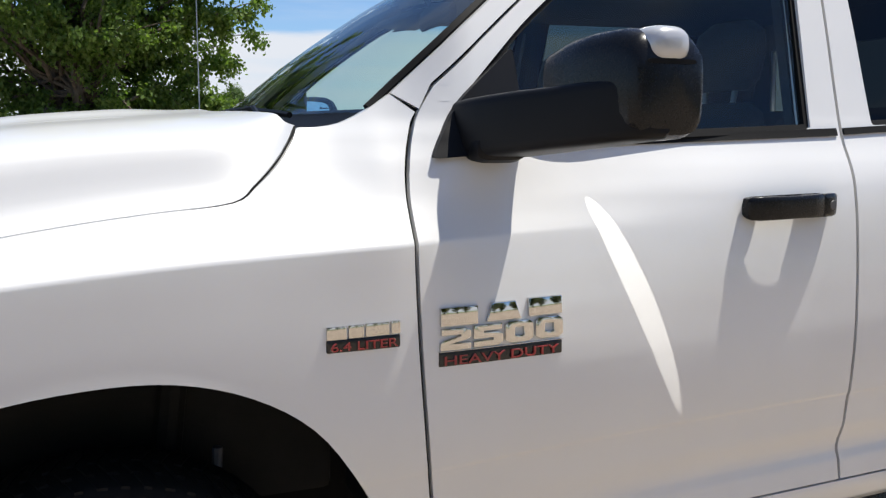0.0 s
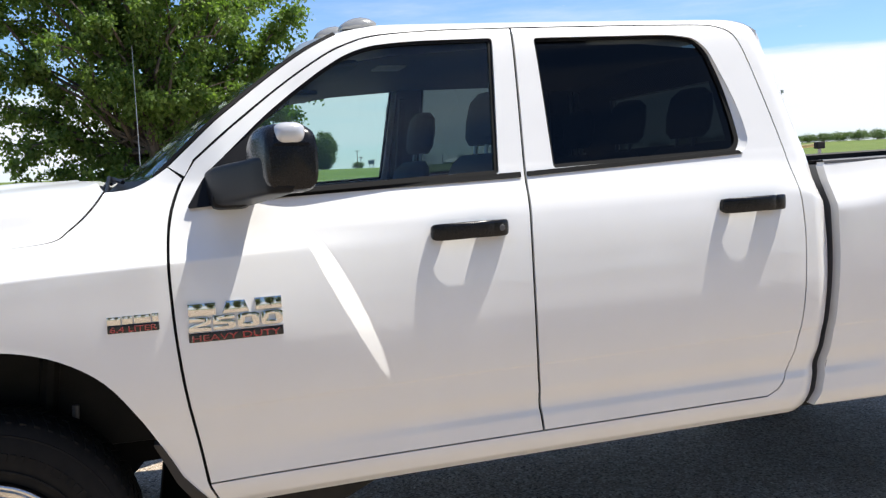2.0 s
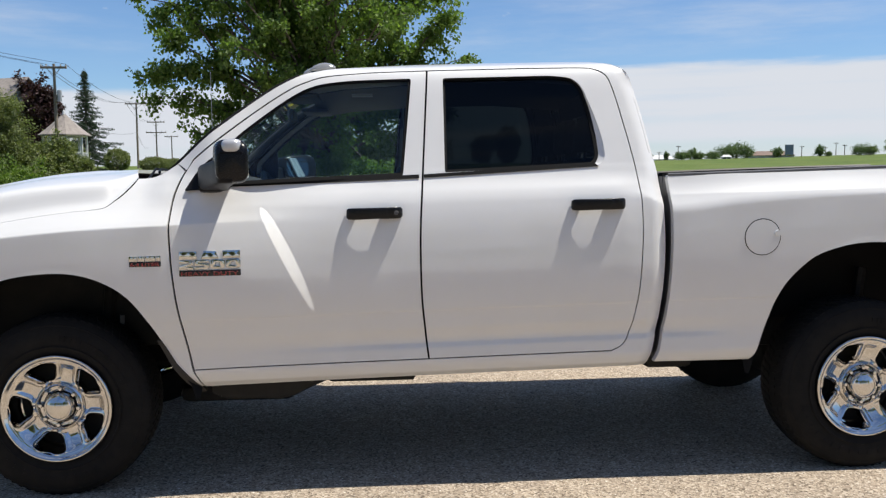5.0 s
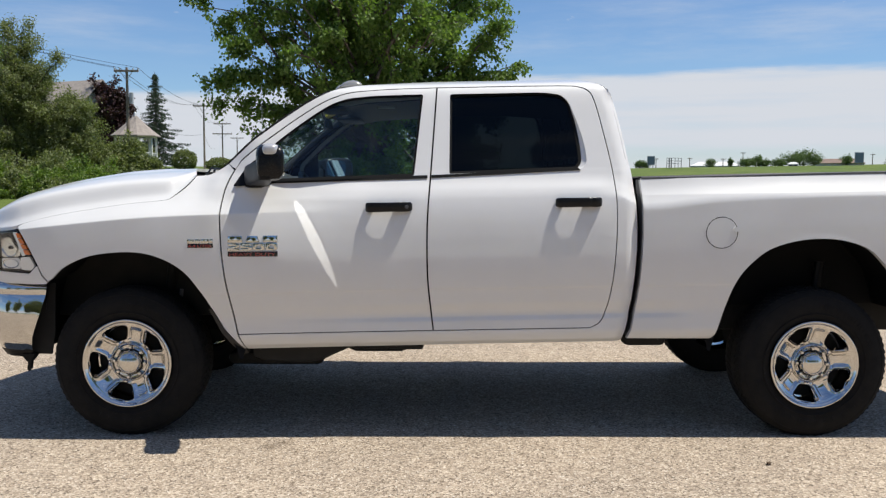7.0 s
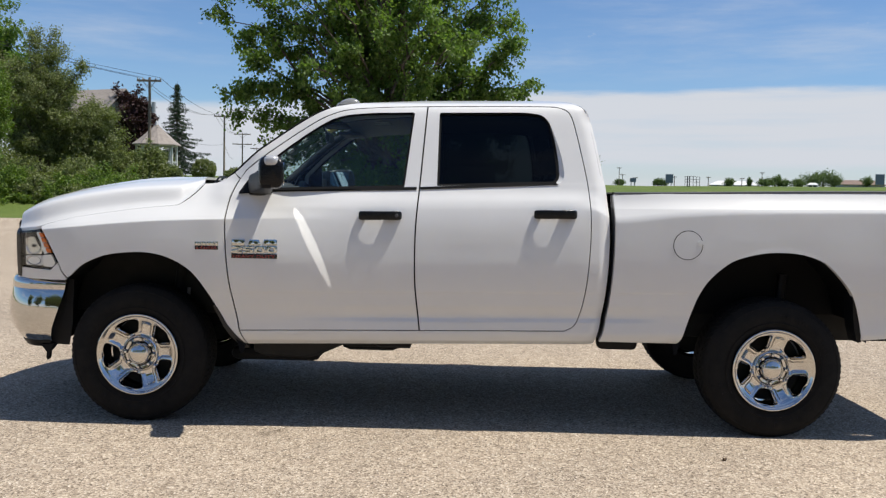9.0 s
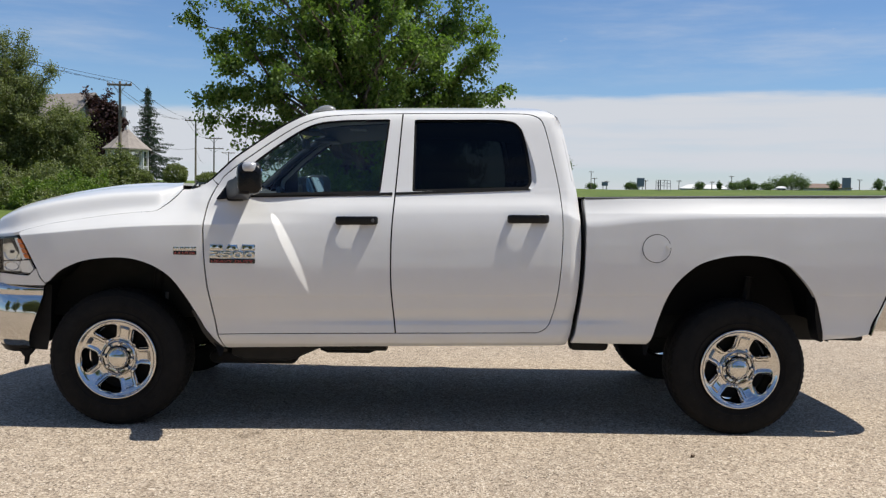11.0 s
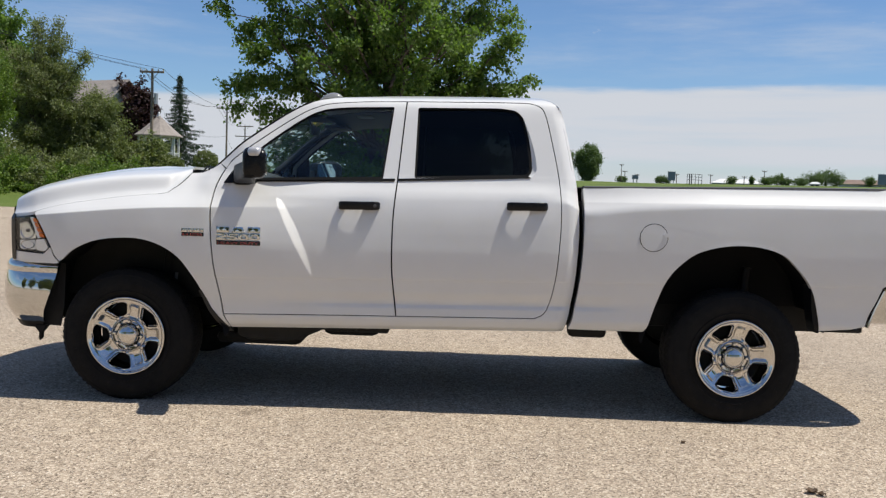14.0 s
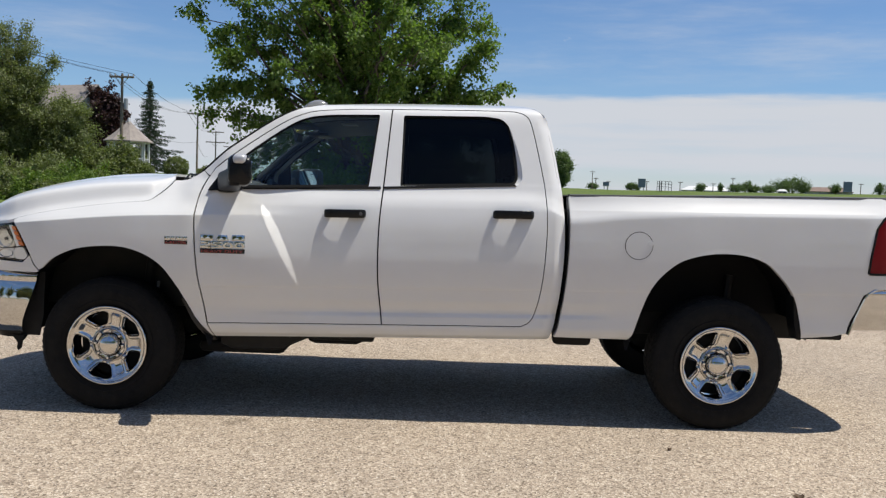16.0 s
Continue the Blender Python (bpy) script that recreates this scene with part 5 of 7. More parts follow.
def make_wheel(turn):
    wheel = new("wheel")
    # tyre
    squash = (R_TYRE - 0.24) / 0.192
    prof = [(0.240, 0.028), (0.252, 0.012), (0.275, 0.000), (0.320, -0.006), (0.350, -0.004), (0.375, 0.004), (0.398, 0.014), (0.412, 0.026), (0.424, 0.042),
            (0.428, 0.10), (0.428, 0.145), (0.428, 0.19), (0.424, 0.248), (0.412, 0.264), (0.395, 0.276), (0.33, 0.295), (0.27, 0.28), (0.24, 0.262)]
    prof = [(0.24 + (r - 0.24) * squash, y) for r, y in prof]
    tyre = part("tyre", lathe(bmesh.new(), prof, 72), RUBBER, wheel, "black all-terrain tyre", angle=50)
    for r in (0.283, 0.378):
        bm = bmesh.new()
        y = -0.0035 if r < 0.3 else 0.0115
        lathe(bm, [(r - 0.004, y), (r - 0.0025, y - 0.004), (r + 0.0025, y - 0.004), (r + 0.004, y)], 72)
        part("sidewall_rib", bm, RUBBER, tyre)
    # tread blocks in four rows, and raised bars on the sidewall
    bm = bmesh.new()
    nb = 68
    for row, (ya, yb, r0) in enumerate(((0.034, 0.078, R_TYRE - 0.012), (0.086, 0.138, R_TYRE - 0.008), (0.150, 0.202, R_TYRE - 0.008), (0.210, 0.256, R_TYRE - 0.012))):
        for k in range(nb):
            a = 2 * math.pi * (k + 0.5 * (row % 2)) / nb
            wdt = 2 * math.pi / nb * (0.34 + 0.06 * ((k * 7 + row) % 3))
            skew = 0.02 * (1 if row < 2 else -1)
            vs = []
            for rr in (r0 - 0.012, R_TYRE if 0 < row < 3 else R_TYRE - 0.002):
                for yy, s in ((ya, -1), (yb, 1)):
                    edge = 0.006 if (row == 0 and s < 0) or (row == 3 and s > 0) else 0.0
                    rad = rr - edge
                    for d in (-wdt / 2, wdt / 2):
                        ang = a + d + skew * s
                        vs.append(bm.verts.new((rad * math.cos(ang), yy, rad * math.sin(ang))))
            for f in ((0, 1, 3, 2), (4, 5, 7, 6), (0, 1, 5, 4), (2, 3, 7, 6), (0, 2, 6, 4), (1, 3, 7, 5)):
                bm.faces.new([vs[i] for i in f])
    # the block lettering on the sidewall, unreadable, as short raised bars
    for k in range(34):
        a = math.pi * (0.10 + 0.8 * k / 34) if k < 17 else math.pi * (1.10 + 0.8 * (k - 17) / 17)
        wdt = 0.030 + 0.012 * (k % 3)
        vs = []
        for y in (-0.0045, -0.0085):
            for r in (0.311, 0.334):
                for d in (-wdt / 2, wdt / 2):
                    vs.append(bm.verts.new((r * math.cos(a + d), y, r * math.sin(a + d))))
        for f in ((0, 1, 3, 2), (4, 5, 7, 6), (0, 1, 5, 4), (2, 3, 7, 6), (0, 2, 6, 4), (1, 3, 7, 5)):
            bm.faces.new([vs[i] for i in f])
    tagged(part("tread", bm, RUBBER, tyre, smooth=False), kind="stuff")
    # rim face, sector by sector
    bm = bmesh.new()
    radii = [0.078, 0.086, 0.092, 0.096, 0.100, 0.106, 0.112, 0.1165] + [0.1685 + 0.0445 * math.sin(math.pi / 2 * (k / 9)) for k in range(-9, 10)] + [0.2155, 0.219, 0.224, 0.228, 0.232, 0.235, 0.238, 0.241, 0.244, 0.247]
    ins = [k / 6 for k in range(-6, 7)]
    outs = [0.06, 0.12, 0.2, 0.3, 0.42, 0.52, 0.57, 0.62, 0.66, 0.8, 1.0]
    ring_vs = []
    for r in radii:
        row = []
        for p in PENTA:
            wh = window_half(r)
            hole = wh > 0.001
            we = max(wh, 0.02 if not hole else 0.0)
            angs = [(-we - (math.pi / 5 - we) * o, o) for o in outs[::-1][1:]] + [(we * q, 0.0 if hole else 0.03) for q in ins] + [(we + (math.pi / 5 - we) * o, o) for o in outs]
            for d, s in angs:
                near_hole = 0.114 < r < 0.217
                a = p + turn + d
                row.append(bm.verts.new((r * math.cos(a), rim_depth(r, s, near_hole), r * math.sin(a))))
        ring_vs.append(row)
    nrow = len(ring_vs[0])
    per_sector = nrow // 5
    i0, i1 = len(outs) - 1, len(outs) - 1 + len(ins) - 1
    for k, (ra, rb) in enumerate(zip(ring_vs, ring_vs[1:])):
        inside = window_half(radii[k]) > 0.001 or window_half(radii[k + 1]) > 0.001
        for j in range(nrow):
            if inside and i0 <= j % per_sector < i1:
                continue
            q = (j + 1) % nrow
            bm.faces.new((ra[j], ra[q], rb[q], rb[j]))
    bmesh.ops.remove_doubles(bm, verts=bm.verts[:], dist=1e-5)
    loose = [v for v in bm.verts if not v.link_faces]
    bmesh.ops.delete(bm, geom=loose, context="VERTS")
    edges = [e for e in bm.edges if e.is_boundary]
    made = bmesh.ops.extrude_edge_only(bm, edges=edges)
    for v in made["geom"]:
        if isinstance(v, bmesh.types.BMVert):
            v.co.y += 0.04
            if 0.11 < math.hypot(v.co.x, v.co.z) < 0.22:
                c0 = min(PENTA, key=lambda p: abs(math.remainder(math.atan2(v.co.z, v.co.x) - p - turn, 2 * math.pi)))
                mid = Vector((0.163 * math.cos(c0 + turn), v.co.y, 0.163 * math.sin(c0 + turn)))
                v.co = v.co.lerp(mid, 0.14)
    rim = part("rim", bm, CHROME, wheel, "polished chrome five-spoke rim", angle=38)
    bm = bmesh.new()
    lathe(bm, [(0.246, 0.012), (0.243, 0.03), (0.236, 0.05), (0.222, 0.07), (0.215, 0.14), (0.222, 0.26)], 60)
    part("barrel", bm, CHROME, rim)
    bm = bmesh.new()
    lathe(bm, [(0.0, 0.135), (0.12, 0.135), (0.205, 0.142), (0.21, 0.16)], 40)
    part("brake_disc", bm, DARK, wheel)
    # hub cover set back behind the rim, with eight nuts and a domed cap
    bm = bmesh.new()
    lathe(bm, [(0.106, 0.064), (0.1045, 0.046), (0.101, 0.042), (0.098, 0.047), (0.095, 0.062), (0.078, 0.066), (0.070, 0.062), (0.066, 0.068)], 48)
    hub = part("hub_cover", bm, CHROME, wheel, angle=28)
    for r0, r1, y0 in ((0.066, 0.0715, 0.0605), (0.1035, 0.1085, 0.0520)):
        bm = bmesh.new()
        lathe(bm, [(r0, y0), (r1, y0)], 40)
        part("hub_gap", bm, SEAL, hub)
    bm = bmesh.new()
    lathe(bm, [(0.067, 0.070), (0.066, 0.030), (0.063, 0.018), (0.057, 0.011), (0.053, 0.010), (0.051, 0.013), (0.034, 0.004), (0.014, -0.001), (0.0, -0.0015)], 40)
    part("centre_cap", bm, CHROME, hub)
    for k in range(8):
        a = 2 * math.pi * k / 8 + turn
        bm = bmesh.new()
        lathe(bm, [(0.0125, 0.068), (0.0118, 0.038), (0.008, 0.029), (0.0, 0.027)], 10, (0.0835 * math.cos(a), 0.0, 0.0835 * math.sin(a)))
        part("lug_nut", bm, CHROME, hub)
    return wheel


Y_FACE = -0.010
for cx, turn in ((0.0, radians(40)), (3.797, radians(43))):
    w1 = make_wheel(turn)
    w1.parent = truck
    w1.location = (cx, Y_FACE + 0.012, HUB_Z)
    w2 = copy_thing(w1, pose(cx, W - Y_FACE - 0.012, HUB_Z, 0, 0, 180))
    w2.parent = truck

# chassis
def dark_part(name, lo, hi, bevel=0.02):
    return part(name, box(bmesh.new(), lo, hi, bevel), DARK, truck)


for y in (0.50, W - 0.62):
    dark_part("frame_rail", (-0.70, y, 0.52), (4.80, y + 0.12, 0.70), 0.015)
dark_part("floor_pan", (0.55, 0.05, 0.58), (2.72, W - 0.05, 0.66))
dark_part("bed_floor", (2.80, 0.52, 0.80), (4.86, W - 0.52, 0.90))
# closed box added under the hood, out of sight, to block light
dark_part("engine_bay_blocker", (-0.70, 0.36, 0.62), (0.50, W - 0.36, 1.20))
dark_part("transmission", (0.62, 0.72, 0.40), (1.35, 1.18, 0.66), 0.06)
dark_part("transfer_case", (1.15, 0.50, 0.37), (1.55, 1.00, 0.60), 0.06)
dark_part("fuel_tank", (2.05, 0.50, 0.50), (3.15, 0.98, 0.72), 0.05)
dark_part("spare_tyre_well", (3.98, 0.55, 0.55), (4.70, W - 0.55, 0.80), 0.08)
dark_part("spring_hanger", (2.80, 0.30, 0.455), (3.05, 0.42, 0.60), 0.03)
dark_part("crossmember", (1.20, 0.25, 0.44), (1.45, W - 0.25, 0.52), 0.03)
bm = bmesh.new()
loft(bm, [[Vector((x, y, z)) for y, z in ((0.20, 0.56), (0.16, 0.50), (0.18, zl + 0.02), (0.24, zl), (0.34, zl + 0.01), (0.38, 0.56))] for x, zl in
          ((0.66, 0.40), (0.72, 0.375), (0.98, 0.37), (1.05, 0.385), (1.12, 0.42), (1.20, 0.455), (1.40, 0.462), (1.44, 0.445), (1.62, 0.445), (1.63, 0.46))])
part("sill_bracket", bm, DARK, truck, angle=25)
dark_part("skid_plate", (0.44, 0.46, 0.30), (1.02, W - 0.46, 0.385), 0.04)
dark_part("body_mount", (1.46, 0.22, 0.46), (1.60, 0.36, 0.60), 0.02)
for cx in (0.0, 3.797):
    bm = bmesh.new()
    tube(bm, [(cx, 0.24, HUB_Z), (cx, W - 0.24, HUB_Z)], 0.055, 12)
    lathe(bm, [(0.0, -0.16), (0.10, -0.13), (0.165, 0.0), (0.10, 0.13), (0.0, 0.16)], 16, (cx, YC + 0.1, HUB_Z))
    part("axle", bm, DARK, truck)
    for y in (0.36, W - 0.36):
        bm = bmesh.new()
        tube(bm, [(cx + 0.10, y, 0.42), (cx + 0.16, y, 0.95)], 0.032, 10)
        part("shock_absorber", bm, BLACK if cx else DARK, truck)
bm = bmesh.new()
tube(bm, spline([(0.8, 1.3, 0.48), (1.8, 1.3, 0.46), (2.6, 1.25, 0.46), (3.3, 1.30, 0.60), (3.8, 1.32, 0.74), (4.3, 1.5, 0.62), (4.75, 1.66, 0.60)], 4), 0.038, 10)
part("exhaust_pipe", bm, STEEL, truck)
bm = bmesh.new()
tube(bm, [(0.225, 0.26, 0.68), (0.232, 0.26, 0.79)], 0.011, 8)
part("brake_hose", bm, HOSE_AND_SHADE, truck)

# cabin
def trim(name, lo, hi, mat=None, bevel=0.03, seg=3):
    return part(name, box(bmesh.new(), lo, hi, bevel, seg), mat or INTERIOR, truck)


def seat(x, y, w, rear=False):
    base = part("seat", box(bmesh.new(), (x - 0.05, y - w / 2, 0.78), (x + 0.50, y + w / 2, 0.98), 0.05, 3), FABRIC, truck, "dark cloth seat")
    rings = []
    for t, hw, hd in ((0.0, 0.46, 0.08), (0.15, 0.5, 0.095), (0.5, 0.5, 0.09), (0.8, 0.44, 0.07), (0.95, 0.36, 0.055), (1.0, 0.28, 0.03)):
        cz, cx_ = 0.92 + 0.60 * t, x + 0.46 + 0.17 * t
        rings.append([Vector((cx_ + hd * math.copysign(abs(math.cos(a)) ** 0.7, math.cos(a)), y + w * hw * math.copysign(abs(math.sin(a)) ** 0.7, math.sin(a)), cz)) for a in [2 * math.pi * k / 20 for k in range(20)]])
    part("seat_back", loft(bmesh.new(), rings), FABRIC, base)
    rings = []
    for t, s in ((0.0, 0.7), (0.15, 0.95), (0.5, 1.0), (0.85, 0.9), (1.0, 0.55)):
        rings.append([Vector((x + 0.655 + 0.03 * t + 0.055 * s * math.cos(a), y + 0.135 * s * math.copysign(abs(math.sin(a)) ** 0.7, math.sin(a)), 1.555 + 0.19 * t)) for a in [2 * math.pi * k / 20 for k in range(20)]])
    head = part("headrest", loft(bmesh.new(), rings), FABRIC, base)
    for dy in (-0.06, 0.06):
        bm = bmesh.new()
        tube(bm, [(x + 0.64, y + dy, 1.48), (x + 0.655, y + dy, 1.58)], 0.008, 8)
        part("headrest_post", bm, STEEL, head)


seat(1.02, 0.50, 0.52)
seat(1.02, W - 0.50, 0.52)
seat(1.86, 0.46, 0.50)
seat(1.86, YC, 0.44)
seat(1.86, W - 0.46, 0.50)
rings = []
for y in (0.16, 0.3, 0.6, 1.0, 1.4, 1.64, W - 0.16):
    hump = 0.05 * math.exp(-((y - 0.5) / 0.16) ** 2)
    rings.append([Vector((x, y, z)) for x, z in ((0.52, 1.43), (0.66, 1.445 + hump), (0.80, 1.42 + hump), (0.86, 1.35), (0.87, 1.15), (0.80, 0.95), (0.52, 0.95))])
part("dashboard", loft(bmesh.new(), rings), INTERIOR, truck)
bm = bmesh.new()
c = Vector((0.98, 0.52, 1.30))
axis = Vector((0.86, 0, 0.50)).normalized()
s1, s2 = Vector((0, 1, 0)), axis.cross(Vector((0, 1, 0)))
loop = [c + (s1 * math.cos(a) + s2 * math.sin(a)) * 0.185 for a in [2 * math.pi * k / 32 for k in range(33)]]
tube(bm, loop, 0.016, 8)
wheel_s = part("steering_wheel", bm, INTERIOR, truck)
bm = bmesh.new()
for a in (0.2, math.pi - 0.2, -math.pi / 2):
    tube(bm, [c - axis * 0.03, c + (s1 * math.cos(a) + s2 * math.sin(a)) * 0.18], 0.018, 8)
lathe(bm, [(0.0, -0.03), (0.06, -0.02), (0.065, 0.02)], 16, c - axis * 0.03)
part("steering_hub", bm, INTERIOR, wheel_s)
bm = bmesh.new()
tube(bm, [c - axis * 0.04, c - axis * 0.30], 0.04, 10)
part("steering_column", bm, INTERIOR, wheel_s)
trim("centre_console", (0.78, YC - 0.16, 0.70), (1.5, YC + 0.16, 1.06), None, 0.04)
bm = bmesh.new()
rows = []
for x in (1.10, 1.3, 1.7, 2.2, 2.55, 2.63):
    z = cubic(x, [(1.0, 1.86), (1.3, 1.905), (1.7, 1.925), (2.3, 1.925), (2.63, 1.88)]) + RAKE * x - 0.03
    rows.append([(x, YC + u * 0.72, z - 0.05 * u * u) for u in [k / 6 - 1 for k in range(13)]])
grid(bm, rows)
part("headliner", bm, INTERIOR, truck)
for y in (0.50, W - 0.50):
    bm = bmesh.new()
    box(bm, (1.02, y - 0.20, 1.822), (1.18, y + 0.20, 1.845), 0.008)
    part("sun_visor", bm, INTERIOR, truck)
bm = bmesh.new()
box(bm, (1.33, YC - 0.30, 1.868), (1.44, YC - 0.16, 1.874), 0.002)
part("dome_lamp", bm, LINER, truck, "pale dome lamp")
bm = bmesh.new()
loft(bm, [ring((1.00, YC - 0.12, 1.78), 0.012, 0.03, 12), ring((0.985, YC, 1.785), 0.02, 0.036, 12), ring((1.00, YC + 0.12, 1.78), 0.012, 0.03, 12)])
tube(bm, [(0.985, YC, 1.79), (0.955, YC, 1.86)], 0.01, 6)
part("rear_view_mirror", bm, INTERIOR, truck)
for far in (False, True):
    bm = bmesh.new()
    rows = []
    for z, o in ((0.62, 0.10), (0.9, 0.12), (1.10, 0.14), (1.16, 0.16), (1.2, 0.11), (1.37, 0.075)):
        rows.append([on_body(x, z, o, far) for x in (0.70, 1.0, 1.3, 1.62, 1.70, 2.0, 2.3, 2.55)])
    grid(bm, rows)
    part("door_lining", bm, INTERIOR, truck)
    bm = bmesh.new()
    rows = []
    for z in (1.42, 1.55, 1.7, 1.88):
        rows.append([on_body(x + 0.055 * (z - 1.42), z, 0.06, far) for x in (1.615, 1.64, 1.70, 1.745)])
    grid(bm, rows)
    part("pillar_lining", bm, INTERIOR, truck)
    bm = bmesh.new()
    tube(bm, [on_body(1.66, 1.80, 0.10, far), on_body(1.64, 1.40, 0.12, far)], 0.02, 4)
    part("seat_belt", bm, FABRIC, truck)

# added area lamp in place of sunlight thrown on to the door by the driver's mirror glass: a parallel beam as wide as
# the glass
beam_way = Vector((0.58, 1.0, -1.88)).normalized()
glint_data = bpy.data.lights.new("mirror_glint_lamp", "AREA")
glint_data.shape = "ELLIPSE"
glint_data.size, glint_data.size_y = 0.27, 0.054
glint_data.spread = radians(1.0)
glint_data.energy = 0.037
glint_data.color = (1.0, 0.95, 0.88)
glint = new("mirror_glint_lamp", glint_data)
gx = Vector((0.250, -0.041, -0.50))
gx = (gx - beam_way * gx.dot(beam_way)).normalized()
gz = -beam_way
gy = gz.cross(gx)
glint.matrix_world = Matrix.Translation(Vector((1.044, -0.025, 1.085)) - beam_way * 0.27) @ Matrix((gx, gy, gz)).transposed().to_4x4()

# ---- ground, plants and the distance ----
def land(x, y):
    """Height of the land: flat under the lot, rising gently beyond it, with a raised lawn to the north-west."""
    d = max(0.0, y - 31.0 - 0.05 * x)
    far = min(d, 222)
    lawn = 1.5 * step(33, 60, y) * (1 - step(-15, -4, x - 0.1 * (y - 50)))
    slope = 0.0155 + 0.0081 * step(-15, 15, x) + 8.7e-5 * max(0.0, min(x, 250) - 51)
    return -0.03 + slope * max(0, far - 2) * step(0, 14, d) + lawn + 0.15 * noise.noise(Vector((x * 0.05, y * 0.05, 3))) * step(4, 30, d)


def ticks(fine, reach, n):
    a = [i * fine for i in range(-n, n + 1)]
    v = fine * n
    k = fine
    while v < reach:
        k *= 1.5
        v += k
        a = [-v] + a + [v]
    return a


bm = bmesh.new()
grid(bm, [[(x, y, land(x, y)) for x in ticks(5, 2500, 20)] for y in ticks(5, 2500, 14)])
tagged(part("ground", bm, GRASS), "mown green grass field rising gently to the horizon", "ground", kind="structure")
bm = bmesh.new()
north = [(-70, 27.5), (-40, 29.0), (-15, 30.2), (10, 31.2), (40, 32.8), (80, 34.5)]
edge_pts = []
for p in spline(north, 14):
    edge_pts.append((p.x, p.y + 0.22 * noise.noise(Vector((p.x * 0.6, 0, 5))), 0.0))
vs = [bm.verts.new(p) for p in edge_pts] + [bm.verts.new((80, -45, 0)), bm.verts.new((-70, -45, 0))]
bm.faces.new(vs)
bmesh.ops.triangulate(bm, faces=bm.faces[:])
thicken(bm, 0.06, (0, 0, -1))
tagged(part("parking_lot", bm, ASPHALT, smooth=False), "pale tan sun-bleached asphalt parking lot", "pavement", kind="structure")


def leaves(name, clusters, count, spread, size, mat, parent=None, seed=1, droop=0.2, wide=0.62, tumble=0.75):
    """Many small folded leaves about cluster points."""
    rng = np.random.default_rng(seed)
    c = np.repeat(np.asarray(clusters, float), count, axis=0)
    m = len(c)
    p = c + rng.normal(0, spread, (m, 3)) * (1, 1, 0.8)
    way = rng.normal(0, 1, (m, 3))
    way[:, 2] -= droop * 2
    way /= np.linalg.norm(way, axis=1)[:, None]
    face = rng.normal(0, tumble, (m, 3)) + (0, 0, 0.7)
    side = np.cross(way, face)
    side /= np.linalg.norm(side, axis=1)[:, None] + 1e-9
    nrm = np.cross(side, way)
    s = size * rng.uniform(0.65, 1.3, (m, 1))
    v = np.stack([p, p + way * s * 0.5 + side * s * wide / 2 + nrm * s * 0.10, p + way * s, p + way * s * 0.5 - side * s * wide / 2 + nrm * s * 0.10], 1).reshape(-1, 3)
    i = np.arange(m)[:, None] * 4
    f = np.concatenate([i + (0, 1, 2), i + (0, 2, 3)], 1).reshape(-1, 3)
    me = bpy.data.meshes.new(name)
    me.from_pydata(v.tolist(), [], f.tolist())
    me.materials.append(mat)
    ob = new(name, me)
    if parent is not None:
        ob.parent = parent
    return ob


def in_ball(rng, n, hollow=0.35):
    d = rng.normal(0, 1, (n, 3))
    d /= np.linalg.norm(d, axis=1)[:, None]
    r = rng.uniform(hollow ** 3, 1, (n, 1)) ** (1 / 3)
    return d * r


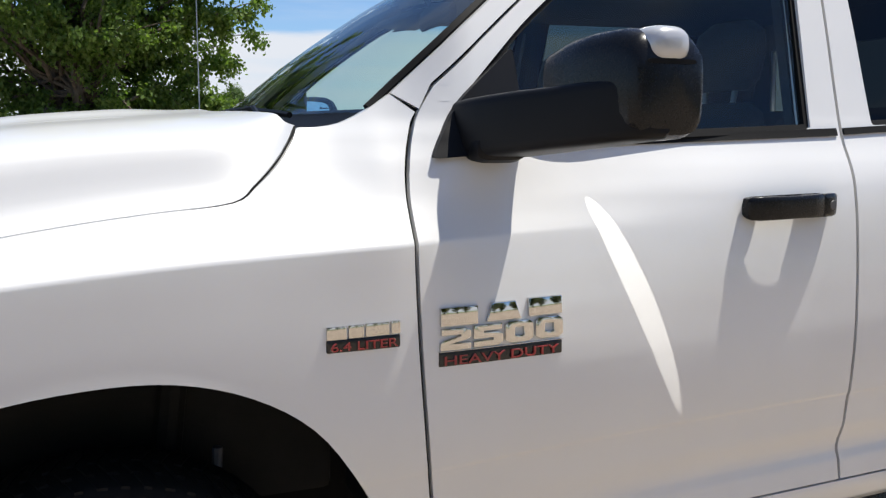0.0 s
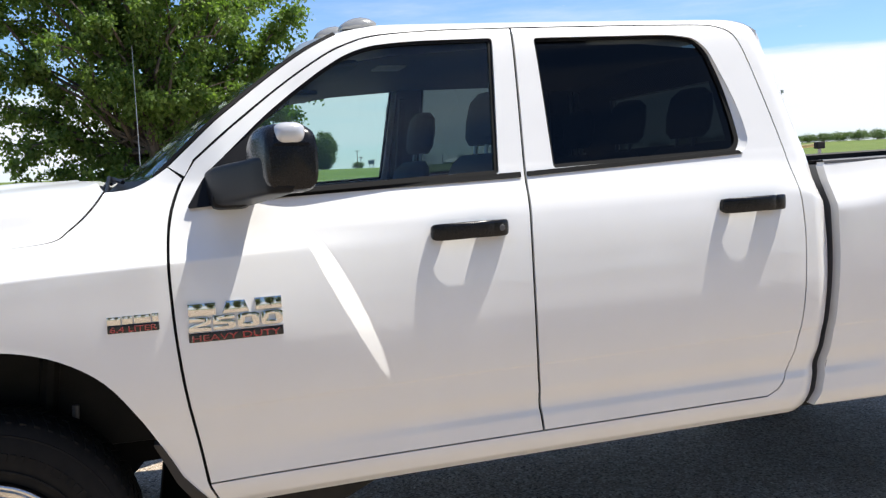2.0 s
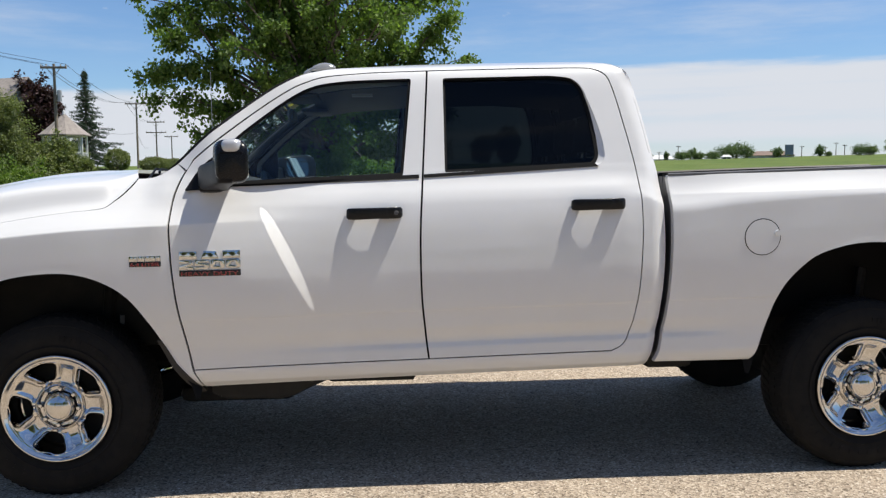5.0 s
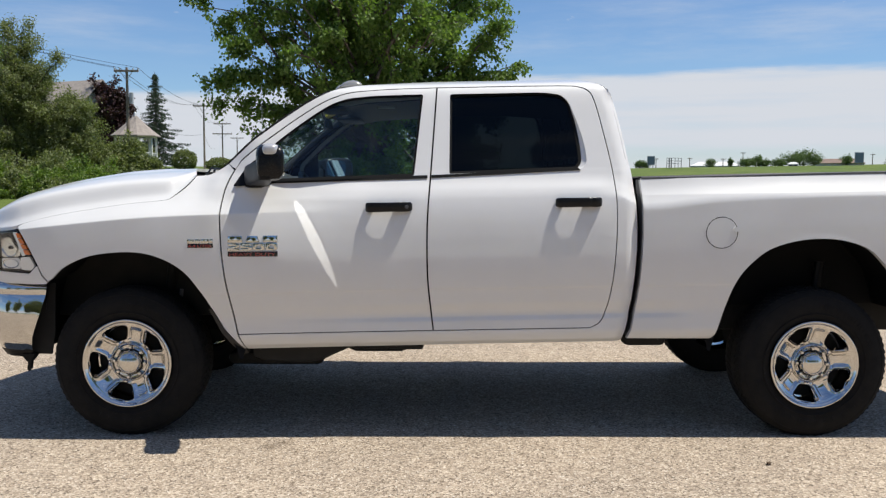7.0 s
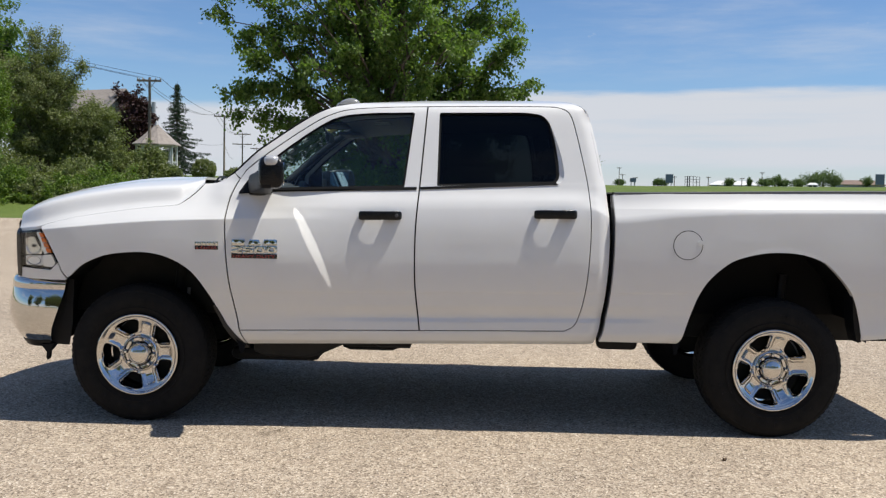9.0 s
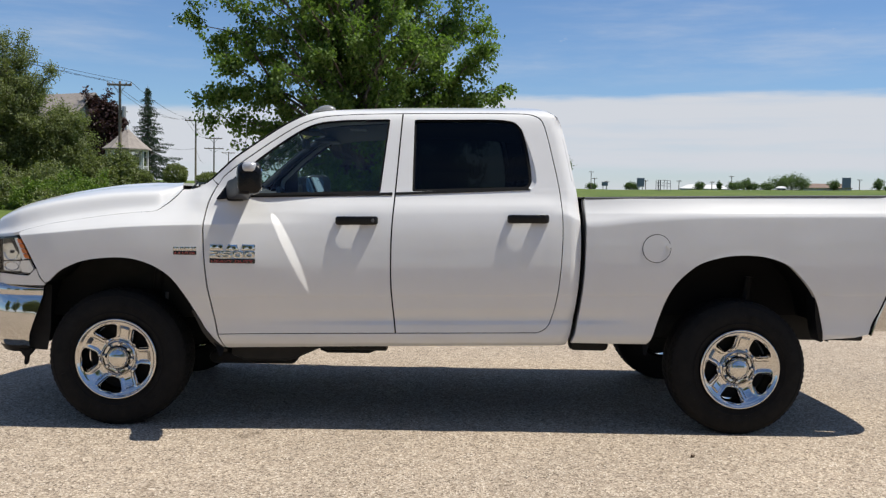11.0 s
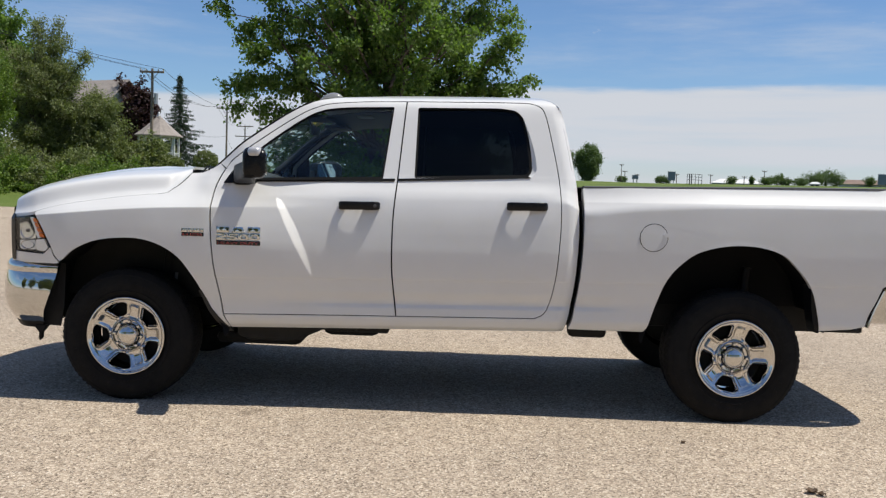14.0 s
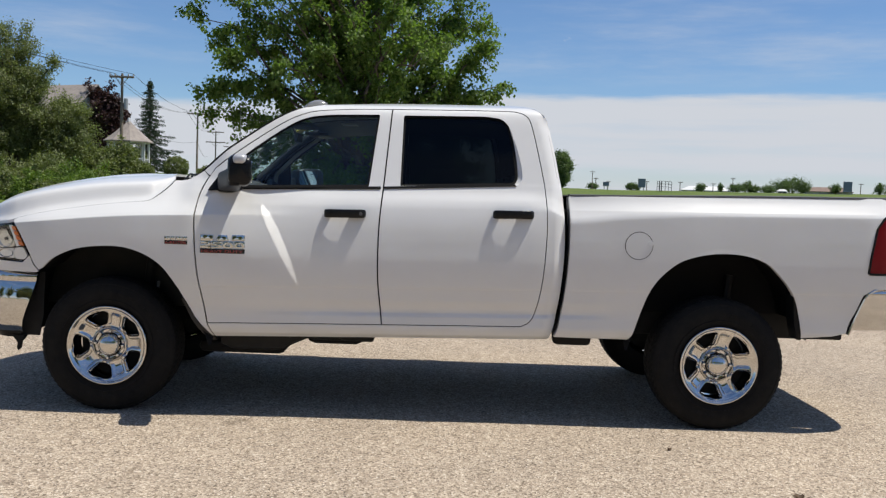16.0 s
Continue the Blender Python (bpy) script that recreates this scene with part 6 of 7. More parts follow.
def tree(name, at, height, crown, radii, limbs, leaf_mat, leaf_size, seed, label, trunk_r=0.2, per=9, twigs=16, spread=0.16, droop=0.2, stems=1, sag=0.0, group="", low=0.22, sprays=(), tumble=0.75, wide=0.62):
    """A broad-leaved tree: trunk, limbs that bend out to the crown, and leaves along their outer parts."""
    rng = np.random.default_rng(seed)
    base = Vector((*at, land(*at) if len(at) == 2 else 0))
    t = thing(name, label, "tree", group)
    t.location = base
    cc, rr = Vector(crown), Vector(radii)
    wood, clusters = bmesh.new(), []
    stem_tops = []
    for s in range(stems):
        a = 2 * math.pi * s / max(1, stems) + seed
        lean = Vector((math.cos(a), math.sin(a), 0)) * (0.0 if stems == 1 else rr.x * 0.30)
        top = Vector((cc.x, cc.y, height * 0.86)) + lean
        start = lean * 0.12
        p = [start + (top - start) * k / 8 + Vector(rng.normal(0, 0.05, 3)) * (k > 0) * height * 0.12 for k in range(9)]
        p[0].z = -0.1
        r0 = trunk_r / math.sqrt(stems) * 1.15
        tube(wood, p, [r0 * (1.25 if k == 0 else (1 - k / 8.6)) for k in range(9)], 8, False)
        stem_tops.append(p)
    balls = [*in_ball(rng, limbs), *sprays]
    for k, b in enumerate(balls):
        spray = k >= limbs
        end = Vector((cc.x + b[0] * rr.x, cc.y + b[1] * rr.y, cc.z + b[2] * rr.z))
        lump = 0.86 + 0.28 * noise.noise(Vector((b[0] * 1.7 + seed, b[1] * 1.7, b[2] * 1.7)))
        end = cc + (end - cc) * (1.0 if spray else lump)
        out = math.hypot(b[0], b[1])
        end.z -= 0 if spray else sag * out ** 2
        p = stem_tops[k % stems]
        h = max(low, min(0.92, (end.z / height) * 0.72 - 0.10 * out))
        f = h * 8
        i = min(7, int(f))
        root = p[i].lerp(p[i + 1], f - i)
        mid = root.lerp(end, 0.5) + Vector((0, 0, 0.10 * (end - root).length)) + Vector(rng.normal(0, 0.10, 3)) * (end - root).length * 0.6
        path = [root.lerp(mid, q / 3 * 1.0) if q < 3 else mid.lerp(end, (q - 3) / 3) for q in range(7)]
        path = [path[0]] + [v + Vector(rng.normal(0, 0.035, 3)) * (end - root).length for v in path[1:]]
        r0 = max(0.012, trunk_r * 0.26 * (1 - h * 0.6))
        tube(wood, path, [max(0.006, r0 * (1 - q / 6.6)) for q in range(7)], 5, False)
        for j in range(twigs * 2 if spray else twigs):
            q = rng.uniform(2.2 if spray else 1.8, 6.0)
            i = min(5, int(q))
            node = path[i].lerp(path[i + 1], q - i)
            ext = Vector(rng.normal(0, 1, 3)).normalized() * rng.uniform(0.10, 0.60) * min(1.0, rr.x * 0.20)
            ext.z -= 0.12
            tip = node + ext
            if rng.uniform() < 0.3:
                tube(wood, [node, node + ext * 0.5 + Vector((0, 0, 0.03)), tip], [0.008, 0.006, 0.003], 3, False)
            clusters.append(tip)
            clusters.append(node + ext * 0.5)
    part("trunk", wood, BARK, t, smooth=True)
    tagged(leaves("crown", clusters, per, spread, leaf_size, leaf_mat, t, seed, droop, wide, tumble), kind="stuff")
    return t


def shrub(name, at, size, leaf_mat, leaf_size, seed, label, n=260, per=14, group="shrubs along the lot", category="shrub", round_=False):
    rng = np.random.default_rng(seed)
    t = thing(name, label, category, group)
    t.location = (*at, land(*at))
    b = in_ball(rng, n, 0.75 if round_ else 0.45)
    b[:, 2] = np.abs(b[:, 2]) if not round_ else (b[:, 2] + 1) / 2
    pts = b * np.array(size)
    if not round_:
        for i in range(n):
            q = Vector(b[i] * 2.2) + Vector((seed * 1.7, 0, 0))
            pts[i] *= 0.78 + 0.5 * noise.noise(q)
    bm = bmesh.new()
    for k in range(9):
        e = Vector(pts[k]) * 0.9
        tube(bm, [(e.x * 0.1, e.y * 0.1, -0.05), (e.x * 0.5, e.y * 0.5, e.z * 0.6), tuple(e)], [0.03, 0.02, 0.006], 5, False)
    part("stems", bm, BARK, t)
    tagged(leaves("foliage", pts.tolist(), per, min(size) * (0.05 if round_ else 0.09), leaf_size, leaf_mat, t, seed, 0.0), kind="stuff")
    return t


# the maple behind the truck
SPRAY = [(-4.45, 0.0, 4.33), (-4.2, 0.2, 4.5), (-4.24, 0.4, 3.65), (-3.95, 0.2, 3.8), (-3.85, -0.3, 5.3), (-4.6, 0.2, 6.5), (-4.95, 0.2, 7.3), (-5.2, -0.5, 8.2), (-5.4, 0.3, 9.2), (-3.4, 0.3, 2.6), (-3.0, -0.5, 2.2), (-4.4, 0.6, 5.9),
         (3.75, 0.0, 4.8), (3.6, -0.8, 5.8), (3.3, 0.8, 3.7), (3.4, 0.8, 6.6), (2.7, -0.4, 2.9), (4.1, 0.0, 4.8), (4.2, 0.4, 3.9), (4.1, -0.4, 5.6), (3.75, 0.4, 3.2), (3.2, -0.8, 2.1),
         (3.6, 0.8, 2.4), (3.3, 0.0, 1.4), (2.8, 1.2, 1.8), (3.3, 0.3, 7.4), (3.2, -0.6, 8.6)]
SPRAY += [(-2.3 + 0.42 * k, 1.9 * math.sin(k * 2.3), 1.9 - 0.36 * (k % 3)) for k in range(13)]
CROWN, REACH = (-0.10, 0.1, 7.2), (4.05, 4.0, 5.6)
tree("maple_tree", (-0.12, 19.6), 12.4, CROWN, REACH, 96, LEAF, 0.108, 5, "broad green maple tree in full leaf behind the truck",
     0.25, per=24, twigs=15, spread=0.098, droop=0.5, stems=3, sag=0.7, tumble=0.5, wide=0.72,
     sprays=[tuple((p[k] - CROWN[k]) / REACH[k] for k in range(3)) for p in SPRAY])


def at_bearing(deg, depth, eye=(1.92, -5.2)):
    return (eye[0] + (depth - eye[1]) * math.tan(radians(deg)), depth)


# trees and shrubs at the lot's far edge
tree("willow_tree", at_bearing(-25.5, 50), 10.4, (0, 0, 5.4), (3.9, 3.4, 5.2), 120, LEAF_DARK, 0.13, 11, "grey-green willow tree with dark limbs", 0.30, per=17, twigs=22, spread=0.20, stems=3, group="trees at the lot edge")
tree("willow_tree", at_bearing(-22.4, 51), 6.2, (0, 0, 3.2), (2.2, 2.2, 3.1), 70, LEAF_DARK, 0.13, 17, "grey-green willow tree with dark limbs", 0.18, per=17, twigs=18, spread=0.20, group="trees at the lot edge")
tree("ash_tree", at_bearing(-28.9, 44), 9.0, (0, 0, 5.2), (2.8, 2.8, 4.6), 75, LEAF_LIME, 0.13, 19, "bright green young ash tree", 0.20, per=17, twigs=18, spread=0.18, group="trees at the lot edge")
tree("ash_tree", at_bearing(-28.8, 62), 15.6, (0, 0, 9.2), (4.8, 4.2, 6.8), 110, LEAF, 0.28, 23, "tall green ash tree", 0.3, per=8, twigs=18, spread=0.22, group="trees at the lot edge")
tree("purple_maple_tree", at_bearing(-20.5, 82), 9.6, (0, 0, 5.6), (3.3, 3.0, 4.4), 75, LEAF_PURPLE, 0.30, 29, "dark purple-leaved maple tree", 0.28, per=9, twigs=16, spread=0.25)
round_at = at_bearing(8.28, 248)
tree("round_tree", round_at, 11.3, (0, 0, 5.7), (4.2, 4.2, 5.5), 95, LEAF_FAR, 0.42, 31, "round-headed green tree in the field", 0.3, per=18, twigs=18, spread=0.60, low=0.05, group="trees in the field")
tree("round_tree", (round_at[0] - 6.8, 251), 8.6, (0, 0, 4.3), (3.8, 3.8, 4.2), 60, LEAF_FAR, 0.42, 33, "smaller green tree in the field", 0.25, per=18, twigs=16, spread=0.60, low=0.05, group="trees in the field")
rng = np.random.default_rng(4)
for k in range(13):
    deg = -31 + 10.6 * k / 12
    w = rng.uniform(0.9, 2.2)
    shrub("shrub", at_bearing(deg, 39.5 + rng.uniform(-1.5, 2.5) + 0.15 * k), (w, w * 0.9, rng.uniform(0.9, 2.3)), LEAF_LIME if k % 3 else LEAF_DARK, 0.14, 40 + k, "loose green shrub at the edge of the lot", n=220, per=26)
for k, (deg, dep, w, h) in enumerate(((-21.3, 52, 1.9, 3.2), (-20.3, 53, 1.5, 2.8), (-19.5, 54, 1.3, 2.9), (-18.85, 55, 1.1, 2.1), (-18.1, 56, 1.0, 1.3), (-19.1, 66, 1.5, 3.1), (-18.5, 67, 1.4, 2.8), (-23.6, 47, 2.2, 2.4), (-26.6, 47, 2.4, 2.2), (-28.2, 55, 2.6, 4.2), (-30.2, 54, 2.6, 4.4), (-31.8, 52, 2.6, 4.0), (-26.2, 58, 2.6, 3.6), (-24.4, 57, 2.2, 3.4))):
    shrub("shrub", at_bearing(deg, dep), (w, w, h), LEAF_DARK, 0.16, 70 + k, "tall dark green shrub", n=240, per=26)
shrub("clipped_bush", at_bearing(-16.15, 64), (0.95, 0.95, 1.7), LEAF_DARK, 0.12, 90, "clipped round green bush", n=420, per=14, round_=True, category="bush")
shrub("clipped_bush", at_bearing(-14.0, 70), (1.3, 1.1, 1.1), LEAF_DARK, 0.14, 91, "clipped round green bush", n=300, per=14, round_=True, category="bush")
shrub("clipped_bush", at_bearing(-12.9, 74), (1.2, 1.1, 1.0), LEAF_DARK, 0.14, 92, "clipped round green bush", n=300, per=14, round_=True, category="bush")


# spruce
def spruce(at, height, radius, seed, label):
    rng = np.random.default_rng(seed)
    t = thing("spruce_tree", label, "tree")
    t.location = (*at, land(*at))
    bm, cl = bmesh.new(), []
    tube(bm, [(0, 0, -0.1), (0.03, 0, height * 0.5), (0, 0, height)], [0.16, 0.10, 0.015], 7, False)
    z = 0.6
    while z < height - 0.1:
        r = radius * (1 - z / height) ** 1.15 * rng.uniform(0.58, 1.18) + 0.05
        k = int(5 + 4 * (1 - z / height))
        a0 = rng.uniform(0, 6.3)
        for j in range(k):
            a = a0 + 2 * math.pi * j / k + rng.normal(0, 0.15)
            L = r * rng.uniform(0.72, 1.08)
            tip = Vector((L * math.cos(a), L * math.sin(a), z - 0.22 * L))
            mid = Vector((L * 0.5 * math.cos(a), L * 0.5 * math.sin(a), z - 0.20 * L))
            tube(bm, [(0, 0, z), mid, tip], [0.03, 0.02, 0.006], 4, False)
            n = max(4, int(L * 8))
            for q in range(n):
                f = (q + 1) / n
                b = Vector((0, 0, z)).lerp(mid, f * 2) if f < 0.5 else mid.lerp(tip, f * 2 - 1)
                w = 0.22 * L * (1 - f) + 0.04
                cl.append(b + Vector((-math.sin(a), math.cos(a), 0)) * rng.uniform(-w, w) + Vector((0, 0, -0.05)))
        z += rng.uniform(0.34, 0.52) * (0.5 + 0.5 * (1 - z / height))
    part("trunk", bm, BARK, t)
    tagged(leaves("needles", cl, 17, 0.058, 0.15, LEAF_BLUE, t, seed, 0.5, 0.26), kind="stuff")


spruce(at_bearing(-17.78, 70), 8.35, 3.9, 3, "tall ragged dark green spruce tree")


# house with gables behind the willows
def house(at, turn):
    t = thing("house", "white two-storey house with steep faded brown shingle roofs", "house")
    t.location = (*at, land(*at))
    t.rotation_euler = (0, 0, radians(turn))
    w, d, h, r = 4.0, 5.0, 5.0, 3.6
    bm = bmesh.new()
    prof = [(-w, -0.3), (w, -0.3), (w, h), (0, h + r), (-w, h)]
    a = [bm.verts.new((x, -d, z)) for x, z in prof]
    b = [bm.verts.new((x, d, z)) for x, z in prof]
    bm.faces.new(a)
    bm.faces.new(b)
    for i in range(5):
        bm.faces.new((a[i], a[(i + 1) % 5], b[(i + 1) % 5], b[i]))
    wall = part("wall", bm, SIDING, t, smooth=False)
    for k in range(26):
        z = 0.1 + k * 0.21
        part("siding_board", box(bmesh.new(), (-w - 0.02, -d - 0.03, z), (w + 0.02, -d - 0.002, z + 0.19), 0.006, 1), SIDING, wall, smooth=False)
    for sx in (-1, 1):
        bm = bmesh.new()
        lo = Vector((sx * (w + 0.45), 0, h - 0.40))
        hi = Vector((0, 0, h + r + 0.02))
        rows = [[(p.x, y, p.z) for y in (-d - 0.45, d + 0.45)] for p in [lo.lerp(hi, k / 10) for k in range(11)]]
        grid(bm, rows)
        thicken(bm, 0.12, (0, 0, 1))
        part("roof_slope", bm, SHINGLE, t, smooth=False)
    for x, z, ww, hh in ((0, h + 0.6, 0.42, 0.75), (-1.8, 3.2, 0.45, 0.8), (1.8, 3.2, 0.45, 0.8), (-1.8, 0.9, 0.45, 0.8), (1.8, 0.9, 0.45, 0.8)):
        win = part("window", box(bmesh.new(), (x - ww - 0.1, -d - 0.09, z - 0.1), (x + ww + 0.1, -d - 0.02, z + 2 * hh + 0.1), 0.01), SIDING, t, smooth=False)
        for dz in (0, hh):
            part("pane", box(bmesh.new(), (x - ww, -d - 0.10, z + dz + 0.03), (x + ww, -d - 0.085, z + dz + hh - 0.03), 0.0), PANE, win, smooth=False)
    # cross gable over the entrance side
    bm = bmesh.new()
    prof = [(-2.2, -0.3), (2.2, -0.3), (2.2, 4.9), (0, 7.6), (-2.2, 4.9)]
    a = [bm.verts.new((w + 1.6, y + 1.0, z)) for y, z in prof]
    b = [bm.verts.new((0, y + 1.0, z)) for y, z in prof]
    bm.faces.new(a)
    for i in range(5):
        bm.faces.new((a[i], a[(i + 1) % 5], b[(i + 1) % 5], b[i]))
    part("side_wing", bm, SIDING, t, smooth=False)
    for sy in (-1, 1):
        bm = bmesh.new()
        grid(bm, [[(x, 1.0 + sy * yy, zz) for x in (-0.5, w + 1.95)] for yy, zz in ((2.6, 4.45), (0.0, 7.68))])
        thicken(bm, 0.12, (0, 0, 1))
        part("wing_roof", bm, SHINGLE, t, smooth=False)


house(at_bearing(-23.0, 84), 65)


# gazebo
def gazebo(at):
    t = thing("gazebo", "octagonal white gazebo with a pale shingle roof", "gazebo")
    t.location = (*at, land(*at) + 0.1)
    r = 1.42
    corner = [(math.cos(math.pi / 8 + k * math.pi / 4), math.sin(math.pi / 8 + k * math.pi / 4)) for k in range(8)]
    bm = bmesh.new()
    lathe(bm, [(0.0, 0.0), (r + 0.15, 0.0), (r + 0.15, 0.35), (0.0, 0.35)], 8)
    for v in bm.verts:
        v.co = Vector((v.co.x, v.co.z, v.co.y))
    part("deck", bm, SIDING, t, smooth=False)
    for c, s in corner:
        part("post", box(bmesh.new(), (c * r - 0.07, s * r - 0.07, 0.35), (c * r + 0.07, s * r + 0.07, 2.65), 0.015), SIDING, t, smooth=False)
    for k in range(8):
        (c0, s0), (c1, s1) = corner[k], corner[(k + 1) % 8]
        for z in (0.75, 1.25, 2.42):
            bm = bmesh.new()
            tube(bm, [(c0 * r, s0 * r, z), (c1 * r, s1 * r, z)], 0.06 if z > 2 else 0.045, 4)
            part("rail", bm, SIDING, t, smooth=False)
        for q in range(1, 5):
            f = q / 5
            x, y = (c0 + (c1 - c0) * f) * r, (s0 + (s1 - s0) * f) * r
            bm = bmesh.new()
            tube(bm, [(x, y, 0.75), (x, y, 1.25)], 0.025, 4)
            part("baluster", bm, SIDING, t, smooth=False)
    for k in range(8):
        (c0, s0), (c1, s1) = corner[k], corner[(k + 1) % 8]
        bm = bmesh.new()
        rows = []
        for q in range(7):
            f = 1 - q / 6
            rr = (r + 0.32) * f + 0.02
            z = 2.45 + 1.55 * (1 - f) ** 1.12
            rows.append([(c0 * rr, s0 * rr, z), (c1 * rr, s1 * rr, z)])
        grid(bm, rows)
        thicken(bm, 0.07, (0, 0, 1))
        part("roof_panel", bm, SHINGLE, t, smooth=False)
    bm = bmesh.new()
    lathe(bm, [(0.0, 4.30), (0.07, 4.24), (0.10, 4.14), (0.14, 4.02), (0.17, 3.96)], 10)
    for v in bm.verts:
        v.co = Vector((v.co.x, v.co.z, v.co.y))
    part("finial", bm, STEEL, t)


gazebo(at_bearing(-18.98, 60))


# utility poles and their wires
def pole(at, top, arms, label="weathered wooden utility pole with crossarm"):
    t = thing("utility_pole", label, "utility pole", "utility poles along the road")
    g = land(*at)
    t.location = (*at, g)
    h = top - g
    bm = bmesh.new()
    tube(bm, [(0, 0, -0.3), (0, 0, h * 0.5), (0, 0, h)], [0.125, 0.11, 0.085], 10)
    part("post", bm, POLEWOOD, t)
    ends = []
    for z, w in arms:
        part("crossarm", box(bmesh.new(), (-w, -0.16, h - z - 0.07), (w, -0.02, h - z + 0.07), 0.01), POLEWOOD, t, smooth=False)
        for s in (-1, 1):
            bm = bmesh.new()
            tube(bm, [(s * w * 0.5, -0.09, h - z - 0.05), (0, -0.12, h - z - 0.65)], 0.025, 4)
            part("brace", bm, STEEL, t)
            for f in (0.95, 0.55):
                bm = bmesh.new()
                lathe(bm, [(0.0, 0.0), (0.045, 0.0), (0.055, 0.06), (0.03, 0.09), (0.05, 0.13), (0.0, 0.16)], 8)
                for v in bm.verts:
                    v.co = Vector((v.co.x + s * w * f, -0.09 + v.co.z, v.co.y + h - z + 0.07))
                part("insulator", bm, STEEL, t)
                ends.append(Vector((at[0] + s * w * f, at[1] - 0.09, top - z + 0.22)))
    return t, ends


p1 = at_bearing(-19.40, 57)
p2 = at_bearing(-14.92, 98)
p3 = at_bearing(-13.80, 132)
p4 = at_bearing(-12.9, 170)
t1, e1 = pole(p1, 9.10, [(0.25, 0.85)])
bm = bmesh.new()
tube(bm, [(0.32, -0.12, 9.10 - 2.5), (0.32, -0.12, 9.10 - 1.75)], 0.14, 10)
part("transformer", bm, STEEL, t1).location = (0, 0, -land(*p1))
t2, e2 = pole(p2, 9.95, [(0.15, 1.2)])
t3, e3 = pole(p3, 10.0, [(0.15, 1.3), (1.7, 1.5)])
t4, e4 = pole(p4, 9.6, [(0.2, 1.3)])
p0 = (-42.0, 50.0)
e0 = [Vector((p0[0], p0[1] + 0.4 * k, 14.5)) for k in range(4)]


def wires(pairs, sag):
    for a, b in pairs:
        t = bmesh.new()
        pts = []
        for k in range(13):
            f = k / 12
            p = a.lerp(b, f)
            p.z -= sag * 4 * f * (1 - f)
            pts.append(p)
        tube(t, pts, 0.016, 4, False)
        tagged(part("overhead_wire", t, WIRE), "thin dark overhead wire between the poles", "wire", "overhead wires")


wires(list(zip(e0[:3], e1[:3])), 0.5)
wires(list(zip(e1[:3], e2[:3])), 0.9)
wires([(e2[i], e3[i]) for i in (0, 1, 3)], 0.8)
wires([(e3[0] - Vector((0, 0, 4)), Vector((p2[0], p2[1], 6.6))), (Vector((p2[0], p2[1], 6.6)), Vector((p1[0], p1[1], 5.9)))], 0.7)

# far side of the field
def far_tree(deg, depth, w, h, seed):
    at = at_bearing(deg, depth)
    t = thing("far_tree", "distant rounded green tree at the field's edge", "tree", "distant trees")
    t.location = (*at, land(*at) - 0.15)
    r = np.random.default_rng(seed)
    b = in_ball(r, 190, 0.5)
    for i in range(len(b)):
        b[i] *= 0.8 + 0.75 * noise.noise(Vector(b[i] * 2.1) + Vector((seed, 0, 0)))
    pts = b * (w / 2, w / 2, h * 0.56) + (0, 0, h * 0.46)
    bm = bmesh.new()
    tube(bm, [(0, 0, -0.2), (0, 0, h * 0.6)], [0.22, 0.10], 6, False)
    part("trunk", bm, BARK, t)
    tagged(leaves("crown", pts.tolist(), 16, w * 0.045 + 0.08, w * 0.025 + 0.16, LEAF_FAR, t, seed, 0.1), kind="stuff")


for k, (deg, depth, w, h) in enumerate(((10.45, 252, 3.6, 1.6), (12.85, 254, 3.6, 1.8), (13.25, 252, 3.0, 1.6), (17.15, 250, 3.0, 2.2), (18.34, 252, 1.7, 2.4), (19.25, 250, 5, 2.1), (19.8, 252, 5, 2.8),
                                          (20.3, 250, 3.5, 1.8), (20.04, 253, 1.0, 3.2), (21.1, 248, 5, 1.9), (21.9, 250, 6.5, 3.6), (22.5, 252, 7.5, 4.6), (23.1, 250, 5, 3.4), (24.9, 256, 3.6, 2.6),
                                          (27.25, 250, 3.2, 3.2), (27.75, 250, 1.6, 1.2), (29.4, 250, 5, 3.1), (29.95, 250, 4.5, 2.8), (31.2, 250, 6.5, 4.6), (32.0, 252, 6, 4.0), (32.7, 250, 5, 3.8),
                                          (33.4, 251, 5.5, 4.4), (33.95, 250, 4, 3.6), (34.45, 250, 4.5, 4.1), (35.3, 252, 5, 2.3), (35.9, 250, 5, 2.7), (36.6, 252, 6, 2.3), (37.5, 250, 7, 2.8), (38.4, 252, 7, 2.6),
                                          (39.3, 250, 7, 3.1), (40.2, 252, 8, 2.8), (41.2, 250, 8, 3.2), (42.2, 252, 8, 3.0), (43.2, 250, 9, 3.5), (44.4, 252, 9, 3.2), (45.6, 250, 10, 3.4), (47.0, 252, 10, 3.2))):
    far_tree(deg, depth, w, h, 100 + k)


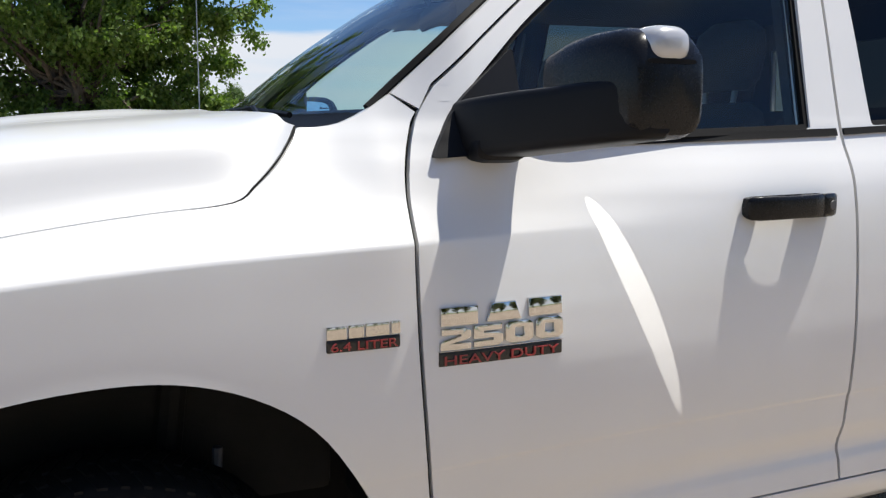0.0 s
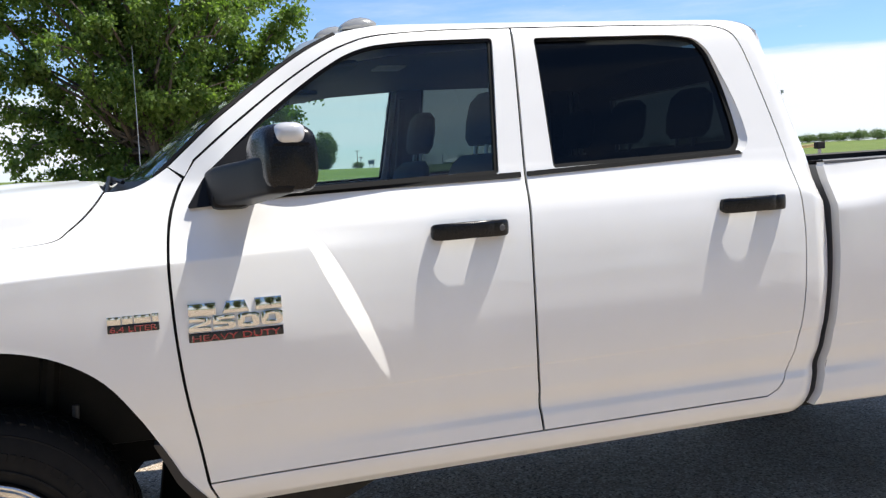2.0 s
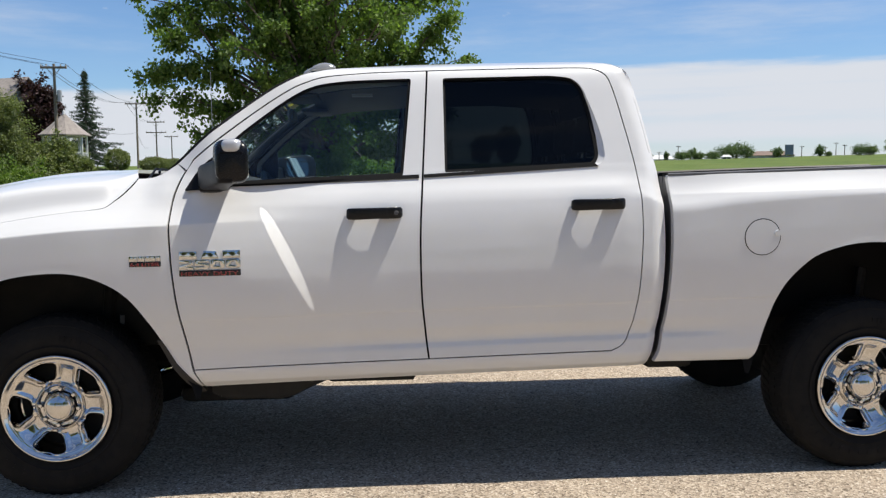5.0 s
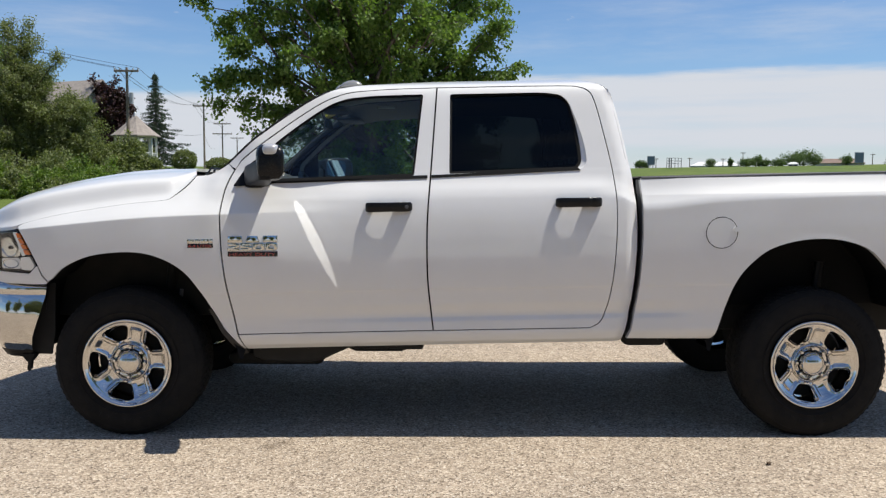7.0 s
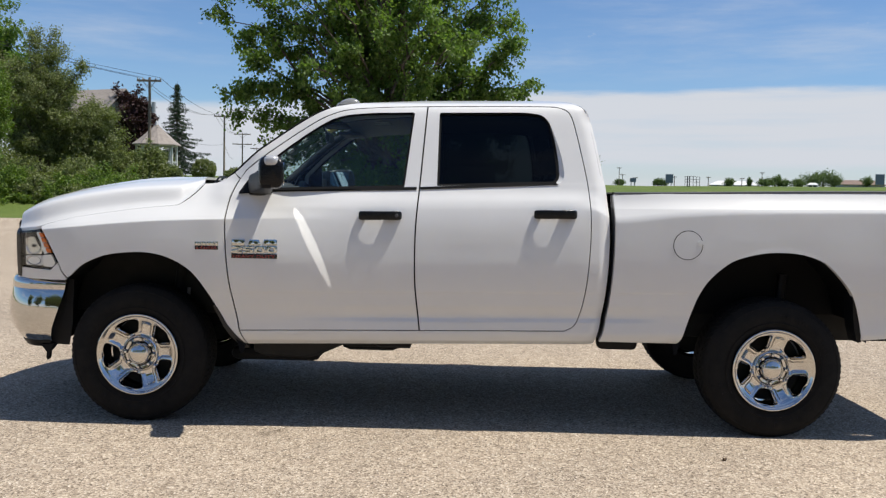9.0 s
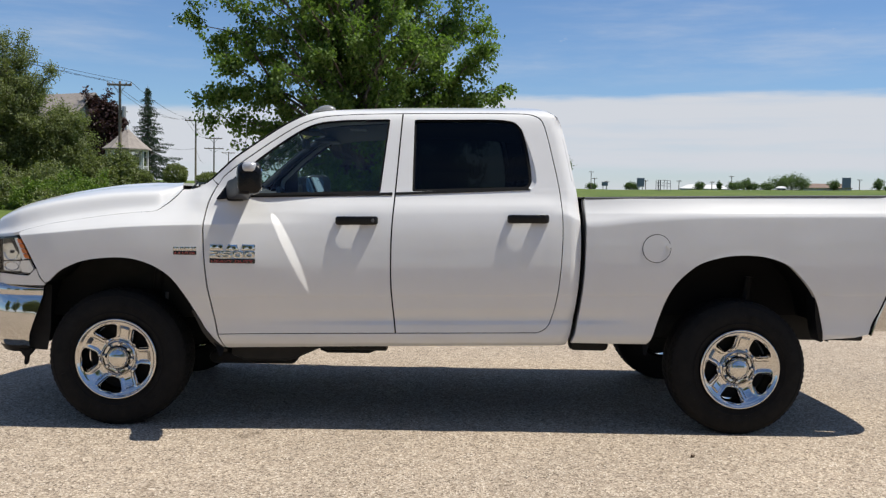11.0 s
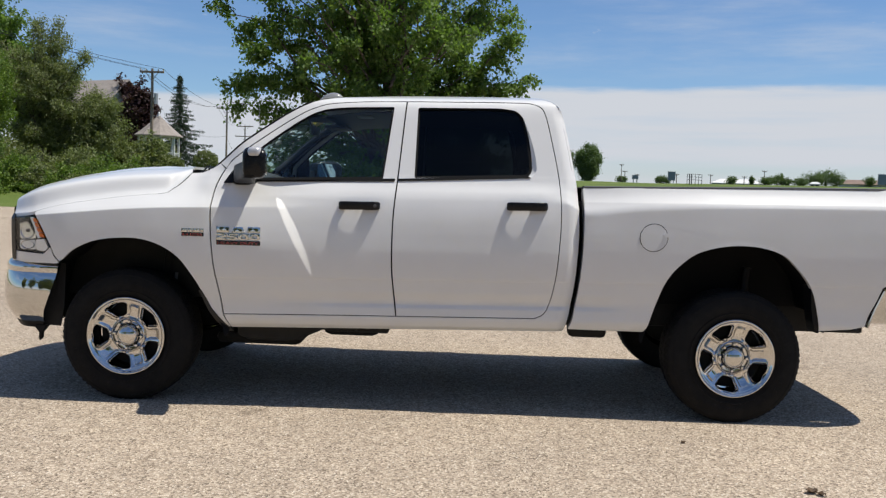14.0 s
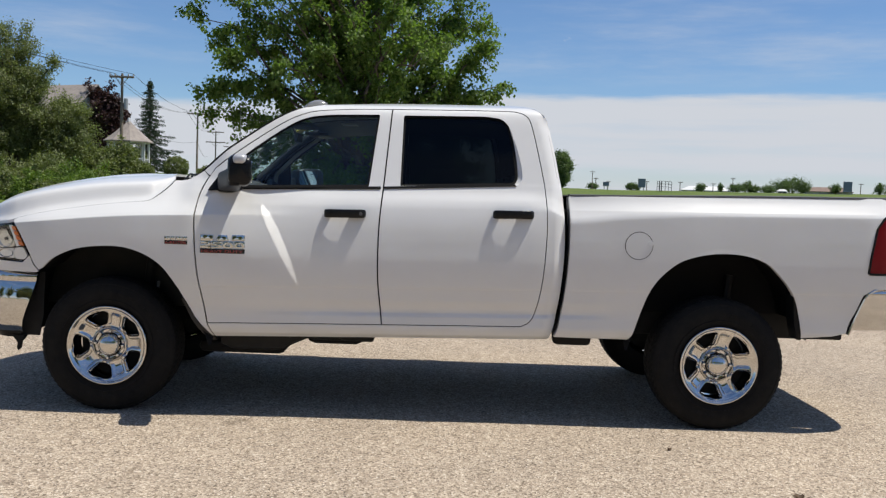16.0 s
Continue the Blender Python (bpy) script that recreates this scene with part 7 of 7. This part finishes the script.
def far_block(name, deg, depth, w, d, h, top, wall, roof, label, category):
    """A low building whose ridge stands at the elevation top, in degrees, over the eye."""
    at = at_bearing(deg, depth)
    reach = (depth + 5.2) / math.cos(radians(deg))
    t = thing(name, label, category)
    t.location = (*at, 1.41 + reach * math.tan(radians(top)) - h - 0.16 * d)
    t.rotation_euler = (0, 0, -radians(deg))
    part("wall", box(bmesh.new(), (-w / 2, -d / 2, -1.5), (w / 2, d / 2, h), 0.02), wall, t, smooth=False)
    bm = bmesh.new()
    hip = min(2.5, w * 0.2)
    grid(bm, [[(x, y, z) for x in xs] for y, z, xs in ((-d / 2 - 0.4, h - 0.1, (-w / 2 - 0.3, w / 2 + 0.3)), (0, h + 0.16 * d, (-w / 2 + hip, w / 2 - hip)), (d / 2 + 0.4, h - 0.1, (-w / 2 - 0.3, w / 2 + 0.3)))])
    thicken(bm, 0.15, (0, 0, 1))
    part("roof", bm, roof, t, smooth=False)
    for k in range(max(2, int(w / 5))):
        x = -w / 2 + (k + 0.5) * w / max(2, int(w / 5))
        win = part("window", box(bmesh.new(), (x - 0.6, -d / 2 - 0.06, h * 0.35), (x + 0.6, -d / 2 + 0.02, h * 0.35 + 1.0), 0.01), SIDING, t, smooth=False)
        part("pane", box(bmesh.new(), (x - 0.5, -d / 2 - 0.08, h * 0.35 + 0.1), (x + 0.5, -d / 2 - 0.05, h * 0.35 + 0.9), 0.0), PANE, win, smooth=False)


far_block("long_shed", 17.45, 275, 15, 8, 2.6, 1.12, SIDING, SIDING, "long low white shed across the field", "shed")
far_block("farmhouse", 24.5, 262, 13.5, 8, 2.6, 1.27, SIDING, REDROOF, "low house with a brown roof across the field", "house")
far_block("white_garage", 21.94, 243, 2.4, 3, 1.6, 1.08, SIDING, SIDING, "small white garage across the field", "garage")


def sign(deg, depth, w, h, z, label):
    at = at_bearing(deg, depth)
    t = thing("billboard", label, "sign", "billboards across the field")
    t.location = (*at, land(*at))
    part("panel", box(bmesh.new(), (-w / 2, -0.15, z), (w / 2, 0.15, z + h), 0.02), SIGNBLUE, t, smooth=False)
    part("panel_rim", box(bmesh.new(), (-w / 2 - 0.1, -0.10, z - 0.1), (w / 2 + 0.1, 0.18, z + h + 0.1), 0.02), STEEL, t, smooth=False)
    for x in (-w * 0.3, w * 0.3):
        bm = bmesh.new()
        tube(bm, [(x, 0.1, -0.3), (x, 0.1, z + h * 0.8)], 0.12, 8)
        part("post", bm, STEEL, t)


SIGNBLUE, n, l, b = material("sign_back_blue_grey", (0.10, 0.14, 0.19), 0.5)
sign(13.54, 250, 2.0, 2.4, 0.6, "tall blue-grey sign panel on posts")
sign(25.55, 250, 2.4, 2.9, 0.35, "tall blue-grey sign panel on posts")
sign(11.30, 250, 1.6, 1.0, 0.8, "small dark sign on posts")

# backstop frame and thin poles in the field
at = at_bearing(14.95, 215)
t = thing("ball_backstop", "open steel ball field backstop frame", "backstop")
t.location = (*at, land(*at))
for x, rad in ((-1.85, 0.06), (-1.25, 0.13), (-0.75, 0.13), (0.2, 0.06), (1.0, 0.06), (1.8, 0.06)):
    bm = bmesh.new()
    tube(bm, [(x, 0, -0.2), (x, 0, 2.6 - 0.08 * abs(x))], rad, 6)
    part("upright", bm, WIRE, t)
for z in (1.1, 1.8, 2.5):
    bm = bmesh.new()
    tube(bm, [(-1.9, 0, z), (0, 0.3, z + 0.05), (1.85, 0, z - 0.08)], 0.05, 6)
    part("crossbar", bm, WIRE, t)
for deg, depth, tall in ((10.42, 250, 5.0), (10.64, 252, 3.1), (11.42, 252, 2.2), (13.85, 252, 2.5), (15.9, 250, 2.5), (17.89, 250, 2.2), (19.05, 250, 3.9), (26.25, 252, 2.9), (27.55, 252, 2.4), (28.13, 250, 3.7), (28.6, 252, 3.0)):
    at = at_bearing(deg, depth)
    pole(at, land(*at) + tall, [(0.25, 0.7)], "thin distant utility pole across the field")

# phone mast
at = at_bearing(37.13, 400)
t = thing("phone_mast", "tall grey steel phone mast with antenna clusters", "mast")
t.location = (*at, land(*at))
bm = bmesh.new()
tube(bm, [(0, 0, -0.5), (0, 0, 30.5)], [0.55, 0.36], 10)
part("mast", bm, STEEL, t)
for z in (29.6, 25.2, 21.0):
    for a in (0.3, 2.4, 4.5):
        u, v = 1.5 * math.cos(a), 1.5 * math.sin(a)
        part("antenna", box(bmesh.new(), (u - 0.16, v - 0.16, z - 0.8), (u + 0.16, v + 0.16, z + 0.8), 0.05), STEEL, t, smooth=False)
        bm = bmesh.new()
        tube(bm, [(0, 0, z), (u, v, z)], 0.09, 5)
        part("antenna_arm", bm, STEEL, t)
part("equipment_box", box(bmesh.new(), (-1.0, -0.4, 17.6), (-0.3, 0.4, 18.6), 0.05), WIRE, t, smooth=False)

BARYELLOW, n, l, b = material("worn_yellow_paint", (0.50, 0.40, 0.16), 0.6)
d = noise_node(n, l, 9, 4)
l.new(ramp(n, l, d.outputs["Fac"], [(0.35, (0.42, 0.34, 0.14)), (0.7, (0.58, 0.46, 0.17))]).outputs[0], b.inputs["Base Color"])
# yellow bar barrier at the lot's side
t = thing("bar_barrier", "yellow steel bar on two tall posts with dark heads", "barrier")
t.location = (15.3, 16.3, 0)
ends = ((0.55, 1.62), (-0.48, -1.68))
for x, y in ends:
    head = part("post_head", box(bmesh.new(), (x - 0.11, y - 0.07, 1.70), (x + 0.11, y + 0.07, 1.86), 0.02), DARK, t, smooth=False)
    bm = bmesh.new()
    tube(bm, [(x, y, -0.05), (x, y, 1.72)], 0.04, 10)
    part("post", bm, STEEL, t)
bm = bmesh.new()
tube(bm, [(*ends[0], 1.735), (*ends[1], 1.80)], 0.04, 8)
part("bar", bm, BARYELLOW, t, "yellow painted bar")


# curled dry leaves on the lot
def dry_leaf(x, y, turn, size):
    bm = bmesh.new()
    rows = []
    for k in range(7):
        t = k / 6
        w = size * 0.36 * math.sin(math.pi * min(1.0, 0.08 + t * 0.9)) + 0.002
        rows.append([((t - 0.5) * size, u * w, 0.004 + size * (0.16 * (2 * t - 1) ** 2 + 0.18 * u * u) + 0.006 * math.sin(9 * t + 3 * u)) for u in (-1, -0.5, 0, 0.5, 1)])
    grid(bm, rows)
    thicken(bm, 0.0015, (0, 0, 1))
    tube(bm, [(-0.5 * size, 0, size * 0.17), (-0.72 * size, 0.01, size * 0.05)], 0.0015, 5)
    ob = part("dry_leaf", bm, DRYLEAF)
    ob.location = (x, y, 0.0)
    ob.rotation_euler = (0, 0, radians(turn))
    tagged(ob, "curled brown dry leaf lying on the asphalt", "leaf", "dry leaves on the lot")


DRYLEAF, n, l, b = material("dry_leaf_brown", (0.09, 0.055, 0.03), 0.8)
d = noise_node(n, l, 60, 4)
l.new(ramp(n, l, d.outputs["Fac"], [(0.3, (0.05, 0.03, 0.018)), (0.75, (0.15, 0.095, 0.05))]).outputs[0], b.inputs["Base Color"])
for x, y, turn, size in ((3.80, -1.24, 25, 0.062), (3.83, -1.27, 140, 0.045), (3.38, -0.47, 60, 0.03)):
    dry_leaf(x, y, turn, size)

# trees behind the viewer, seen mirrored in the glass
for k in range(11):
    x = -34 + 7.2 * k
    tree("lot_tree", (x, -27 - 3 * (k % 3)), 14.0, (0, 0, 7.4), (4.6, 4.0, 6.8), 46, LEAF_DARK, 0.42, 200 + k % 3, "broad green tree along the lot's near edge", 0.3, per=7, twigs=14, spread=0.30, group="trees along the lot's near edge")
